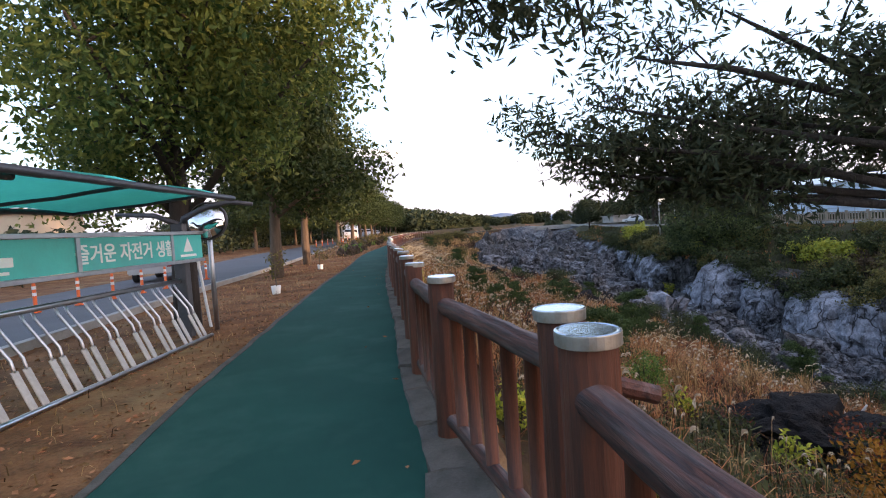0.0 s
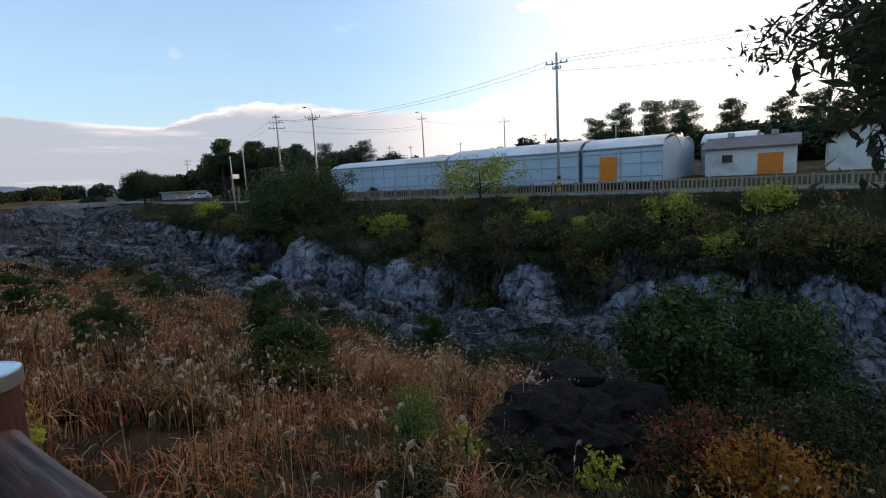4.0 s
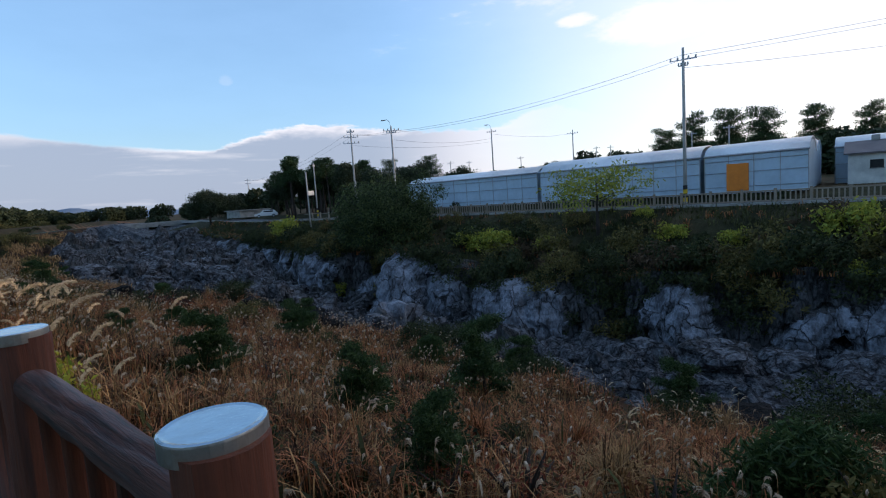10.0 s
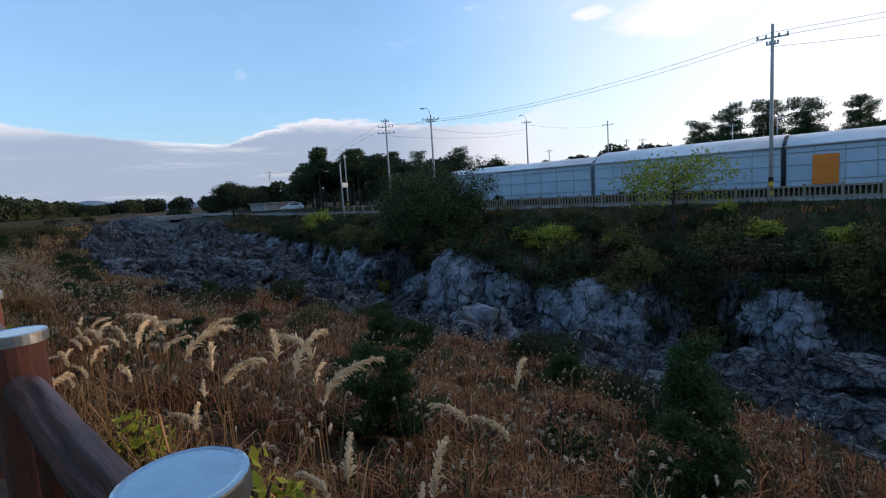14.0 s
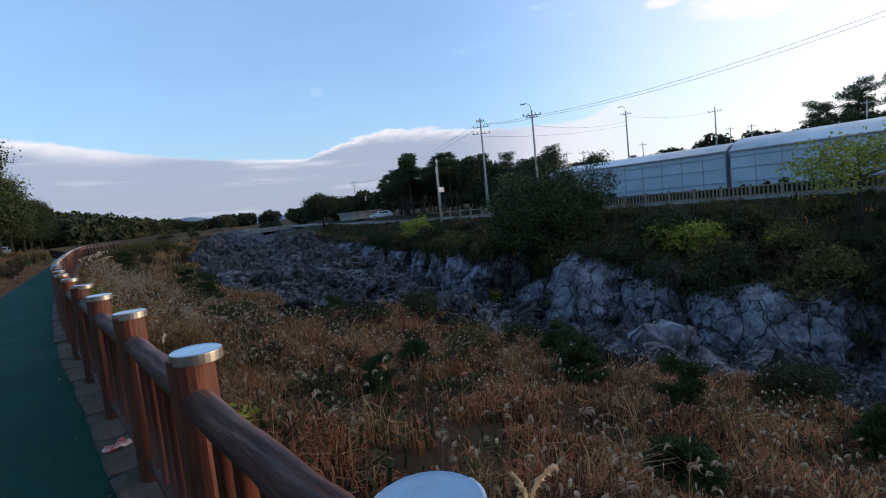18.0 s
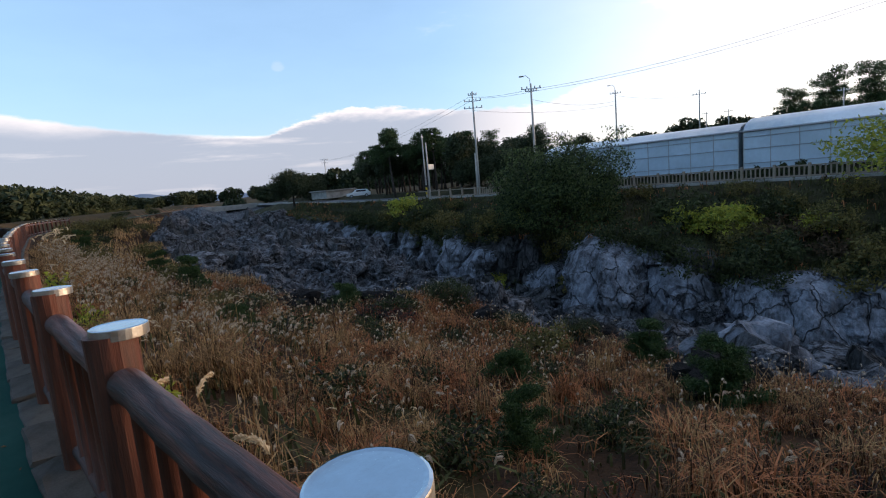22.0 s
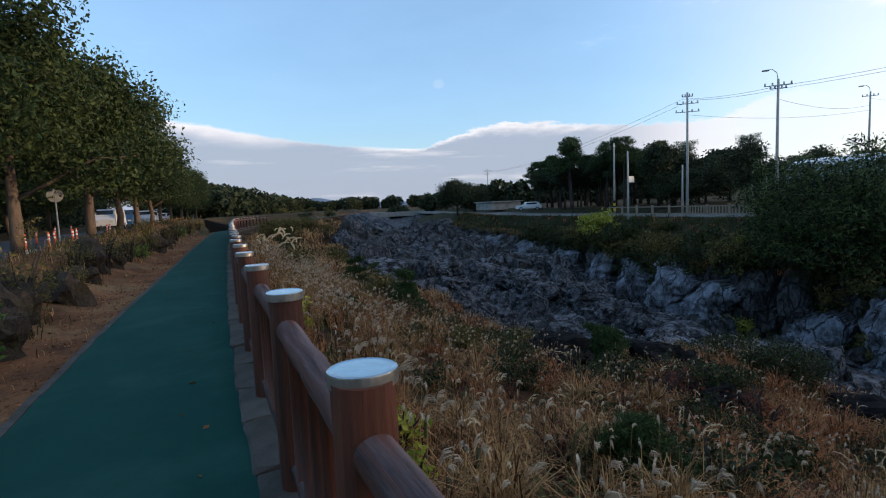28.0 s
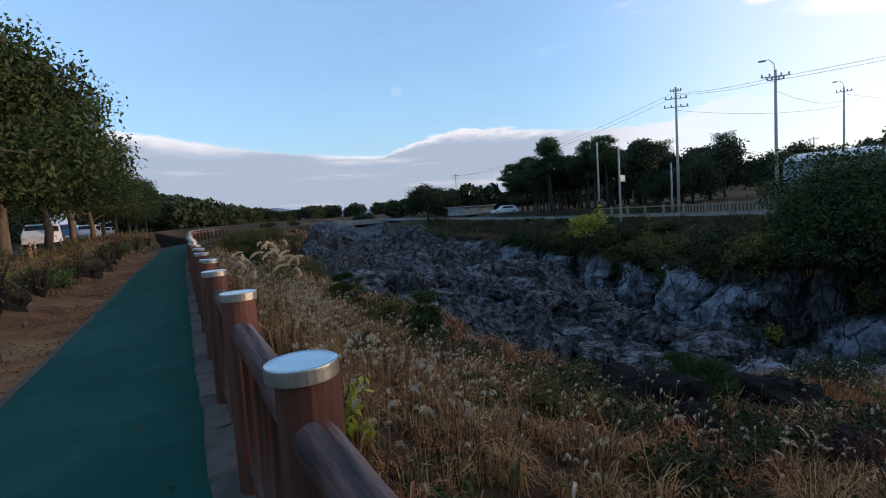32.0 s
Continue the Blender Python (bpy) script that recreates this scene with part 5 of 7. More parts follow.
grass_field("silver_grass_near", 4600, 17, 201, 0.5, 6.0, 1, 50, 0.42, 0.85, 0.012, M_GRASS_RUST, "thick rusty dry silver grass covering the slope", 1.0, 0.07)
grass_field("silver_grass_slope", 5200, 14, 202, 4.5, 14.5, -6, 62, 0.55, 1.0, 0.017, M_GRASS_RUST, "thick rusty dry silver grass covering the slope", 1.0, 0.10)
grass_field("straw_grass", 4200, 12, 203, 0.7, 14.5, -2, 72, 0.5, 0.95, 0.012, M_GRASS_STRAW, "pale straw-coloured dry grass on the slope", 1.0, 0.08)
grass_field("undergrowth", 2600, 10, 204, 0.5, 15.0, -8, 75, 0.3, 0.7, 0.035, M_GRASS_OLIVE, "low olive undergrowth between the grass clumps", 1.0, 0.28)
grass_field("tall_straw_tufts", 620, 46, 207, 0.9, 13, 7, 62, 0.75, 1.25, 0.010, M_GRASS_STRAW, "taller pale tufts of silver grass on the slope", 1.0, 0.07)
grass_field("fence_side_grass", 2100, 22, 208, 0.42, 5.0, 27, 62, 0.5, 0.95, 0.010, M_GRASS_STRAW, "golden dry grass close to the fence", 1.4, 0.08)
grass_field("shaded_weeds", 2600, 12, 206, 0.6, 11, -6, 6.3, 0.25, 0.6, 0.012, M_GRASS_OLIVE, "low weeds on the shaded part of the slope", 1.0, 0.2)
grass_field("far_dry_grass", 2600, 8, 205, 0.7, 16.0, 60, 135, 0.6, 1.1, 0.06, M_GRASS_STRAW, "dry grass on the bank far ahead", 1.0, 0.4)


def plume_mesh(tips, heads, length, r, strands=9, width=0.012):
    """Drooping feathery seed heads at the tips, bending over the way of heads."""
    n = len(tips)
    vs, fs = [], []
    base = np.repeat(tips, strands, axis=0)
    dirs = np.repeat(heads, strands, axis=0)
    L = np.repeat(length, strands) * r.uniform(0.55, 1.1, n * strands)
    a = r.normal(size=(n * strands, 3)) * 0.055
    d1 = np.array([0, 0, 1.0]) * 0.75 + dirs * 0.45 + a
    d2 = dirs * 0.45 - np.array([0, 0, 0.85]) + a * 0.9
    start = base + np.array([0, 0, 1.0]) * (np.tile(np.linspace(-0.35, 0.1, strands), n) * L)[:, None] * 0.6
    p1 = start + d1 * (L * 0.42)[:, None]
    p2 = p1 + (dirs * 0.9 + np.array([0, 0, 0.05]) + a * 0.9) * (L * 0.34)[:, None]
    p3 = p2 + d2 * (L * 0.34)[:, None]
    s = np.cross(d1, r.normal(size=(n * strands, 3)))
    s /= np.linalg.norm(s, axis=1)[:, None] + 1e-9
    w = s * width * r.uniform(0.6, 1.5, n * strands)[:, None]
    v = np.stack([start - w * 0.4, start + w * 0.4, p1 - w, p1 + w, p2 - w * 0.8, p2 + w * 0.8, p3], 1).reshape(-1, 3)
    o = np.arange(n * strands)[:, None] * 7
    return v, (o + np.array([[0, 1, 3, 2]])).tolist() + (o + np.array([[2, 3, 5, 4]])).tolist() + (o + np.array([[4, 5, 6]])).tolist()


def stem_and_plumes(name, spots, r, hmin, hmax, plen, strands, width, label, lean=-0.9):
    n = len(spots)
    x, y = np.array([s[0] for s in spots]), np.array([s[1] for s in spots])
    z = np.array([ground_z(*s) for s in spots])
    h = r.uniform(hmin, hmax, n)
    a = lean + r.normal(size=n) * 1.3
    out = np.stack([np.cos(a), np.sin(a), np.zeros(n)], 1)
    base = np.stack([x, y, z - 0.05], 1)
    top = base + np.array([0, 0, 1.0]) * h[:, None] + out * (h * r.uniform(0.02, 0.2, n))[:, None]
    side = np.cross(out, [0, 0, 1.0]) * 0.004
    sv = np.stack([base - side, base + side, top + side * 0.6, top - side * 0.6], 1).reshape(-1, 3)
    sf = (np.arange(n)[:, None] * 4 + np.arange(4)[None]).tolist()
    pv, pf = plume_mesh(top, out, np.full(n, plen) * r.uniform(0.7, 1.3, n), r, strands, width)
    k = len(sv)
    idx = [0] * len(sf) + [1] * len(pf)
    put(name, mesh_data(name, np.concatenate([sv, pv]), sf + [[i + k for i in q] for q in pf], [M_GRASS_STRAW, M_PLUME], idx=idx), label=label, category="grass", kind="stuff")


spots, r = scatter(4200, 301, 1.3, 14.6, -2, 66)
stem_and_plumes("seed_plumes", spots, r, 0.4, 0.95, 0.11, 9, 0.0075, "pale drooping seed plumes above the dry grass")
spots, r = scatter(900, 302, 0.8, 4.5, 4, 60)
stem_and_plumes("seed_plumes_near", spots, r, 0.4, 0.8, 0.1, 12, 0.004, "pale feathery seed plumes close to the fence")

spots, r = scatter(900, 303, 0.75, 3.6, 32, 64)
stem_and_plumes("fence_plumes", spots, r, 0.5, 0.9, 0.13, 12, 0.006, "thick pale seed plumes of the grass beside the fence")


def feather(top, way, length, r, strands=260, width=0.0045):
    """One large plume: a bending axis with fine strands along it."""
    def axis(u):
        b = 0.25 + 1.0 * u
        return np.stack([way[0] * np.sin(b) * u, way[1] * np.sin(b) * u, np.cos(b * 0.85) * u], 1) * length
    u = r.random(strands) ** 0.8
    p0 = axis(u) + np.array(top)
    tan = axis(u + 0.05) - axis(u)
    tan /= np.linalg.norm(tan, axis=1)[:, None]
    d = tan * 0.75 + r.normal(size=(strands, 3)) * 0.26
    L = (length * (0.36 - 0.2 * u) * r.uniform(0.6, 1.2, strands))[:, None]
    p1 = p0 + d * L * 0.55
    p2 = p1 + (d * 0.6 - np.array([0, 0, 0.55])) * L * 0.5
    w = np.cross(d, r.normal(size=(strands, 3)))
    w /= np.linalg.norm(w, axis=1)[:, None] + 1e-9
    w *= width * r.uniform(0.6, 1.4, strands)[:, None]
    v = np.stack([p0 - w * 0.5, p0 + w * 0.5, p1 - w, p1 + w, p2], 1).reshape(-1, 3)
    o = np.arange(strands)[:, None] * 5
    return v, (o + np.array([[0, 1, 3, 2]])).tolist() + (o + np.array([[2, 3, 4]])).tolist()


# tall plumed clumps that stand by the fence
def plume_clump(x, y, n, top_z, plen, seed, label="tall clump of silver grass with large pale plumes"):
    r = np.random.default_rng(seed)
    g = empty("silver_grass_clump", Matrix.Translation((x, y, ground_z(x, y))), label, "grass clump", "plumed grass clumps by the fence")
    h = top_z - ground_z(x, y)
    m = 60
    v, f, _, _ = blade_mesh(r.normal(size=m) * 0.14, r.normal(size=m) * 0.14, np.full(m, -0.05), r.uniform(0.5, 1.0, m) * h * 0.8, 0.014, r)
    put("tuft", mesh_data("tuft", v, f, M_GRASS_STRAW), g)
    for k in range(n):
        a = r.uniform(-0.5, 2.2)
        top = Vector((r.normal() * 0.22, r.normal() * 0.22, h - plen * 0.4 + r.uniform(-0.16, 0.16)))
        v, f = tube([(r.normal() * 0.05, r.normal() * 0.05, -0.05), top * 0.6, top], [0.004, 0.0035, 0.0025], 5)
        st = put("stalk", mesh_data("stalk", v, f, M_GRASS_STRAW), g)
        v, f = feather(tuple(top), (math.cos(a), math.sin(a)), plen * r.uniform(0.75, 1.25), r)
        put("plume", mesh_data("plume", v, f, M_PLUME_TAN), st)


for x, y, n, h, pl, sd in [(0.95, 17.5, 3, 0.4, 0.17, 1), (0.85, 18.9, 3, 0.42, 0.15, 2), (0.55, 20.2, 6, 0.68, 0.18, 3), (0.75, 20.75, 4, 0.5, 0.17, 4), (0.6, 21.4, 3, 0.5, 0.16, 5), (0.7, 19.7, 3, 0.6, 0.17, 6), (0.8, 22.0, 4, 0.4, 0.17, 7), (0.56, 27.9, 2, 0.55, 0.2, 8), (0.5, 27.1, 2, 0.37, 0.2, 9), (1.0, 44.2, 8, 0.9, 0.24, 10), (1.2, 45.6, 7, 0.95, 0.24, 11), (0.9, 46.8, 6, 0.9, 0.22, 12), (0.75, 15.9, 3, 0.35, 0.16, 13)]:
    plume_clump(x + fence_x(y), y, n, h, pl, sd)
for x, y, n, h, pl, sd in [(0.92, 18.05, 3, 0.74, 0.29, 21), (1.3, 17.55, 2, 0.38, 0.24, 22), (1.52, 17.3, 2, 0.38, 0.24, 23), (0.85, 18.9, 5, 0.6, 0.22, 24), (0.6, 19.3, 5, 0.78, 0.24, 25)]:
    plume_clump(x, y, n, h, pl, sd)


# arching tussocks, one by one, on the slope beside the fence
def make_tussock(m, seed, height, blades, heads, material, label):
    r = np.random.default_rng(seed)
    root = empty("grass_tussock", m, label, "grass tussock", "tussocks of dry grass on the slope")
    v, f, _, _ = blade_mesh(r.normal(size=blades) * 0.11, r.normal(size=blades) * 0.11, np.full(blades, -0.08), r.uniform(0.45, 1.15, blades) * height, 0.012, r, 0.8)
    put("tuft", mesh_data("tuft", v, f, material), root)
    for k in range(heads):
        a = r.uniform(0, 6.28)
        o, h = r.uniform(0.05, 0.32) * height, height * r.uniform(0.65, 1.0)
        top = Vector((math.cos(a) * o, math.sin(a) * o, h))
        v1, f1 = tube([(0, 0, -0.05), (top.x * 0.4, top.y * 0.4, h * 0.6), top], [0.0035, 0.003, 0.002], 4)
        v2, f2 = feather(tuple(top), (math.cos(a), math.sin(a)), 0.13 * r.uniform(0.8, 1.3), r, 46, 0.004)
        st = put("stalk", mesh_data("stalk", v1, f1, M_GRASS_STRAW), root)
        put("plume", mesh_data("plume", v2, f2, M_PLUME_TAN), st)
    return root


tus = [make_tussock(at(5.75, 38.8), 331, 1.15, 300, 5, M_GRASS_STRAW, "big arching golden tussock of silver grass"),
       make_tussock(at(14.7, 41.0), 332, 1.3, 280, 4, M_GRASS_STRAW, "big golden tussock on the rim of the river bed"),
       make_tussock(at(9.7, 40.4), 333, 1.05, 260, 3, M_GRASS_RUST, "arching rust-brown tussock of dry grass"),
       make_tussock(at(8.6, 47.6), 334, 1.35, 340, 2, M_GRASS_RUST, "dense rust-red tussock beside a dark green pine")]
tr = random.Random(61)
for x, y, k, sc in [(4.6, 37.4, 2, 0.9), (6.8, 37.0, 2, 1.0), (7.6, 38.7, 0, 0.8), (8.9, 36.7, 2, 1.1), (10.6, 36.9, 2, 1.1), (11.6, 38.6, 3, 0.9), (9.4, 45.6, 3, 0.9), (8.0, 49.4, 3, 1.0), (13.2, 42.2, 1, 0.8), (12.4, 45.0, 2, 1.0), (7.0, 34.6, 0, 0.9), (9.2, 33.6, 2, 1.0), (5.0, 34.2, 0, 0.8), (11.0, 31.5, 1, 0.9), (7.8, 30.6, 2, 1.0)]:
    plant_copy(tus[k], x, y, sc, tr.uniform(0, 6.28))
for i in range(44):
    y = 9.0 + 7.5 * tr.random()
    plant_copy(tus[tr.choice((2, 2, 3, 0))], tr.uniform(4.8, 12.2), y, tr.uniform(0.7, 1.0), tr.uniform(0, 6.28), 0, "rust-gold tussock of silver grass behind the lava rocks")
for i in range(52):
    y = 29 + 30 * tr.random()
    plant_copy(tus[tr.choice((0, 0, 2))], fence_x(y) + 0.95 + 2.6 * tr.random(), y, tr.uniform(0.6, 0.85), tr.uniform(0, 6.28))


def bank_cover(name, clumps, blades, seed, material, label):
    """Rank grass and weeds on the bank above the cliff."""
    r = np.random.default_rng(seed)
    y = r.uniform(-14, 125, clumps)
    lo = np.array([cliff_x(q) + 1.8 for q in y])
    x = lo + (np.array([road_x(q) - 0.6 for q in y]) - lo) * r.random(clumps)
    z = np.array([stand_z(a, b) for a, b in zip(x, y)])
    n = clumps * blades
    v, f, _, _ = blade_mesh(np.repeat(x, blades) + r.normal(size=n) * 0.2, np.repeat(y, blades) + r.normal(size=n) * 0.2, np.repeat(z, blades) - 0.1, np.repeat(r.uniform(0.4, 0.95, clumps), blades) * r.uniform(0.6, 1.1, n), 0.05, r)
    put(name, mesh_data(name, v, f, material), label=label, category="grass", kind="stuff")


bank_cover("bank_weeds", 6200, 8, 221, M_GRASS_OLIVE, "rank olive weeds covering the far bank")
bank_cover("bank_dry_grass", 900, 8, 222, M_GRASS_RUST, "tufts of dry brown grass on the far bank")


# ---- greenhouses, houses, rail and poles across the river ----
def film_mat(name, col, rough=0.35, t=0.22):
    m = mat(name, col, tuple(c * 0.72 for c in col), rough=rough, scale=0.35, fine=3, bump=0.15, contrast=0.5, stain_or_shade=(0.42, 0.52, 0.60), stain_or_shade_scale=0.3, stain_or_shade_amount=0.6, translucent=t, spec=0.5)
    return m


M_FILM = film_mat("milky_greenhouse_film", (0.56, 0.68, 0.78))
M_ROOFFILM = film_mat("roof_film", (0.88, 0.90, 0.92))
M_STEEL = mat("galvanised_tube", (0.45, 0.47, 0.50), (0.3, 0.31, 0.33), rough=0.4, metal=0.9, scale=3, fine=20)
M_ORANGE = mat("orange_painted_panel", (0.75, 0.22, 0.015), (0.55, 0.15, 0.012), rough=0.55, scale=2, fine=14, contrast=0.4)
M_WHITEWALL = mat("white_plaster", (0.74, 0.72, 0.66), (0.52, 0.51, 0.47), rough=0.9, scale=1.0, fine=10, contrast=0.5, stain_or_shade=(0.3, 0.29, 0.26), stain_or_shade_scale=0.6)
M_ROOFTILE = mat("grey_roof_sheet", (0.16, 0.14, 0.14), (0.08, 0.075, 0.08), rough=0.7, scale=1.0, fine=12, contrast=0.5)
M_GLASS = mat("dark_window_glass", (0.03, 0.035, 0.04), rough=0.08, scale=2, bump=0, spec=0.6)
M_POLE = mat("concrete_pole", (0.42, 0.41, 0.38), (0.28, 0.27, 0.25), rough=0.85, scale=1.5, fine=20, contrast=0.5)
M_WIRE = mat("black_cable", (0.02, 0.02, 0.022), rough=0.6, bump=0)
M_YEL = mat("yellow_warning_band", (0.7, 0.45, 0.02), rough=0.6)
M_BLK = mat("black_rubber", (0.02, 0.02, 0.02), (0.012, 0.012, 0.012), rough=0.7)
M_RAILC = mat("brown_concrete_rail", (0.30, 0.24, 0.18), (0.18, 0.145, 0.11), rough=0.9, scale=2, fine=20, contrast=0.5, rand=0.2)


def greenhouse(y0, y1, x0=47.2, depth=16.0, z=0.15, eave=3.25, ridge=4.35, door=None):
    g = empty("greenhouse", Matrix.Translation((x0, (y0 + y1) / 2, z)), "long milky plastic greenhouse with an arched roof beside the road", "greenhouse", "greenhouses on the far bank")
    h = (y1 - y0) / 2
    e, rg = eave - z, ridge - z
    bm = boxed(-0.03, 0.03, -h, h, 0, e)
    part("front_wall", bm, M_FILM, g)
    part("back_wall", boxed(depth - 0.03, depth + 0.03, -h, h, 0, e), M_FILM, g)
    n = 14
    for sgn, nm in ((-1, "end_wall"), (1, "end_wall")):
        prof = [(depth * i / n, e + (rg - e) * math.sin(math.pi * i / n) ** 0.6) for i in range(n + 1)]
        vs = [(0, sgn * (h - 0.02), 0)] + [(a, sgn * (h - 0.02), b) for a, b in prof] + [(depth, sgn * (h - 0.02), 0)]
        vs2 = [(a, b - sgn * 0.05, c) for a, b, c in vs]
        k = len(vs)
        fs = [tuple(range(k)), tuple(range(2 * k - 1, k - 1, -1))] + [(i, (i + 1) % k, k + (i + 1) % k, k + i) for i in range(k)]
        put("end_wall", mesh_data("end_wall", vs + vs2, fs, M_FILM), g)
    spans = 2
    w = depth / spans
    for s in range(spans):
        vs, fs = [], []
        for i in range(13):
            a = s * w + w * i / 12
            b = e + 0.05 + (rg - e) * math.sin(math.pi * i / 12) ** 0.55
            vs += [(a, -h - 0.05, b), (a, h + 0.05, b), (a, -h - 0.05, b - 0.05), (a, h + 0.05, b - 0.05)]
        for i in range(12):
            o = i * 4
            fs += [(o, o + 4, o + 5, o + 1), (o + 2, o + 3, o + 7, o + 6), (o, o + 2, o + 6, o + 4), (o + 1, o + 5, o + 7, o + 3)]
        put("roof", mesh_data("roof", vs, fs, M_ROOFFILM, smooth=True), g)
    v, f = tube([(-0.12, -h - 0.1, e + 0.04), (-0.12, h + 0.1, e + 0.04)], [0.09, 0.09], 8)
    put("gutter", mesh_data("gutter", v, f, M_STEEL), g)
    k = max(2, round(2 * h / 2.0))
    for i in range(k + 1):
        yy = -h + 2 * h * i / k
        v, f = tube([(-0.06, yy, 0), (-0.06, yy, e)], [0.035, 0.035], 6)
        put("frame_post", mesh_data("frame_post", v, f, M_STEEL), g)
    for zz in (0.55, e * 0.55, e - 0.45):
        v, f = tube([(-0.07, -h, zz), (-0.07, h, zz)], [0.025, 0.025], 6)
        put("frame_rail", mesh_data("frame_rail", v, f, M_STEEL), g)
    if door:
        d = part("door", boxed(-0.16, -0.08, door - (y0 + y1) / 2 - 0.8, door - (y0 + y1) / 2 + 0.8, 0.2, e - 0.8 + 0.1, bevel=0.01), M_ORANGE, g, "bright orange sheet door")
        part("door_rib", boxed(-0.175, -0.162, door - (y0 + y1) / 2 - 0.06, door - (y0 + y1) / 2 + 0.0, 0.22, e - 0.75, bevel=0.004), M_ORANGE, d)
    return g


greenhouse(38.0, 57.0, eave=3.35, ridge=4.2)
greenhouse(22.2, 37.6, eave=3.3, ridge=4.5)
greenhouse(14.6, 21.8, eave=3.3, ridge=4.4, door=19.35)
greenhouse(8.5, 13.4, x0=60, eave=3.6, ridge=4.7)

# low clipped shrubs at the foot of the greenhouses
lowb = make_bush("low_shrub", 91, 0.55, 0.9, 0.16, L_DARK, 420, 0.5, "small dark shrub in front of the greenhouse", "low shrubs before the greenhouses", at(46.4, 52.5), 5)
for y in (54.5, 49, 46.5, 43, 40.5, 36.6, 34.8, 33.6, 31.5, 29.2, 24.3, 22.9, 16.2):
    plant_copy(lowb, 46.5 + rng.uniform(-0.3, 0.2), y, rng.uniform(0.6, 1.5), rng.uniform(0, 6))


def house(x, y0, y1, depth, eave, ridge, gable_front, z=0.2, label="", door=False, vents=0, windows=()):
    g = empty("house", Matrix.Translation((x, (y0 + y1) / 2, z)), label, "house")
    h, e, r = (y1 - y0) / 2, eave - z, ridge - z
    part("wall", boxed(0, depth, -h, h, -0.2, e), M_WHITEWALL, g)
    if gable_front:
        vs = [(0, -h, e), (0, h, e), (0, 0, r), (depth, -h, e), (depth, h, e), (depth, 0, r)]
        put("gable", mesh_data("gable", vs, [(0, 2, 1), (3, 4, 5), (0, 1, 4, 3), (1, 2, 5, 4), (2, 0, 3, 5)], M_WHITEWALL), g)
        for s in (-1, 1):
            vs = [(-0.4, 0, r + 0.12), (depth + 0.4, 0, r + 0.12), (depth + 0.4, s * (h + 0.4), e - 0.1), (-0.4, s * (h + 0.4), e - 0.1)]
            vs += [(a, b, c - 0.1) for a, b, c in vs]
            put("roof", mesh_data("roof", vs, [(0, 1, 2, 3), (7, 6, 5, 4), (0, 4, 5, 1), (1, 5, 6, 2), (2, 6, 7, 3), (3, 7, 4, 0)], M_ROOFTILE), g)
    else:
        for s in (0, 1):
            xa, xb = (-0.4, depth / 2) if s == 0 else (depth + 0.4, depth / 2)
            vs = [(xa, -h - 0.3, e - 0.05), (xa, h + 0.3, e - 0.05), (xb, h + 0.3, r), (xb, -h - 0.3, r)]
            vs += [(a, b, c - 0.1) for a, b, c in vs]
            put("roof", mesh_data("roof", vs, [(0, 1, 2, 3), (7, 6, 5, 4), (0, 4, 5, 1), (1, 5, 6, 2), (2, 6, 7, 3), (3, 7, 4, 0)], M_ROOFTILE), g)
    for i in range(vents):
        part("roof_vent", boxed(depth / 2 - 0.3, depth / 2 + 0.3, -h * 0.5 + i * h - 0.3, -h * 0.5 + i * h + 0.3, r - 0.1, r + 0.45, bevel=0.05), M_CONC, g)
    for yy, zz, ww, hh in windows:
        wn_ = part("window", boxed(-0.05, 0.02, yy - ww / 2, yy + ww / 2, zz, zz + hh), M_GLASS, g, "dark window pane")
        part("window_frame", boxed(-0.08, -0.052, yy - ww / 2 - 0.06, yy + ww / 2 + 0.06, zz - 0.08, zz), M_CONC, wn_)
    if door:
        part("door", boxed(-0.06, 0.02, -h + 1.0, -h + 3.0, 0, 2.0, bevel=0.01), M_ORANGE, g, "faded orange door")
    return g


house(55.6, 5.0, 12.4, 7, 2.9, 4.0, False, label="low white farm building with a grey roof and roof vents", door=True, vents=2, windows=[(1.8, 1.3, 0.9, 0.7)])
house(58.5, -2.9, 2.6, 8, 3.1, 4.35, True, label="small cream house with a gabled roof", windows=[(-0.4, 1.2, 0.9, 0.8)])

# railing beside the far road
far_rail = empty("guard_rail", label="brown concrete guard rail along the far road", category="guard rail", kind="structure")
bm = boxed(-0.09, 0.09, -0.09, 0.09, 0, 0.95, bevel=0.02)
frp = bpy.data.meshes.new("rail_post")
bm.to_mesh(frp)
bm.free()
frp.materials.append(M_RAILC)
bm = boxed(-0.05, 0.05, -1.0, 1.0, -0.05, 0.05, bevel=0.012)
frr = bpy.data.meshes.new("rail_bar")
bm.to_mesh(frr)
bm.free()
frr.materials.append(M_RAILC)
bm = boxed(-0.035, 0.035, -0.045, 0.045, 0.12, 0.74)
frb = bpy.data.meshes.new("rail_baluster")
bm.to_mesh(frb)
bm.free()
frb.materials.append(M_RAILC)
y = -16.0
while y < 72:
    x = road_x(y) - 0.1
    a = math.atan2(-(road_x(y + 2) - road_x(y)), 2.0)
    m = Matrix.Translation((x, y, -0.37)) @ Matrix.Rotation(a, 4, "Z")
    put("rail_post", frp, far_rail, m)
    for zz in (0.10, 0.78):
        put("rail_bar", frr, far_rail, m @ Matrix.Translation((0, 1.0, zz)))
    if -8 < y < 62:
        for i in range(6):
            put("rail_baluster", frb, far_rail, m @ Matrix.Translation((0, 2.0 * (i + 1) / 7, 0)))
    y += 2.0


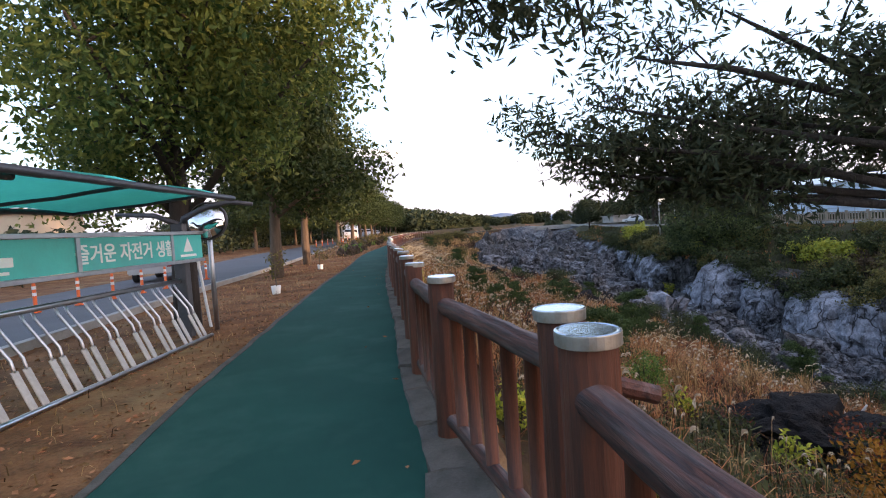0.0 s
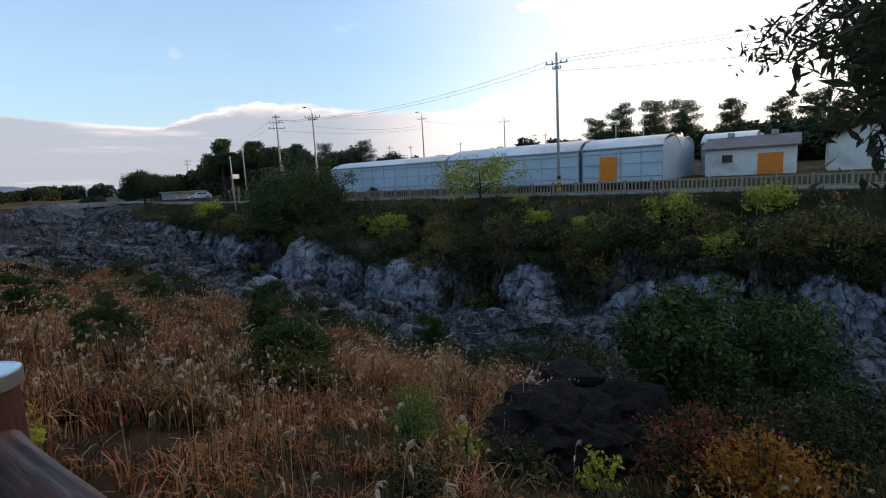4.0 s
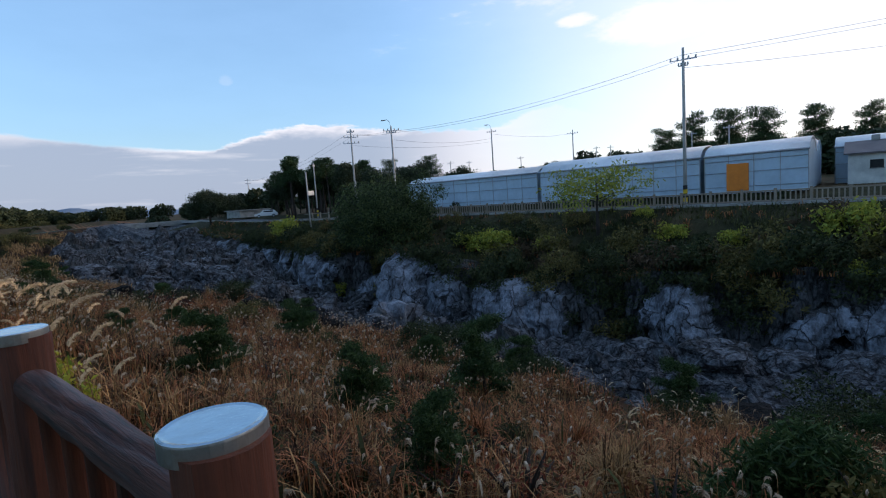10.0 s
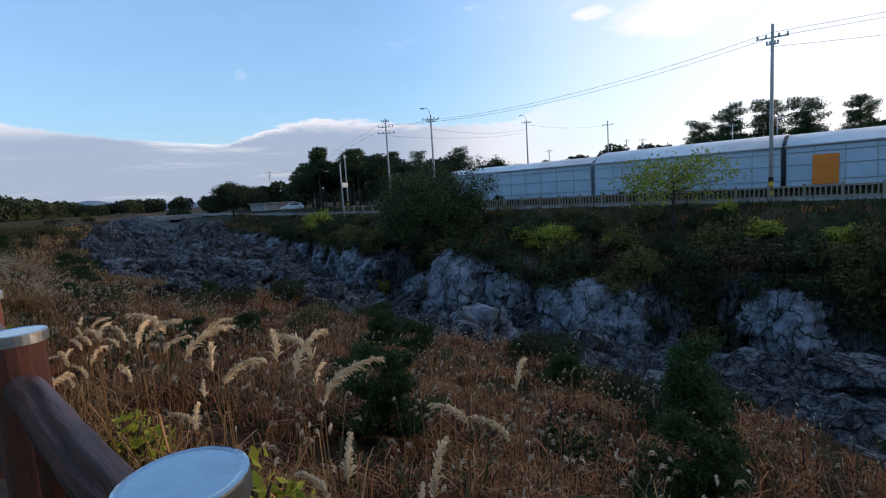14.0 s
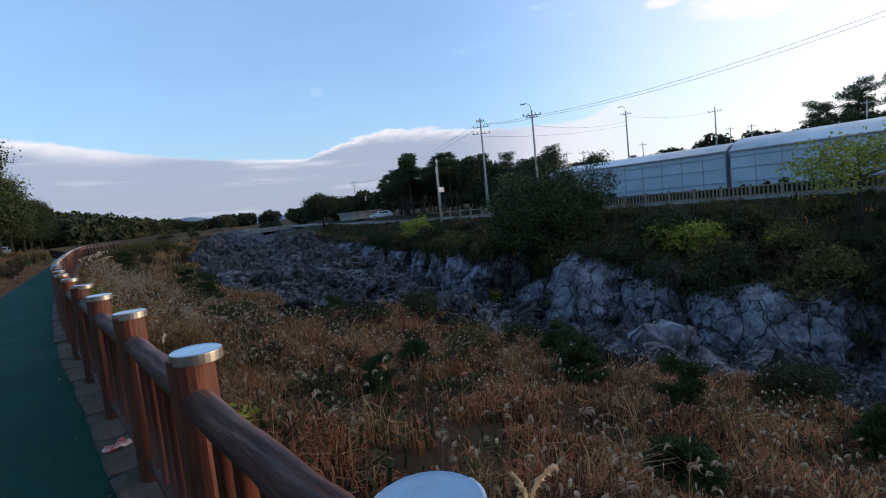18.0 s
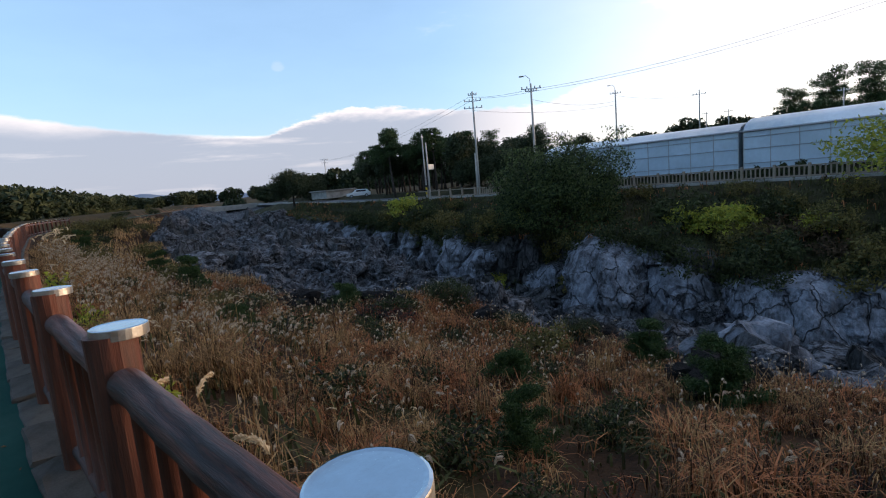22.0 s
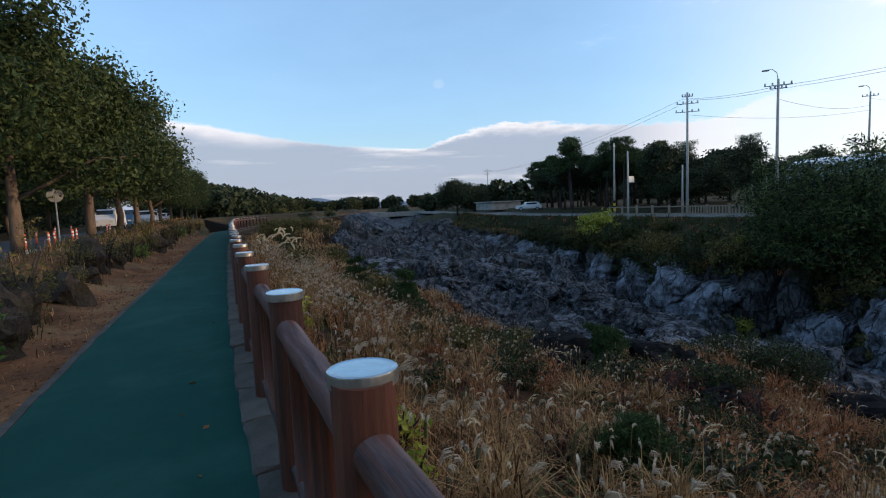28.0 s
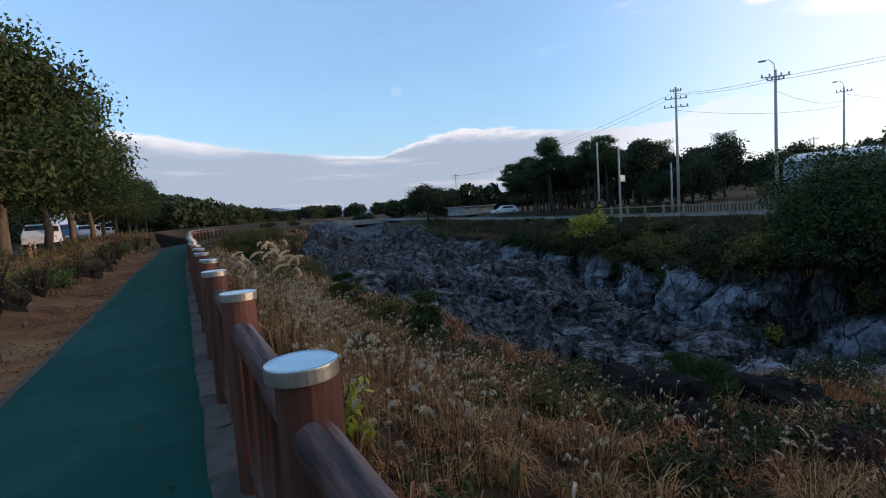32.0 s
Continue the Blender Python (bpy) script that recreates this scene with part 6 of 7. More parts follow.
def arm_bar(L, z, turn):
    v, f = tube([(-L / 2, 0, z), (L / 2, 0, z)], [0.045, 0.045], 6)
    return v, f


def utility_pole(x, y, top, z0=None, arms=((0.35, 1.8),), lamp=False, band=False, turn=0.0, rad=0.15, sign=False, label="grey concrete utility pole with cross-arms"):
    z0 = ground_z(x, y) if z0 is None else z0
    g = empty("utility_pole", Matrix.Translation((x, y, z0)) @ Matrix.Rotation(turn, 4, "Z"), label, "utility pole", "utility poles on the far bank")
    H = top - z0
    v, f = tube([(0, 0, -0.3), (0, 0, H * 0.5), (0, 0, H)], [rad, rad * 0.82, rad * 0.62], 10)
    put("pole", mesh_data("pole", v, f, M_POLE, smooth=True), g)
    for dz, L in arms:
        a = put("cross_arm", mesh_data("cross_arm", *arm_bar(L, H - dz, 0), M_STEEL), g)
        for k in (-0.46, -0.2, 0.2, 0.46):
            vs, fs, _ = lathe([(0.05, 0), (0.085, 0.06), (0.05, 0.1), (0.08, 0.16), (0.03, 0.22)], 8, None)
            me = mesh_data("insulator", [(p[0] + k * L, p[1], p[2] + H - dz + 0.04) for p in vs], fs, M_WHITEWALL)
            put("insulator", me, a)
    if lamp:
        v, f = tube([(0, 0, H - 0.2), (0.1, 0, H + 0.5), (0.45, 0, H + 0.85), (0.8, 0, H + 0.8)], [0.04, 0.035, 0.03, 0.03], 6)
        put("lamp_bracket", mesh_data("lamp_bracket", v, f, M_STEEL), g)
        part("lamp_head", boxed(0.65, 1.15, -0.1, 0.1, H + 0.72, H + 0.84, bevel=0.03), M_CONC, g)
    if band:
        for i in range(4):
            vs, fs, _ = lathe([(rad * 1.06, 0.35 + i * 0.32), (rad * 1.06, 0.67 + i * 0.32)], 10, None)
            put("warning_band", mesh_data("warning_band", vs, fs, M_YEL if i % 2 == 0 else M_BLK), g)
    if sign:
        part("sign_board", boxed(0.15, 1.35, -0.03, 0.03, H - 3.0, H - 2.4, bevel=0.01), M_WHITEWALL, g, "small white sign board")
    return Vector((x, y, top))


pA = utility_pole(42.0, 22.1, 11.6, -0.5, ((0.9, 1.9), (1.35, 0.7)), False, True, 1.75)
pB = utility_pole(43.9, 56.1, 10.6, None, ((0.5, 2.0), (0.75, 1.2)), True, False, 2.25)
pC = utility_pole(45.3, 65.4, 11.6, None, ((1.1, 2.0), (1.9, 2.2), (0.4, 1.0)), False, False, 2.35)
utility_pole(38.4, 66.8, 5.9, -1.3, (), False, False, 0.3, 0.12, True, "bare grey concrete post with a small sign board")
utility_pole(46.4, 76.0, 8.0, None, ((0.5, 0.8),), False, True, 0.6, 0.13)
pF = utility_pole(76.5, 150.0, 10.8, None, ((0.5, 2.0), (1.4, 1.6)), False, False, 2.6)
pG = utility_pole(75.3, 62.4, 13.0, None, ((0.5, 1.6),), True, False, 2.1)
pH = utility_pole(99.7, 58.3, 13.8, None, ((0.8, 2.2),), False, False, 1.9)
pI = utility_pole(46.0, -9.9, 10.4, None, ((0.6, 2.0), (1.2, 1.4)), False, False, 1.4)
utility_pole(47.0, 67.2, 4.6, None, (), False, False, 0.3, 0.12, False, "short bare grey concrete post")
for x, y, t in [(120, 40, 12), (130, 62, 12), (140, 70, 13), (118, 82, 11), (104, 30, 11), (112, 95, 11), (95, 88, 10), (90, 104, 10)]:
    utility_pole(x, y, t, None, ((0.5, 1.8),), False, False, 1.9)


def cable(a, b, sag, off, name="power_cable"):
    pts = []
    for i in range(13):
        t = i / 12
        p = a.lerp(b, t) + Vector(off)
        p.z -= sag * 4 * t * (1 - t)
        pts.append(p)
    v, f = tube(pts, [0.014] * 13, 4, cap=False)
    put(name, mesh_data(name, v, f, M_WIRE), label="thin black overhead power cable between poles", category="cable", group="overhead cables")


for o in (-0.7, 0.7):
    d = Vector((o, 0, -0.7))
    cable(pA, pB, 0.9, d)
    cable(pA, Vector((41, -48, 11.2)), 0.8, d)
    cable(pB, pC, 0.2, d)
    cable(pC, pF, 1.5, d)
cable(pA, pI, 0.5, (0, 0, -1.5))
cable(pB, pG, 0.6, (0, 0, -1.6))
cable(pG, pH, 0.6, (0, 0, -0.8))
cable(pC, pG, 0.6, (0, 0, -2.2))

# the bridge and low roofs far up the river
br = empty("bridge", Matrix.Translation((57, 186, -1.2)) @ Matrix.Rotation(radians(-18), 4, "Z"), "low pale concrete bridge over the river far ahead", "bridge")
part("deck", boxed(-22, 22, -3, 3, -0.5, 0.2, bevel=0.05), M_CONC, br)
for s in (-1, 1):
    part("parapet", boxed(-22, 22, s * 3 - 0.12, s * 3 + 0.12, 0.2, 1.0, bevel=0.03), M_CONC, br)
for x in (-14, 0, 14):
    part("pier", boxed(x - 0.6, x + 0.6, -2.4, 2.4, -7, -0.5, bevel=0.1), M_CONC, br)
sh = empty("low_shed", Matrix.Translation((58, 118, 0.3)), "long low pale shed roof beside the far road", "shed")
part("wall", boxed(-3.5, 3.5, -3, 3, -0.3, 1.2), M_CONC, sh)
part("roof", boxed(-3.9, 3.9, -3.4, 3.4, 1.2, 1.4, bevel=0.04), M_CONC, sh)


# ---- things along the verge and the road ----
M_TEAL = mat("teal_sign_panel", (0.03, 0.50, 0.45), (0.02, 0.40, 0.36), rough=0.45, scale=1.5, fine=20, contrast=0.35, stain_or_shade=(0.06, 0.30, 0.28), stain_or_shade_scale=1.2)
M_CANOPY = mat("green_canopy_sheet", (0.08, 0.78, 0.68), (0.05, 0.6, 0.53), rough=0.4, scale=1.5, fine=20, contrast=0.4, translucent=0.75)
M_DKSTEEL = mat("dark_painted_steel", (0.10, 0.10, 0.11), (0.06, 0.06, 0.065), rough=0.5, metal=0.5, scale=3, fine=20)
M_LETTER = mat("white_lettering", (0.8, 0.82, 0.8), (0.65, 0.68, 0.66), rough=0.6, bump=0)
M_STAINLESS = mat("dull_stainless_tube", (0.55, 0.55, 0.56), (0.38, 0.38, 0.4), rough=0.3, metal=1.0, scale=4, fine=30)
M_BOLLARD = mat("orange_plastic_bollard", (0.75, 0.13, 0.02), (0.55, 0.085, 0.015), rough=0.5, scale=4, fine=20, contrast=0.3)
M_REFL = mat("white_reflective_band", (0.8, 0.8, 0.78), rough=0.4)
M_CARWHITE = mat("white_car_paint", (0.72, 0.73, 0.74), (0.62, 0.63, 0.64), rough=0.25, scale=1, fine=6, bump=0, contrast=0.2, spec=0.6)
M_CARSILVER = mat("silver_car_paint", (0.45, 0.46, 0.48), (0.38, 0.39, 0.41), rough=0.3, metal=0.6, scale=1, fine=6, bump=0, contrast=0.2)
M_CARBLUE = mat("blue_truck_paint", (0.03, 0.10, 0.22), (0.025, 0.08, 0.18), rough=0.3, scale=1, fine=6, bump=0, contrast=0.2)
M_POT = mat("white_plastic_pot", (0.75, 0.74, 0.7), (0.6, 0.59, 0.55), rough=0.6)
M_HEADLAMP = mat("pale_headlamp", (0.7, 0.7, 0.7), rough=0.1, bump=0)
M_TAIL = mat("red_tail_lamp", (0.4, 0.01, 0.01), rough=0.2, bump=0)
M_CHANNEL = mat("dull_steel_channel", (0.46, 0.41, 0.36), (0.28, 0.24, 0.2), rough=0.45, metal=0.5, scale=3, fine=24, contrast=0.5)


RACK_M = Matrix.Translation((-3.02, 8.12, 0)) @ Matrix.Rotation(radians(-8.0), 4, "Z")


def rack():
    g = empty("bicycle_rack", RACK_M, "steel bicycle rack with bent hoops beside the footpath", "bicycle rack")
    y0, y1 = -8.2, 0.0
    v, f = tube([(0.02, y0, 0.03), (0.02, y1, 0.03)], [0.03, 0.03], 8)
    put("base_rail", mesh_data("base_rail", v, f, M_STAINLESS, smooth=True), g)
    v, f = tube([(-0.42, y0, 0.9), (-0.42, y1, 0.9)], [0.035, 0.035], 8)
    put("top_rail", mesh_data("top_rail", v, f, M_STAINLESS, smooth=True), g)
    y = y1 - 0.3
    while y > y0 + 0.1:
        for o in (0, 0.13):
            v, f = tube([(-0.42, y + o, 0.88), (-0.39, y + o, 0.80), (-0.17, y + o, 0.50), (-0.15, y + o, 0.42), (-0.15, y + o, 0.36)], [0.015] * 5, 6)
            put("hoop", mesh_data("hoop", v, f, M_STAINLESS, smooth=True), g)
            part("wheel_channel", boxed(-0.008, 0.008, -0.04, 0.04, 0, 0.42, bevel=0.004, m=Matrix.Translation((0.02, y + o, 0.02)) @ Matrix.Rotation(radians(-24), 4, "Y")), M_CHANNEL, g)
        y -= 0.42


def letter(me_name, text, size, mw, parent, bold=0.0):
    cu = bpy.data.curves.new(me_name, "FONT")
    cu.body, cu.size, cu.extrude, cu.align_x, cu.offset = text, size, 0.003, "CENTER", bold
    tmp = new(me_name, cu)
    dg = bpy.context.evaluated_depsgraph_get()
    me = bpy.data.meshes.new_from_object(tmp.evaluated_get(dg))
    bpy.data.objects.remove(tmp)
    me.materials.clear()
    me.materials.append(M_LETTER)
    return put(me_name, me, parent, mw)


def shelter():
    g = empty("bicycle_shelter", RACK_M @ Matrix.Translation((-0.36, 0, 0)), "bicycle shelter with a curved green canopy and a teal sign panel", "bicycle shelter")
    for y in (-8.1, -4.1, 0.06):
        part("shelter_post", boxed(-0.12, 0.06, y - 0.07, y + 0.07, -0.2, 1.78, bevel=0.01), M_DKSTEEL, g)
        v, f = tube([(0, y, 1.7), (0.06, y, 1.85), (0.4, y, 2.0), (0.8, y, 2.06), (1.15, y, 2.0)], [0.05, 0.05, 0.045, 0.04, 0.03], 8)
        put("canopy_arm", mesh_data("canopy_arm", v, f, M_DKSTEEL, smooth=True), g)
        v, f = tube([(0, y, 1.75), (-0.4, y, 1.93), (-1.0, y, 1.98)], [0.045, 0.04, 0.03], 8)
        put("canopy_arm", mesh_data("canopy_arm", v, f, M_DKSTEEL, smooth=True), g)
    prof = [(-1.05, 2.0), (-0.5, 2.04), (0.0, 2.06), (0.4, 2.10), (0.8, 2.13), (1.2, 2.05)]
    cuts = [-9.4, -7.5, -5.6, -3.9, -2.3, -0.75]
    for a, b in zip(cuts, cuts[1:]):
        vs, fs = [], []
        for x, z in prof:
            for yy in (a + 0.03, (a + b) / 2, b - 0.03):
                sag = 0.05 if yy == (a + b) / 2 else 0.0
                vs += [(x, yy, z + sag), (x, yy, z + sag - 0.012)]
        for i in range(len(prof) - 1):
            for k in (0, 2):
                o = i * 6 + k
                fs += [(o, o + 6, o + 8, o + 2), (o + 1, o + 3, o + 9, o + 7)]
        put("canopy_sheet", mesh_data("canopy_sheet", vs, fs, M_CANOPY, smooth=True), g)
        v, f = tube([(x, b, z - 0.02) for x, z in prof], [0.03] * 6, 6)
        put("canopy_rib", mesh_data("canopy_rib", v, f, M_DKSTEEL, smooth=True), g)
    for x, z in ((1.21, 2.04), (-1.06, 1.99)):
        v, f = tube([(x, -9.4, z), (x, -0.72, z)], [0.035, 0.035], 8)
        put("canopy_edge", mesh_data("canopy_edge", v, f, M_DKSTEEL, smooth=True), g)
    part("sign_frame", boxed(0.07, 0.16, -7.7, 0.42, 1.17, 1.22, bevel=0.005), M_STEEL, g)
    part("sign_frame", boxed(0.07, 0.16, -7.7, 0.42, 1.60, 1.65, bevel=0.005), M_STEEL, g)
    for a, b in ((-7.65, -5.0), (-4.94, -2.28), (-2.22, -0.48), (-0.42, 0.4)):
        part("sign_panel", boxed(0.09, 0.13, a, b, 1.225, 1.595), M_TEAL, g, "teal sign panel with white lettering")
    for y in (-4.97, -2.25, -0.45):
        part("sign_divider", boxed(0.075, 0.15, y - 0.03, y + 0.03, 1.222, 1.598), M_STEEL, g)
    face = Matrix(((0, 0, 1, 0.134), (1, 0, 0, 0), (0, 1, 0, 0), (0, 0, 0, 1)))
    letter("sign_lettering", "\uc990\uac70\uc6b4 \uc790\uc804\uac70 \uc0dd\ud65c", 0.24, face @ Matrix.Translation((-1.35, 1.32, 0)), g, 0.004)
    for k, (w, h) in enumerate(((0.9, 0.03), (1.0, 0.07))):
        part("sign_lettering", boxed(0.131, 0.137, -3.55 - w / 2, -3.55 + w / 2, 1.27 + 0.09 * k - 0.02 * k, 1.27 + 0.09 * k + h), M_LETTER, g)
    for cy, sz in ((-3.55, 0.11), (-0.02, 0.13)):
        vs = [(0.136, cy - sz, 1.42 if sz < 0.12 else 1.34), (0.136, cy + sz, 1.42 if sz < 0.12 else 1.34), (0.136, cy, 1.56)]
        vs += [(0.13, b, c) for _, b, c in vs]
        put("sign_emblem", mesh_data("sign_emblem", vs, [(0, 1, 2), (5, 4, 3), (0, 3, 4, 1), (1, 4, 5, 2), (2, 5, 3, 0)], M_LETTER), g)
    part("sign_lettering", boxed(0.131, 0.137, -0.24, 0.2, 1.265, 1.3), M_LETTER, g)
    return g


rack()
shelter()


def orange_bollard(seed):
    g = empty("traffic_bollard", None, "orange plastic traffic bollard with white bands at the road edge", "bollard", "orange bollards along the road")
    v, f, _ = lathe([(0.11, 0), (0.11, 0.03), (0.045, 0.05), (0.04, 0.7), (0.03, 0.75)], 12, None)
    put("body", mesh_data("body", v, f, M_BOLLARD, smooth=True), g)
    for z in (0.42, 0.58):
        v, f, _ = lathe([(0.045, z), (0.0445, z + 0.08)], 12, None)
        put("reflective_band", mesh_data("reflective_band", v, f, M_REFL), g)
    return g


boll = orange_bollard(1)
boll.matrix_basis = Matrix.Translation((-8.93, 13.4, lroad_z(9) + 0.005))
for x, y in [(-8.56, 14.5), (-8.2, 15.5), (-8.0, 16.8), (-7.75, 17.9), (-7.6, 19.4), (-9.2, 12.2), (-7.5, 21.0)] + [(lroad_r(y) - 0.9 - 0.25 * (k % 2), y) for k, y in enumerate((54, 55.6, 57.2, 58.8, 60.4, 62, 63.6, 65.2, 67, 69))] + [(lroad_r(y) - 3.6, y) for y in (56, 59, 62, 65, 68, 71)]:
    copy_thing(boll, Matrix.Translation((x, y, lroad_z(y) + 0.005)))


def car(name, x, y, turn, L, W, H, paint, hood, label, van=False, z=None):
    g = empty(name, Matrix.Translation((x, y, (lroad_z(y) if z is None else z))) @ Matrix.Rotation(turn, 4, "Z"), label, "car" if not van else "van", "parked vehicles")
    bm = bmesh.new()
    prof = [(-L / 2, 0.35), (-L / 2, H * 0.58), (-L / 2 + 0.15, H * 0.62), (-L * (0.36 if not van else 0.47), H * 0.96), (-L * 0.30, H), (L * 0.12 if not van else L * 0.30, H), (L * (0.26 if not van else 0.42), H * 0.62), (L / 2 - 0.1, H * 0.56), (L / 2, H * 0.48), (L / 2, 0.35)]
    if not hood:
        prof = [(-L / 2, 0.35), (-L / 2, H * 0.94), (-L / 2 + 0.1, H), (L * 0.32, H), (L * 0.44, H * 0.6), (L / 2, H * 0.48), (L / 2, 0.35)]
    sides = []
    for s in (-1, 1):
        ring = []
        for a, b in prof:
            inn = 0.0 if b < H * 0.64 else 0.12 * (b - H * 0.64) / (H * 0.36) * 1.4
            ring.append(bm.verts.new((s * (W / 2 - inn), a, b)))
        sides.append(ring)
    n = len(prof)
    for i in range(n):
        bm.faces.new((sides[0][i], sides[0][(i + 1) % n], sides[1][(i + 1) % n], sides[1][i]))
    bm.faces.new(sides[0][::-1])
    bm.faces.new(sides[1])
    bmesh.ops.recalc_face_normals(bm, faces=bm.faces)
    bmesh.ops.bevel(bm, geom=list(bm.edges), offset=0.05, segments=2, affect="EDGES")
    body = part("body", bm, paint, g)
    for s in (-1, 1):
        part("side_window", boxed(s * (W / 2 - 0.05) - 0.012, s * (W / 2 - 0.05) + 0.012, -L * 0.3, L * (0.1 if hood else 0.25), H * 0.66, H * 0.9, bevel=0.01), M_GLASS, g)
        part("headlight", boxed(s * W * 0.36 - 0.17, s * W * 0.36 + 0.17, L / 2 - 0.03, L / 2 + 0.012, H * 0.36, H * 0.44, bevel=0.01), M_HEADLAMP, g)
        part("tail_light", boxed(s * W * 0.42 - 0.09, s * W * 0.42 + 0.09, -L / 2 - 0.012, -L / 2 + 0.03, H * 0.42, H * 0.56, bevel=0.01), M_TAIL, g)
        for a in (-L * 0.31, L * 0.31):
            v, f = tube([(s * (W / 2 - 0.2), a, 0.31), (s * (W / 2 + 0.01), a, 0.31)], [0.31, 0.31], 16)
            t = put("wheel", mesh_data("wheel", v, f, M_BLK), g)
            v, f = tube([(s * (W / 2), a, 0.31), (s * (W / 2 + 0.02), a, 0.31)], [0.19, 0.17], 12)
            put("rim", mesh_data("rim", v, f, M_STEEL), t)
    fz = L * (0.19 if hood else 0.38)
    part("windscreen", boxed(-W * 0.40, W * 0.40, -0.012, 0.012, -H * 0.16, H * 0.15, bevel=0.008, m=Matrix.Translation((0, fz + 0.03 if hood else L * 0.385, H * 0.8)) @ Matrix.Rotation(radians(38 if hood else 22), 4, "X")), M_GLASS, g)
    part("rear_window", boxed(-W * 0.38, W * 0.38, -L / 2 - 0.012 if not hood else -L * 0.44, -L / 2 + 0.012 if not hood else -L * 0.42, H * 0.64, H * 0.88, bevel=0.008), M_GLASS, g)
    return g


car("parked_car", -10.2, 24.0, radians(6), 4.4, 1.75, 1.42, M_CARSILVER, True, "silver saloon car parked across the road")
car("parked_van", -6.4, 91, radians(172), 4.6, 1.75, 1.95, M_CARWHITE, False, "white van parked by the roadside facing the path", True)
car("parked_truck", -5.5, 97, radians(175), 4.8, 1.7, 1.9, M_CARBLUE, False, "dark blue small truck parked by the roadside", True)
car("parked_van", -3.7, 102, radians(174), 4.4, 1.7, 1.8, M_CARWHITE, False, "white van parked farther along the road", True)
car("parked_car", -2.6, 109, radians(174), 4.4, 1.75, 1.5, M_CARSILVER, True, "silver car parked farther along the road")
car("parked_car", -7.8, 110, radians(174), 4.4, 1.75, 1.5, M_CARWHITE, True, "white car parked far along the road")
car("parked_car", 51.5, 99.5, radians(60), 4.3, 1.7, 1.45, M_CARWHITE, True, "white car parked under the pines of the far bank", z=-0.1)

# convex mirror and thin pole near the shelter
mir = empty("traffic_mirror", Matrix.Translation((-3.13, 8.75, 0)), "round convex traffic mirror on a steel post", "traffic mirror")
v, f = tube([(0, 0, -0.2), (0, 0, 2.1)], [0.04, 0.04], 10)
put("post", mesh_data("post", v, f, M_STEEL, smooth=True), mir)
v, f, _ = lathe([(0.30, 0), (0.32, 0.02), (0.32, 0.06), (0.26, 0.10), (0.12, 0.14)], 24, None)
me = mesh_data("mirror_back", v, f, M_DKSTEEL, smooth=True)
me.transform(Matrix.Translation((0, -0.05, 1.82)) @ Matrix.Rotation(radians(80), 4, "X") @ Matrix.Rotation(radians(180), 4, "X"))
put("mirror_back", me, mir)
M_MIRROR = mat("convex_mirror_glass", (0.75, 0.77, 0.78), (0.7, 0.72, 0.73), rough=0.06, metal=1.0, bump=0)
v, f, _ = lathe([(0.285, 0.0), (0.24, 0.03), (0.16, 0.05), (0.05, 0.058)], 24, None)
me = mesh_data("mirror_face", v, f, M_MIRROR, smooth=True)
me.transform(Matrix.Translation((0, -0.07, 1.82)) @ Matrix.Rotation(radians(80), 4, "X"))
put("mirror_face", me, mir)
sg = empty("road_sign", Matrix.Translation((-5.5, 61.6, 0.55)), "round road sign seen from behind on a thin post", "road sign")
v, f = tube([(0, 0, -0.2), (0, 0, 2.3)], [0.035, 0.035], 8)
put("post", mesh_data("post", v, f, M_STEEL), sg)
v, f = tube([(0, -0.02, 2.2), (0, 0.02, 2.2)], [0.33, 0.33], 24)
put("sign_disc", mesh_data("sign_disc", v, f, M_CONC), sg)
wp = empty("slim_post", Matrix.Translation((-3.35, 9.1, 0)) @ Matrix.Rotation(radians(-6), 4, "Y"), "thin pale leaning post on the verge", "post")
v, f = tube([(0, 0, -0.1), (0, 0, 1.3)], [0.025, 0.022], 8)
put("rod", mesh_data("rod", v, f, M_REFL), wp)


# potted saplings
def sapling():
    g = empty("sapling", None, "thin sapling in a white pot on the verge", "sapling", "potted saplings on the verge")
    v, f, _ = lathe([(0.10, 0), (0.13, 0.22), (0.12, 0.22), (0.02, 0.2)], 14, None)
    put("pot", mesh_data("pot", v, f, M_POT, smooth=True), g)
    r = np.random.default_rng(3)
    t1, tips = branching(r, 1.3, 0.45, 0.35, 6, 2, 0.03, 0.8, 0.018)
    v, f = join(*t1)
    put("trunk", mesh_data("trunk", v, f, M_BARK), g)
    v, f = leaf_quads(cloud(r, tips, 5, 0.09), 0.1, 0.45, r)
    put("foliage", mesh_data("foliage", v, f, L_OLIVE), g)
    return g


sap = sapling()
sap.matrix_basis = Matrix.Translation((-3.2, 13.6, 0.0))
for x, y in [(-4.9, 47.5), (-4.3, 50.6), (-3.2, 22.5)]:
    copy_thing(sap, Matrix.Translation((x, y, ground_z(x, y) - 0.01)) @ Matrix.Rotation(y, 4, "Z"))


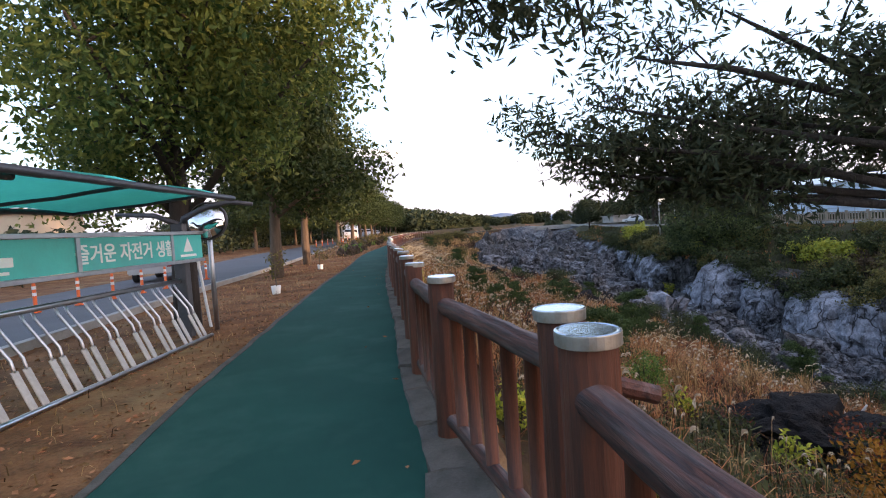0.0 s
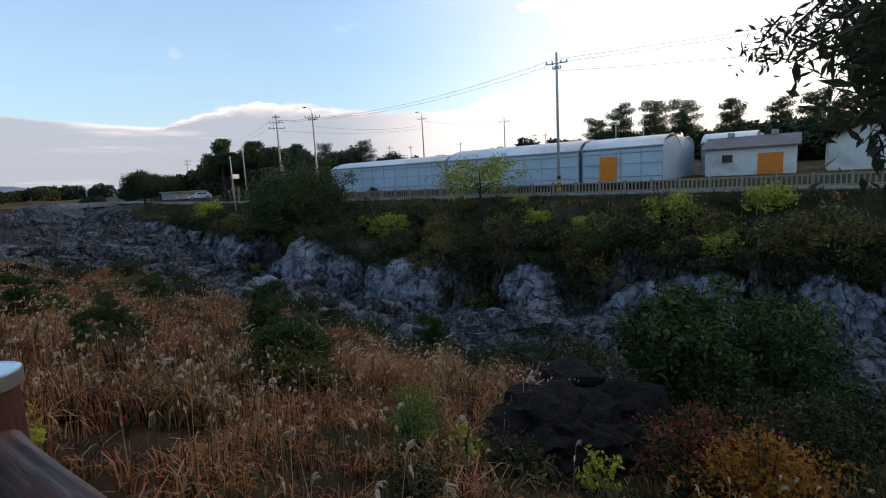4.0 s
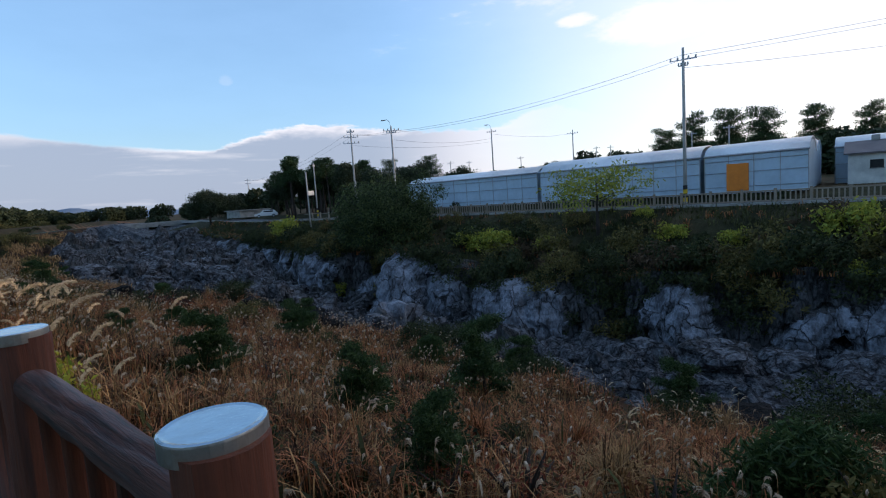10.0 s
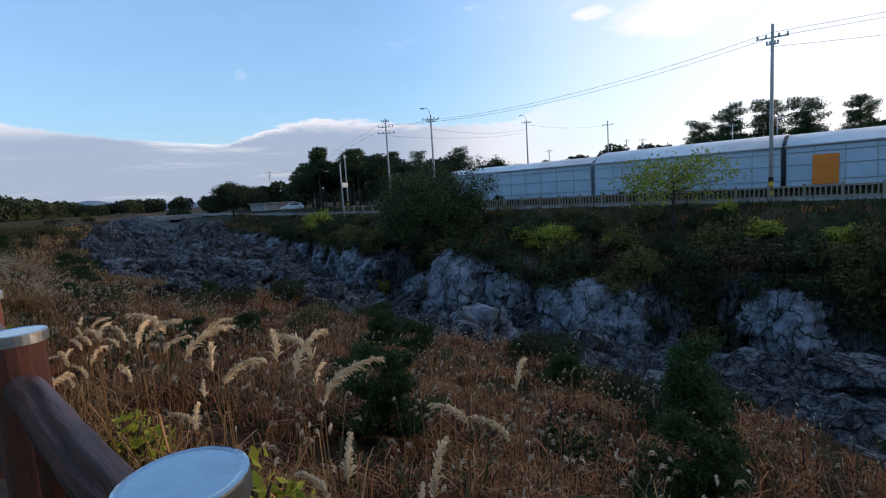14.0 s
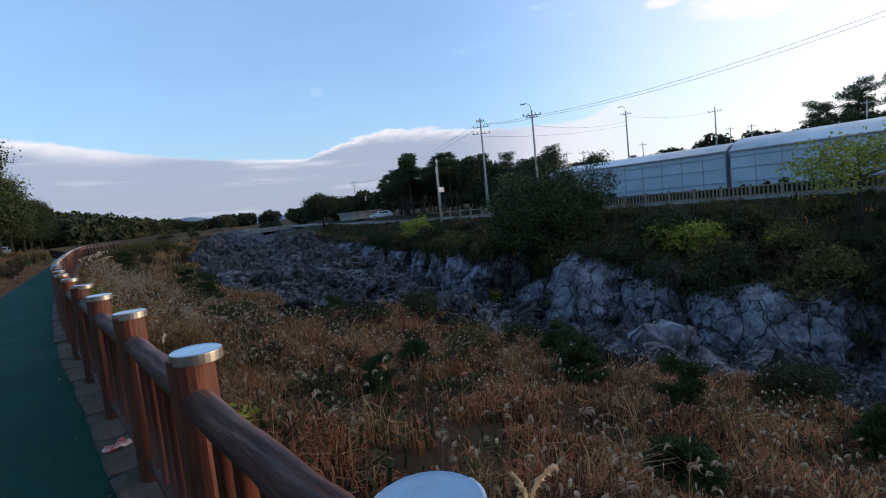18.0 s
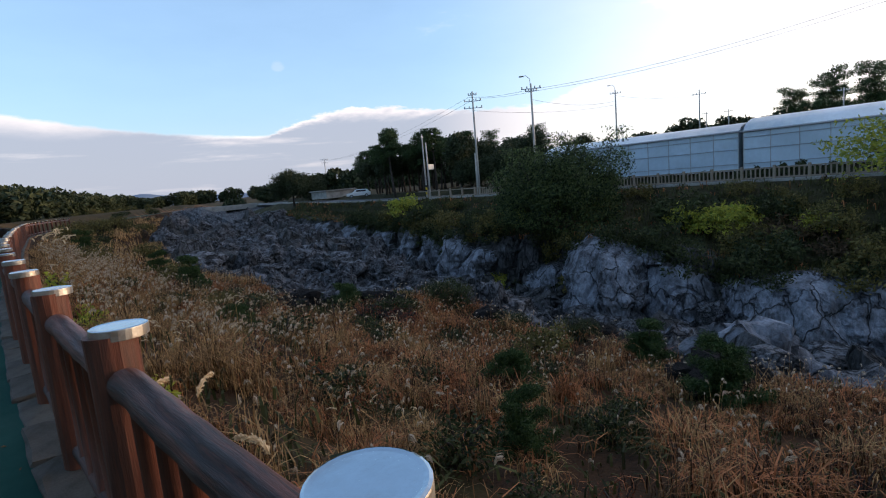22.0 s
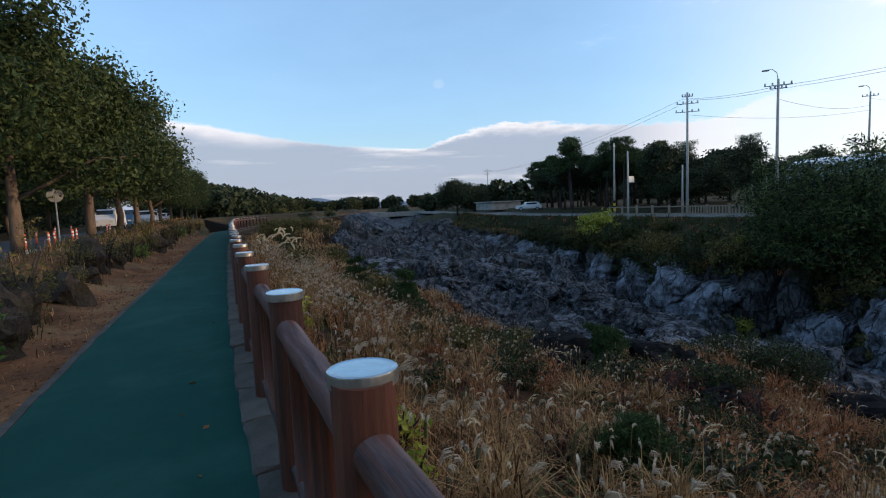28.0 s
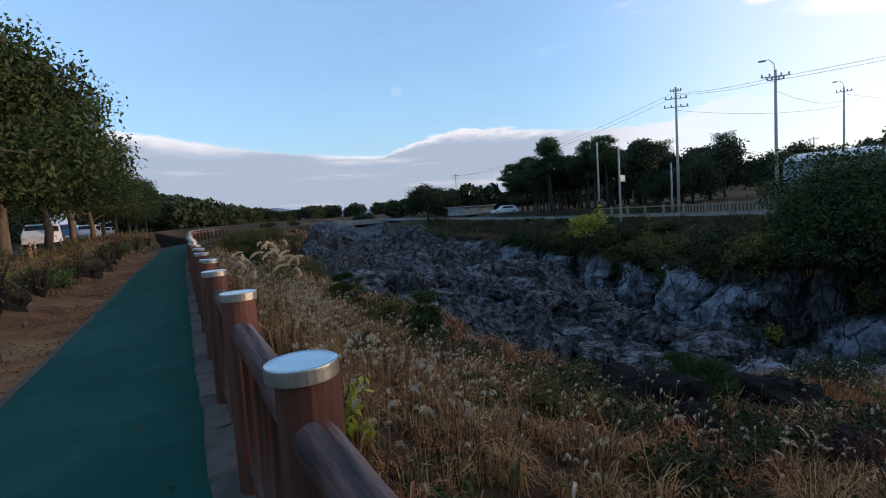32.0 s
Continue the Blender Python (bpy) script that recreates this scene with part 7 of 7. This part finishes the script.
# lava rocks edging the planted verge
def rock_mesh(seed, material, size, rough=0.32, sub=3):
    r = random.Random(seed)
    bm = bmesh.new()
    bmesh.ops.create_icosphere(bm, subdivisions=sub, radius=1.0)
    off = Vector((r.uniform(0, 50), r.uniform(0, 50), r.uniform(0, 50)))
    for v in bm.verts:
        p = v.co.copy()
        c = noise.cell_vector(p * 1.1 + off)
        d = 1 + rough * noise.noise(p * 1.2 + off) + 0.45 * rough * noise.noise(p * 3.1 + off) + 0.35 * rough * (c.x - 0.5) + 0.2 * rough * noise.noise(p * 7 + off)
        v.co = Vector((p.x * d * size[0], p.y * d * size[1], p.z * d * size[2]))
    me = bpy.data.meshes.new("rock")
    bm.to_mesh(me)
    bm.free()
    me.materials.append(material)
    return me


M_VROCK = mat("dusty_verge_rock", (0.085, 0.066, 0.05), (0.022, 0.019, 0.017), rough=0.95, scale=3.0, fine=22, bump=1.0, contrast=0.8, stain_or_shade=(0.07, 0.06, 0.025), stain_or_shade_scale=2.5, stain_or_shade_amount=0.6, bump_dist=0.12, spec=0.1)
verge_rocks = [rock_mesh(400 + i, M_VROCK, (0.34, 0.3, 0.4), 0.75) for i in range(4)]
rng = random.Random(77)
for i, y in enumerate([33.2, 34.6, 35.9, 37.3, 38.2, 39.4, 40.3, 40.9, 41.8, 42.9, 43.6, 45.2, 46.8, 48.2, 50.4, 52.5, 55, 57.5, 60.5, 64]):
    x = fence_x(y) - 2.75 - rng.uniform(0, 0.6)
    s = rng.uniform(0.7, 1.25)
    o = put("lava_rock", verge_rocks[i % 4], None, Matrix.Translation((x, y, ground_z(x, y) + 0.12 * s)) @ Matrix.Rotation(rng.uniform(0, 6.28), 4, "Z"), "dusty brown porous rock edging the dry verge", "rock", "lava rocks along the verge")
    o.scale = (s, s, s * rng.uniform(0.8, 1.2))
vb = make_bush("verge_shrub", 95, 0.5, 1.1, 0.09, L_OLIVE, 620, 0.3, "thin yellowing shrub between the lava rocks", "shrubs along the verge", at(fence_x(41) - 2.9, 41.3), 9)
vg = make_bush("verge_shrub", 96, 0.5, 0.7, 0.12, L_BRIGHT, 500, 0.5, "leafy green shrub between the lava rocks", "shrubs along the verge", at(fence_x(39) - 2.85, 38.8), 7)
for i, y in enumerate([36.4, 43.2, 46.2, 47.6, 50, 51.6, 54, 57, 59.4, 62.6, 65, 68, 71, 74, 77]):
    x = fence_x(y) - 2.8 - rng.uniform(0, 0.6)
    plant_copy(vb if i % 5 else vg, x, y, rng.uniform(0.7, 1.1), rng.uniform(0, 6.28))

# rocks of the slope and the river edge
slope_rocks = [rock_mesh(420 + i, M_LAVA, (1.0, 1.15, 0.75), 0.95, 4) for i in range(3)]
for x, y, s, k, tall in [(9.4, 7.0, 1.15, 0, 0.75), (8.6, 7.2, 1.05, 1, 0.8), (7.8, 7.3, 0.95, 2, 0.85), (7.0, 7.4, 0.9, 0, 0.8), (6.3, 7.5, 0.8, 1, 0.75), (5.7, 7.5, 0.6, 2, 0.6), (8.3, 6.6, 0.8, 1, 0.7), (10.4, 7.0, 1.1, 2, 0.7),
                         (10.8, 9.4, 1.1, 0, 0.6), (12.2, 10.4, 1.2, 1, 0.6), (5.0, 13.0, 0.4, 2, 0.6), (11.5, 28.6, 0.75, 1, 1.1), (12.3, 29.3, 0.8, 0, 0.8), (7.6, 41.6, 0.6, 2, 0.8), (8.4, 42.9, 0.8, 1, 1.0), (9.9, 39.2, 0.7, 0, 0.6), (14.2, 33.5, 0.8, 2, 0.6), (4.9, 15.6, 0.35, 1, 0.6), (13.4, 13.6, 0.9, 0, 0.6), (10.4, 44.3, 0.8, 0, 1.2), (12.2, 42.0, 0.8, 1, 0.9), (13.4, 37.6, 0.8, 2, 0.8)]:
    o = put("lava_boulder", slope_rocks[k], None, Matrix.Translation((x, y, ground_z(x, y) + 0.15 * s * tall)) @ Matrix.Rotation(rng.uniform(0, 6.28), 4, "Z"), "dark weathered lava boulder on the slope", "boulder", "lava boulders on the slope")
    o.scale = (s, s, s * tall)
for x, y, s in [(6.3, 5.4, 0.5), (8.4, 5.2, 0.6), (9.0, 4.6, 0.6)]:
    plant_copy(dk, x, y, s, rng.uniform(0, 6.28))
bed_rocks = [rock_mesh(440 + i, M_BED, (1.0, 1.2, 0.6), 0.4, 3) for i in range(4)]
for i in range(120):
    y = rng.uniform(2, 95)
    x = rng.uniform(bank_x(y) + 0.6, cliff_x(y) - 0.5)
    s = rng.uniform(0.4, 1.5) * (1 + 0.5 * sstep(50, 90, y))
    o = put("river_boulder", bed_rocks[i % 4], None, Matrix.Translation((x, y, ground_z(x, y) + 0.1 * s)) @ Matrix.Rotation(rng.uniform(0, 6.28), 4, "Z"), "pale grey lava boulder in the dry river bed", "boulder", "boulders in the river bed")
    o.scale = (s, s, s)
block_rocks = [rock_mesh(460 + i, M_BED, (1.0, 1.1, 0.9), 0.7, 3) for i in range(4)]
for i in range(110):
    y = rng.uniform(34, 94)
    x = rng.uniform(bank_x(y) + 0.4, cliff_x(y) + 0.6)
    s = rng.uniform(0.4, 1.2)
    o = put("river_boulder", block_rocks[i % 4], None, Matrix.Translation((x, y, ground_z(x, y) + 0.2 * s)) @ Matrix.Rotation(rng.uniform(0, 6.28), 4, "Z") @ Matrix.Rotation(rng.uniform(-0.4, 0.4), 4, "X"), "angular grey basalt block in the dry river bed", "boulder", "boulders in the river bed")
    o.scale = (s, s * rng.uniform(0.7, 1.3), s * rng.uniform(0.7, 1.3))
def hull_rock(r, n=15):
    bm = bmesh.new()
    for k in range(n):
        d = Vector((r.gauss(0, 1), r.gauss(0, 1), r.gauss(0, 1))).normalized() * r.uniform(0.75, 1.1)
        bm.verts.new((d.x, d.y, d.z))
    res = bmesh.ops.convex_hull(bm, input=bm.verts)
    bmesh.ops.delete(bm, geom=[e for e in res["geom_interior"] if isinstance(e, bmesh.types.BMVert)], context="VERTS")
    bm.verts.index_update()
    out = [v.co.copy() for v in bm.verts], [tuple(v.index for v in q.verts) for q in bm.faces]
    bm.free()
    return out


hr = random.Random(515)
hulls = [hull_rock(hr) for k in range(10)]
heaps = {0: ([], []), 1: ([], [])}
for i in range(1500):
    y = 26 + 92 * hr.random() ** 0.85
    x = hr.uniform(bank_x(y) + 0.3, cliff_x(y) + 0.8)
    s = hr.uniform(0.25, 0.85) * (1 + 0.7 * sstep(55, 95, y)) * (1.7 if i % 9 == 0 else 1.0)
    vs, fs = heaps[1 if noise.noise((0.11 * x, 0.11 * y, 71)) + 0.5 * noise.noise((0.35 * x, 0.35 * y, 73)) > 0.0 else 0]
    m = Matrix.Translation((x, y, ground_z(x, y) + 0.1 * s)) @ Euler((hr.uniform(-0.5, 0.5), hr.uniform(-0.5, 0.5), hr.uniform(0, 6.28))).to_matrix().to_4x4() @ Matrix.Diagonal((s, s * hr.uniform(0.6, 1.5), s * hr.uniform(0.6, 1.6), 1))
    hv, hf = hulls[i % 10]
    k = len(vs)
    vs.extend(m @ v for v in hv)
    fs.extend(tuple(q + k for q in f) for f in hf)
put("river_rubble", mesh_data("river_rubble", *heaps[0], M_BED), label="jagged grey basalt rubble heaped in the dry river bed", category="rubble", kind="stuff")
put("river_rubble", mesh_data("river_rubble", *heaps[1], M_CLIFF), label="dark basalt rubble with painted crevice shade heaped in the dry river bed", category="rubble", kind="stuff")
spur = [rock_mesh(480 + i, M_SLAB, (1.0, 1.2, 1.1), 0.75, 4) for i in range(2)]
for x, y, z, s in [(16.9, 29.8, -5.3, 1.25), (16.5, 44.6, -5.6, 1.15), (14.6, 43.6, -4.5, 0.8), (18.2, 68.2, -6.4, 1.3)]:
    o = put("river_boulder", spur[int(y) % 2], None, Matrix.Translation((x, y, z)), "jagged pale grey boulder standing at the river edge", "boulder", "boulders in the river bed")
    o.scale = (s, s * 1.15, s)
o = put("river_boulder", bed_rocks[1], None, Matrix.Translation((19.5, 50.6, -6.6)), "large pale grey boulder at the river edge", "boulder", "boulders in the river bed")
o.scale = (1.7, 1.8, 1.5)


# leafy yellowing weeds along the fence
wd = make_bush("leafy_weed", 97, 0.34, 0.62, 0.10, leaf_mat("bright_weed_leaves", (0.55, 0.52, 0.06), (0.24, 0.30, 0.045), 0.35), 300, 0.5, "leafy yellow-green weed growing by the fence", "weeds by the fence", at(0.75, 18.6), 7, category="weed", apart=True)
for x, y, s in [(0.85, 17.7, 0.9), (0.7, 20.2, 0.8), (0.8, 35.2, 0.6), (0.95, 35.9, 0.75), (0.9, 36.7, 0.6), (0.7, 30.4, 0.7), (0.8, 25.6, 0.7), (0.7, 12.2, 0.8), (0.65, 9.4, 0.7), (1.5, 3.4, 0.9), (0.75, 40.5, 1.0), (4.6, 8.1, 0.8), (5.4, 6.6, 0.9), (0.8, 4.6, 0.7)]:
    plant_copy(wd, x + fence_x(y), y, s, y * 3)
# more low dark bushes among the grass where the slope falls to the river
for i in range(34):
    y = rng.uniform(36, 50)
    x = rng.uniform(5.5, bank_x(y) - 0.8)
    plant_copy(low if i % 3 else dry, x, y, rng.uniform(0.7, 1.5), rng.uniform(0, 6.28))

bm = bmesh.new()
bmesh.ops.create_grid(bm, x_segments=5, y_segments=4, size=0.5)
wr = random.Random(12)
for v in bm.verts:
    v.co = Vector((v.co.x * 0.17, v.co.y * 0.11, wr.uniform(0.0, 0.03)))
bmesh.ops.solidify(bm, geom=bm.faces[:], thickness=0.003)
M_WRAP = mat("red_and_white_wrapper", (0.55, 0.03, 0.03), (0.7, 0.6, 0.58), rough=0.4, scale=9, fine=40, contrast=1.2)
me = bpy.data.meshes.new("litter_wrapper")
bm.to_mesh(me)
bm.free()
me.materials.append(M_WRAP)
put("litter_wrapper", me, None, Matrix.Translation((fence_x(25.1) - 0.11, 25.1, 0.062)) @ Matrix.Rotation(0.5, 4, "Z"), "crushed red and white wrapper lying on the kerb", "litter")

# a bleached dead branch lying at the river edge
bx, by = 9.8, 10.1
db = empty("dead_branch", Matrix.Translation((bx, by, ground_z(bx, by))), "bleached white dead branch lying among the grass", "branch")
v, f = tube([(0, 0, -0.1), (0.05, -0.1, 0.3), (-0.1, -0.35, 0.6), (0.0, -0.5, 0.95)], [0.05, 0.045, 0.035, 0.02], 7)
put("bough", mesh_data("bough", v, f, M_WHITEWALL), db)
for p in ((0.1, 0.3, 0.45), (-0.3, -0.1, 0.85), (0.2, -0.7, 0.7)):
    v, f = tube([(-0.02, -0.2, 0.4), Vector(p) * 0.6 + Vector((0, -0.1, 0.15)), p], [0.03, 0.022, 0.01], 6)
    put("twig", mesh_data("twig", v, f, M_WHITEWALL), db)

# beige building behind the road
bb = empty("roadside_building", Matrix.Translation((-24.5, 33.5, 0)), "low beige building beyond the road", "building")
part("wall", boxed(-4, 4.0, -3, 3, -0.2, 3.9, bevel=0.03), mat("beige_plaster", (0.58, 0.47, 0.34), (0.45, 0.36, 0.26), rough=0.9, scale=1.0, fine=12, contrast=0.4), bb)
part("roof", boxed(-4.3, 4.3, -3.3, 3.3, 3.9, 4.15, bevel=0.04), M_ROOFTILE, bb)
part("window", boxed(-1.0, 0.6, -3.03, -2.98, 1.4, 2.6), M_GLASS, bb, "dark window pane")

# low hills on the horizon; the distance haze is painted into their blue colour
M_HILL = mat("haze_tinted_hill", (0.20, 0.25, 0.32), (0.16, 0.20, 0.26), rough=1.0, scale=0.01, fine=0.08, bump=0, contrast=0.4, spec=0.0)
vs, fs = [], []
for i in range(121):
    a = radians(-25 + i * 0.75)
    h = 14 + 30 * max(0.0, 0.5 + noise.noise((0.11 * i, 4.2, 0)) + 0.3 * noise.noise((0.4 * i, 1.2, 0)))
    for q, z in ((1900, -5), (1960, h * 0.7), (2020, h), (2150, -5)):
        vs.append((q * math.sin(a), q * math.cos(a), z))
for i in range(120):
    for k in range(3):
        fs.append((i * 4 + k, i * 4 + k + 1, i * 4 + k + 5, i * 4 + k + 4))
put("backdrop", mesh_data("backdrop", vs, fs, M_HILL, smooth=True), label="low hills on the horizon with blue haze in their colour", category="hills", kind="structure")


# dead leaves and twigs on the verge, a few on the path
M_LITTER = mat("dead_leaf_litter", (0.40, 0.20, 0.09), (0.12, 0.055, 0.03), rough=0.9, scale=3, fine=20, bump=0, contrast=0.4, island=0.6, spec=0.1, hue=0.04)
r = np.random.default_rng(611)
pts = []
for k in range(15000):
    y = -3 + 60 * r.random() ** 1.15
    x = path_left(y) - 0.02 - 3.6 * r.random() ** 1.3 if k < 14920 else fence_x(y) - 0.25 - 0.25 * abs(r.normal())
    if k >= 14985:
        x = path_left(y) + 1.6 * r.random()
    pts.append((x, y, (ground_z(x, y) + 0.015 if x < path_left(y) else 0.036)))
v, f = leaf_quads(np.array(pts), 0.055, 0.5, r, 0.85)
v[:, 2] = np.maximum(v[:, 2], np.repeat(np.array(pts)[:, 2], 4) - 0.006)
put("leaf_litter", mesh_data("leaf_litter", v, f, M_LITTER), label="brown dead leaves scattered over the dry verge", category="leaves", kind="stuff")
n = 2600
y = -3 + 62 * r.random(n) ** 1.1
x = np.array([path_left(q) - 0.15 - 3.2 * r.random() for q in y])
v, f, _, _ = blade_mesh(x, y, np.array([ground_z(a, b) for a, b in zip(x, y)]), r.uniform(0.06, 0.2, n), 0.008, r, 1.0)
put("verge_grass", mesh_data("verge_grass", v, f, M_GRASS_STRAW), label="short dry grass on the verge", category="grass", kind="stuff")


# dry weeds on the planted verge farther on
def verge_weeds(name, n, seed, material, label):
    r = np.random.default_rng(seed)
    y = r.uniform(31, 82, n)
    x = np.array([fence_x(q) for q in y]) - 2.5 - 3.0 * r.random(n)
    k = 9
    z = np.repeat([ground_z(a, b) for a, b in zip(x, y)], k)
    m = n * k
    v, f, _, _ = blade_mesh(np.repeat(x, k) + r.normal(size=m) * 0.1, np.repeat(y, k) + r.normal(size=m) * 0.1, z - 0.03, np.repeat(r.uniform(0.15, 0.55, n), k) * r.uniform(0.6, 1.1, m), 0.014, r)
    put(name, mesh_data(name, v, f, material), label=label, category="weeds", kind="stuff")


verge_weeds("verge_weeds", 260, 621, M_GRASS_STRAW, "dry brown weeds on the planted verge")
verge_weeds("verge_undergrowth", 300, 622, M_GRASS_OLIVE, "low olive weeds on the planted verge")
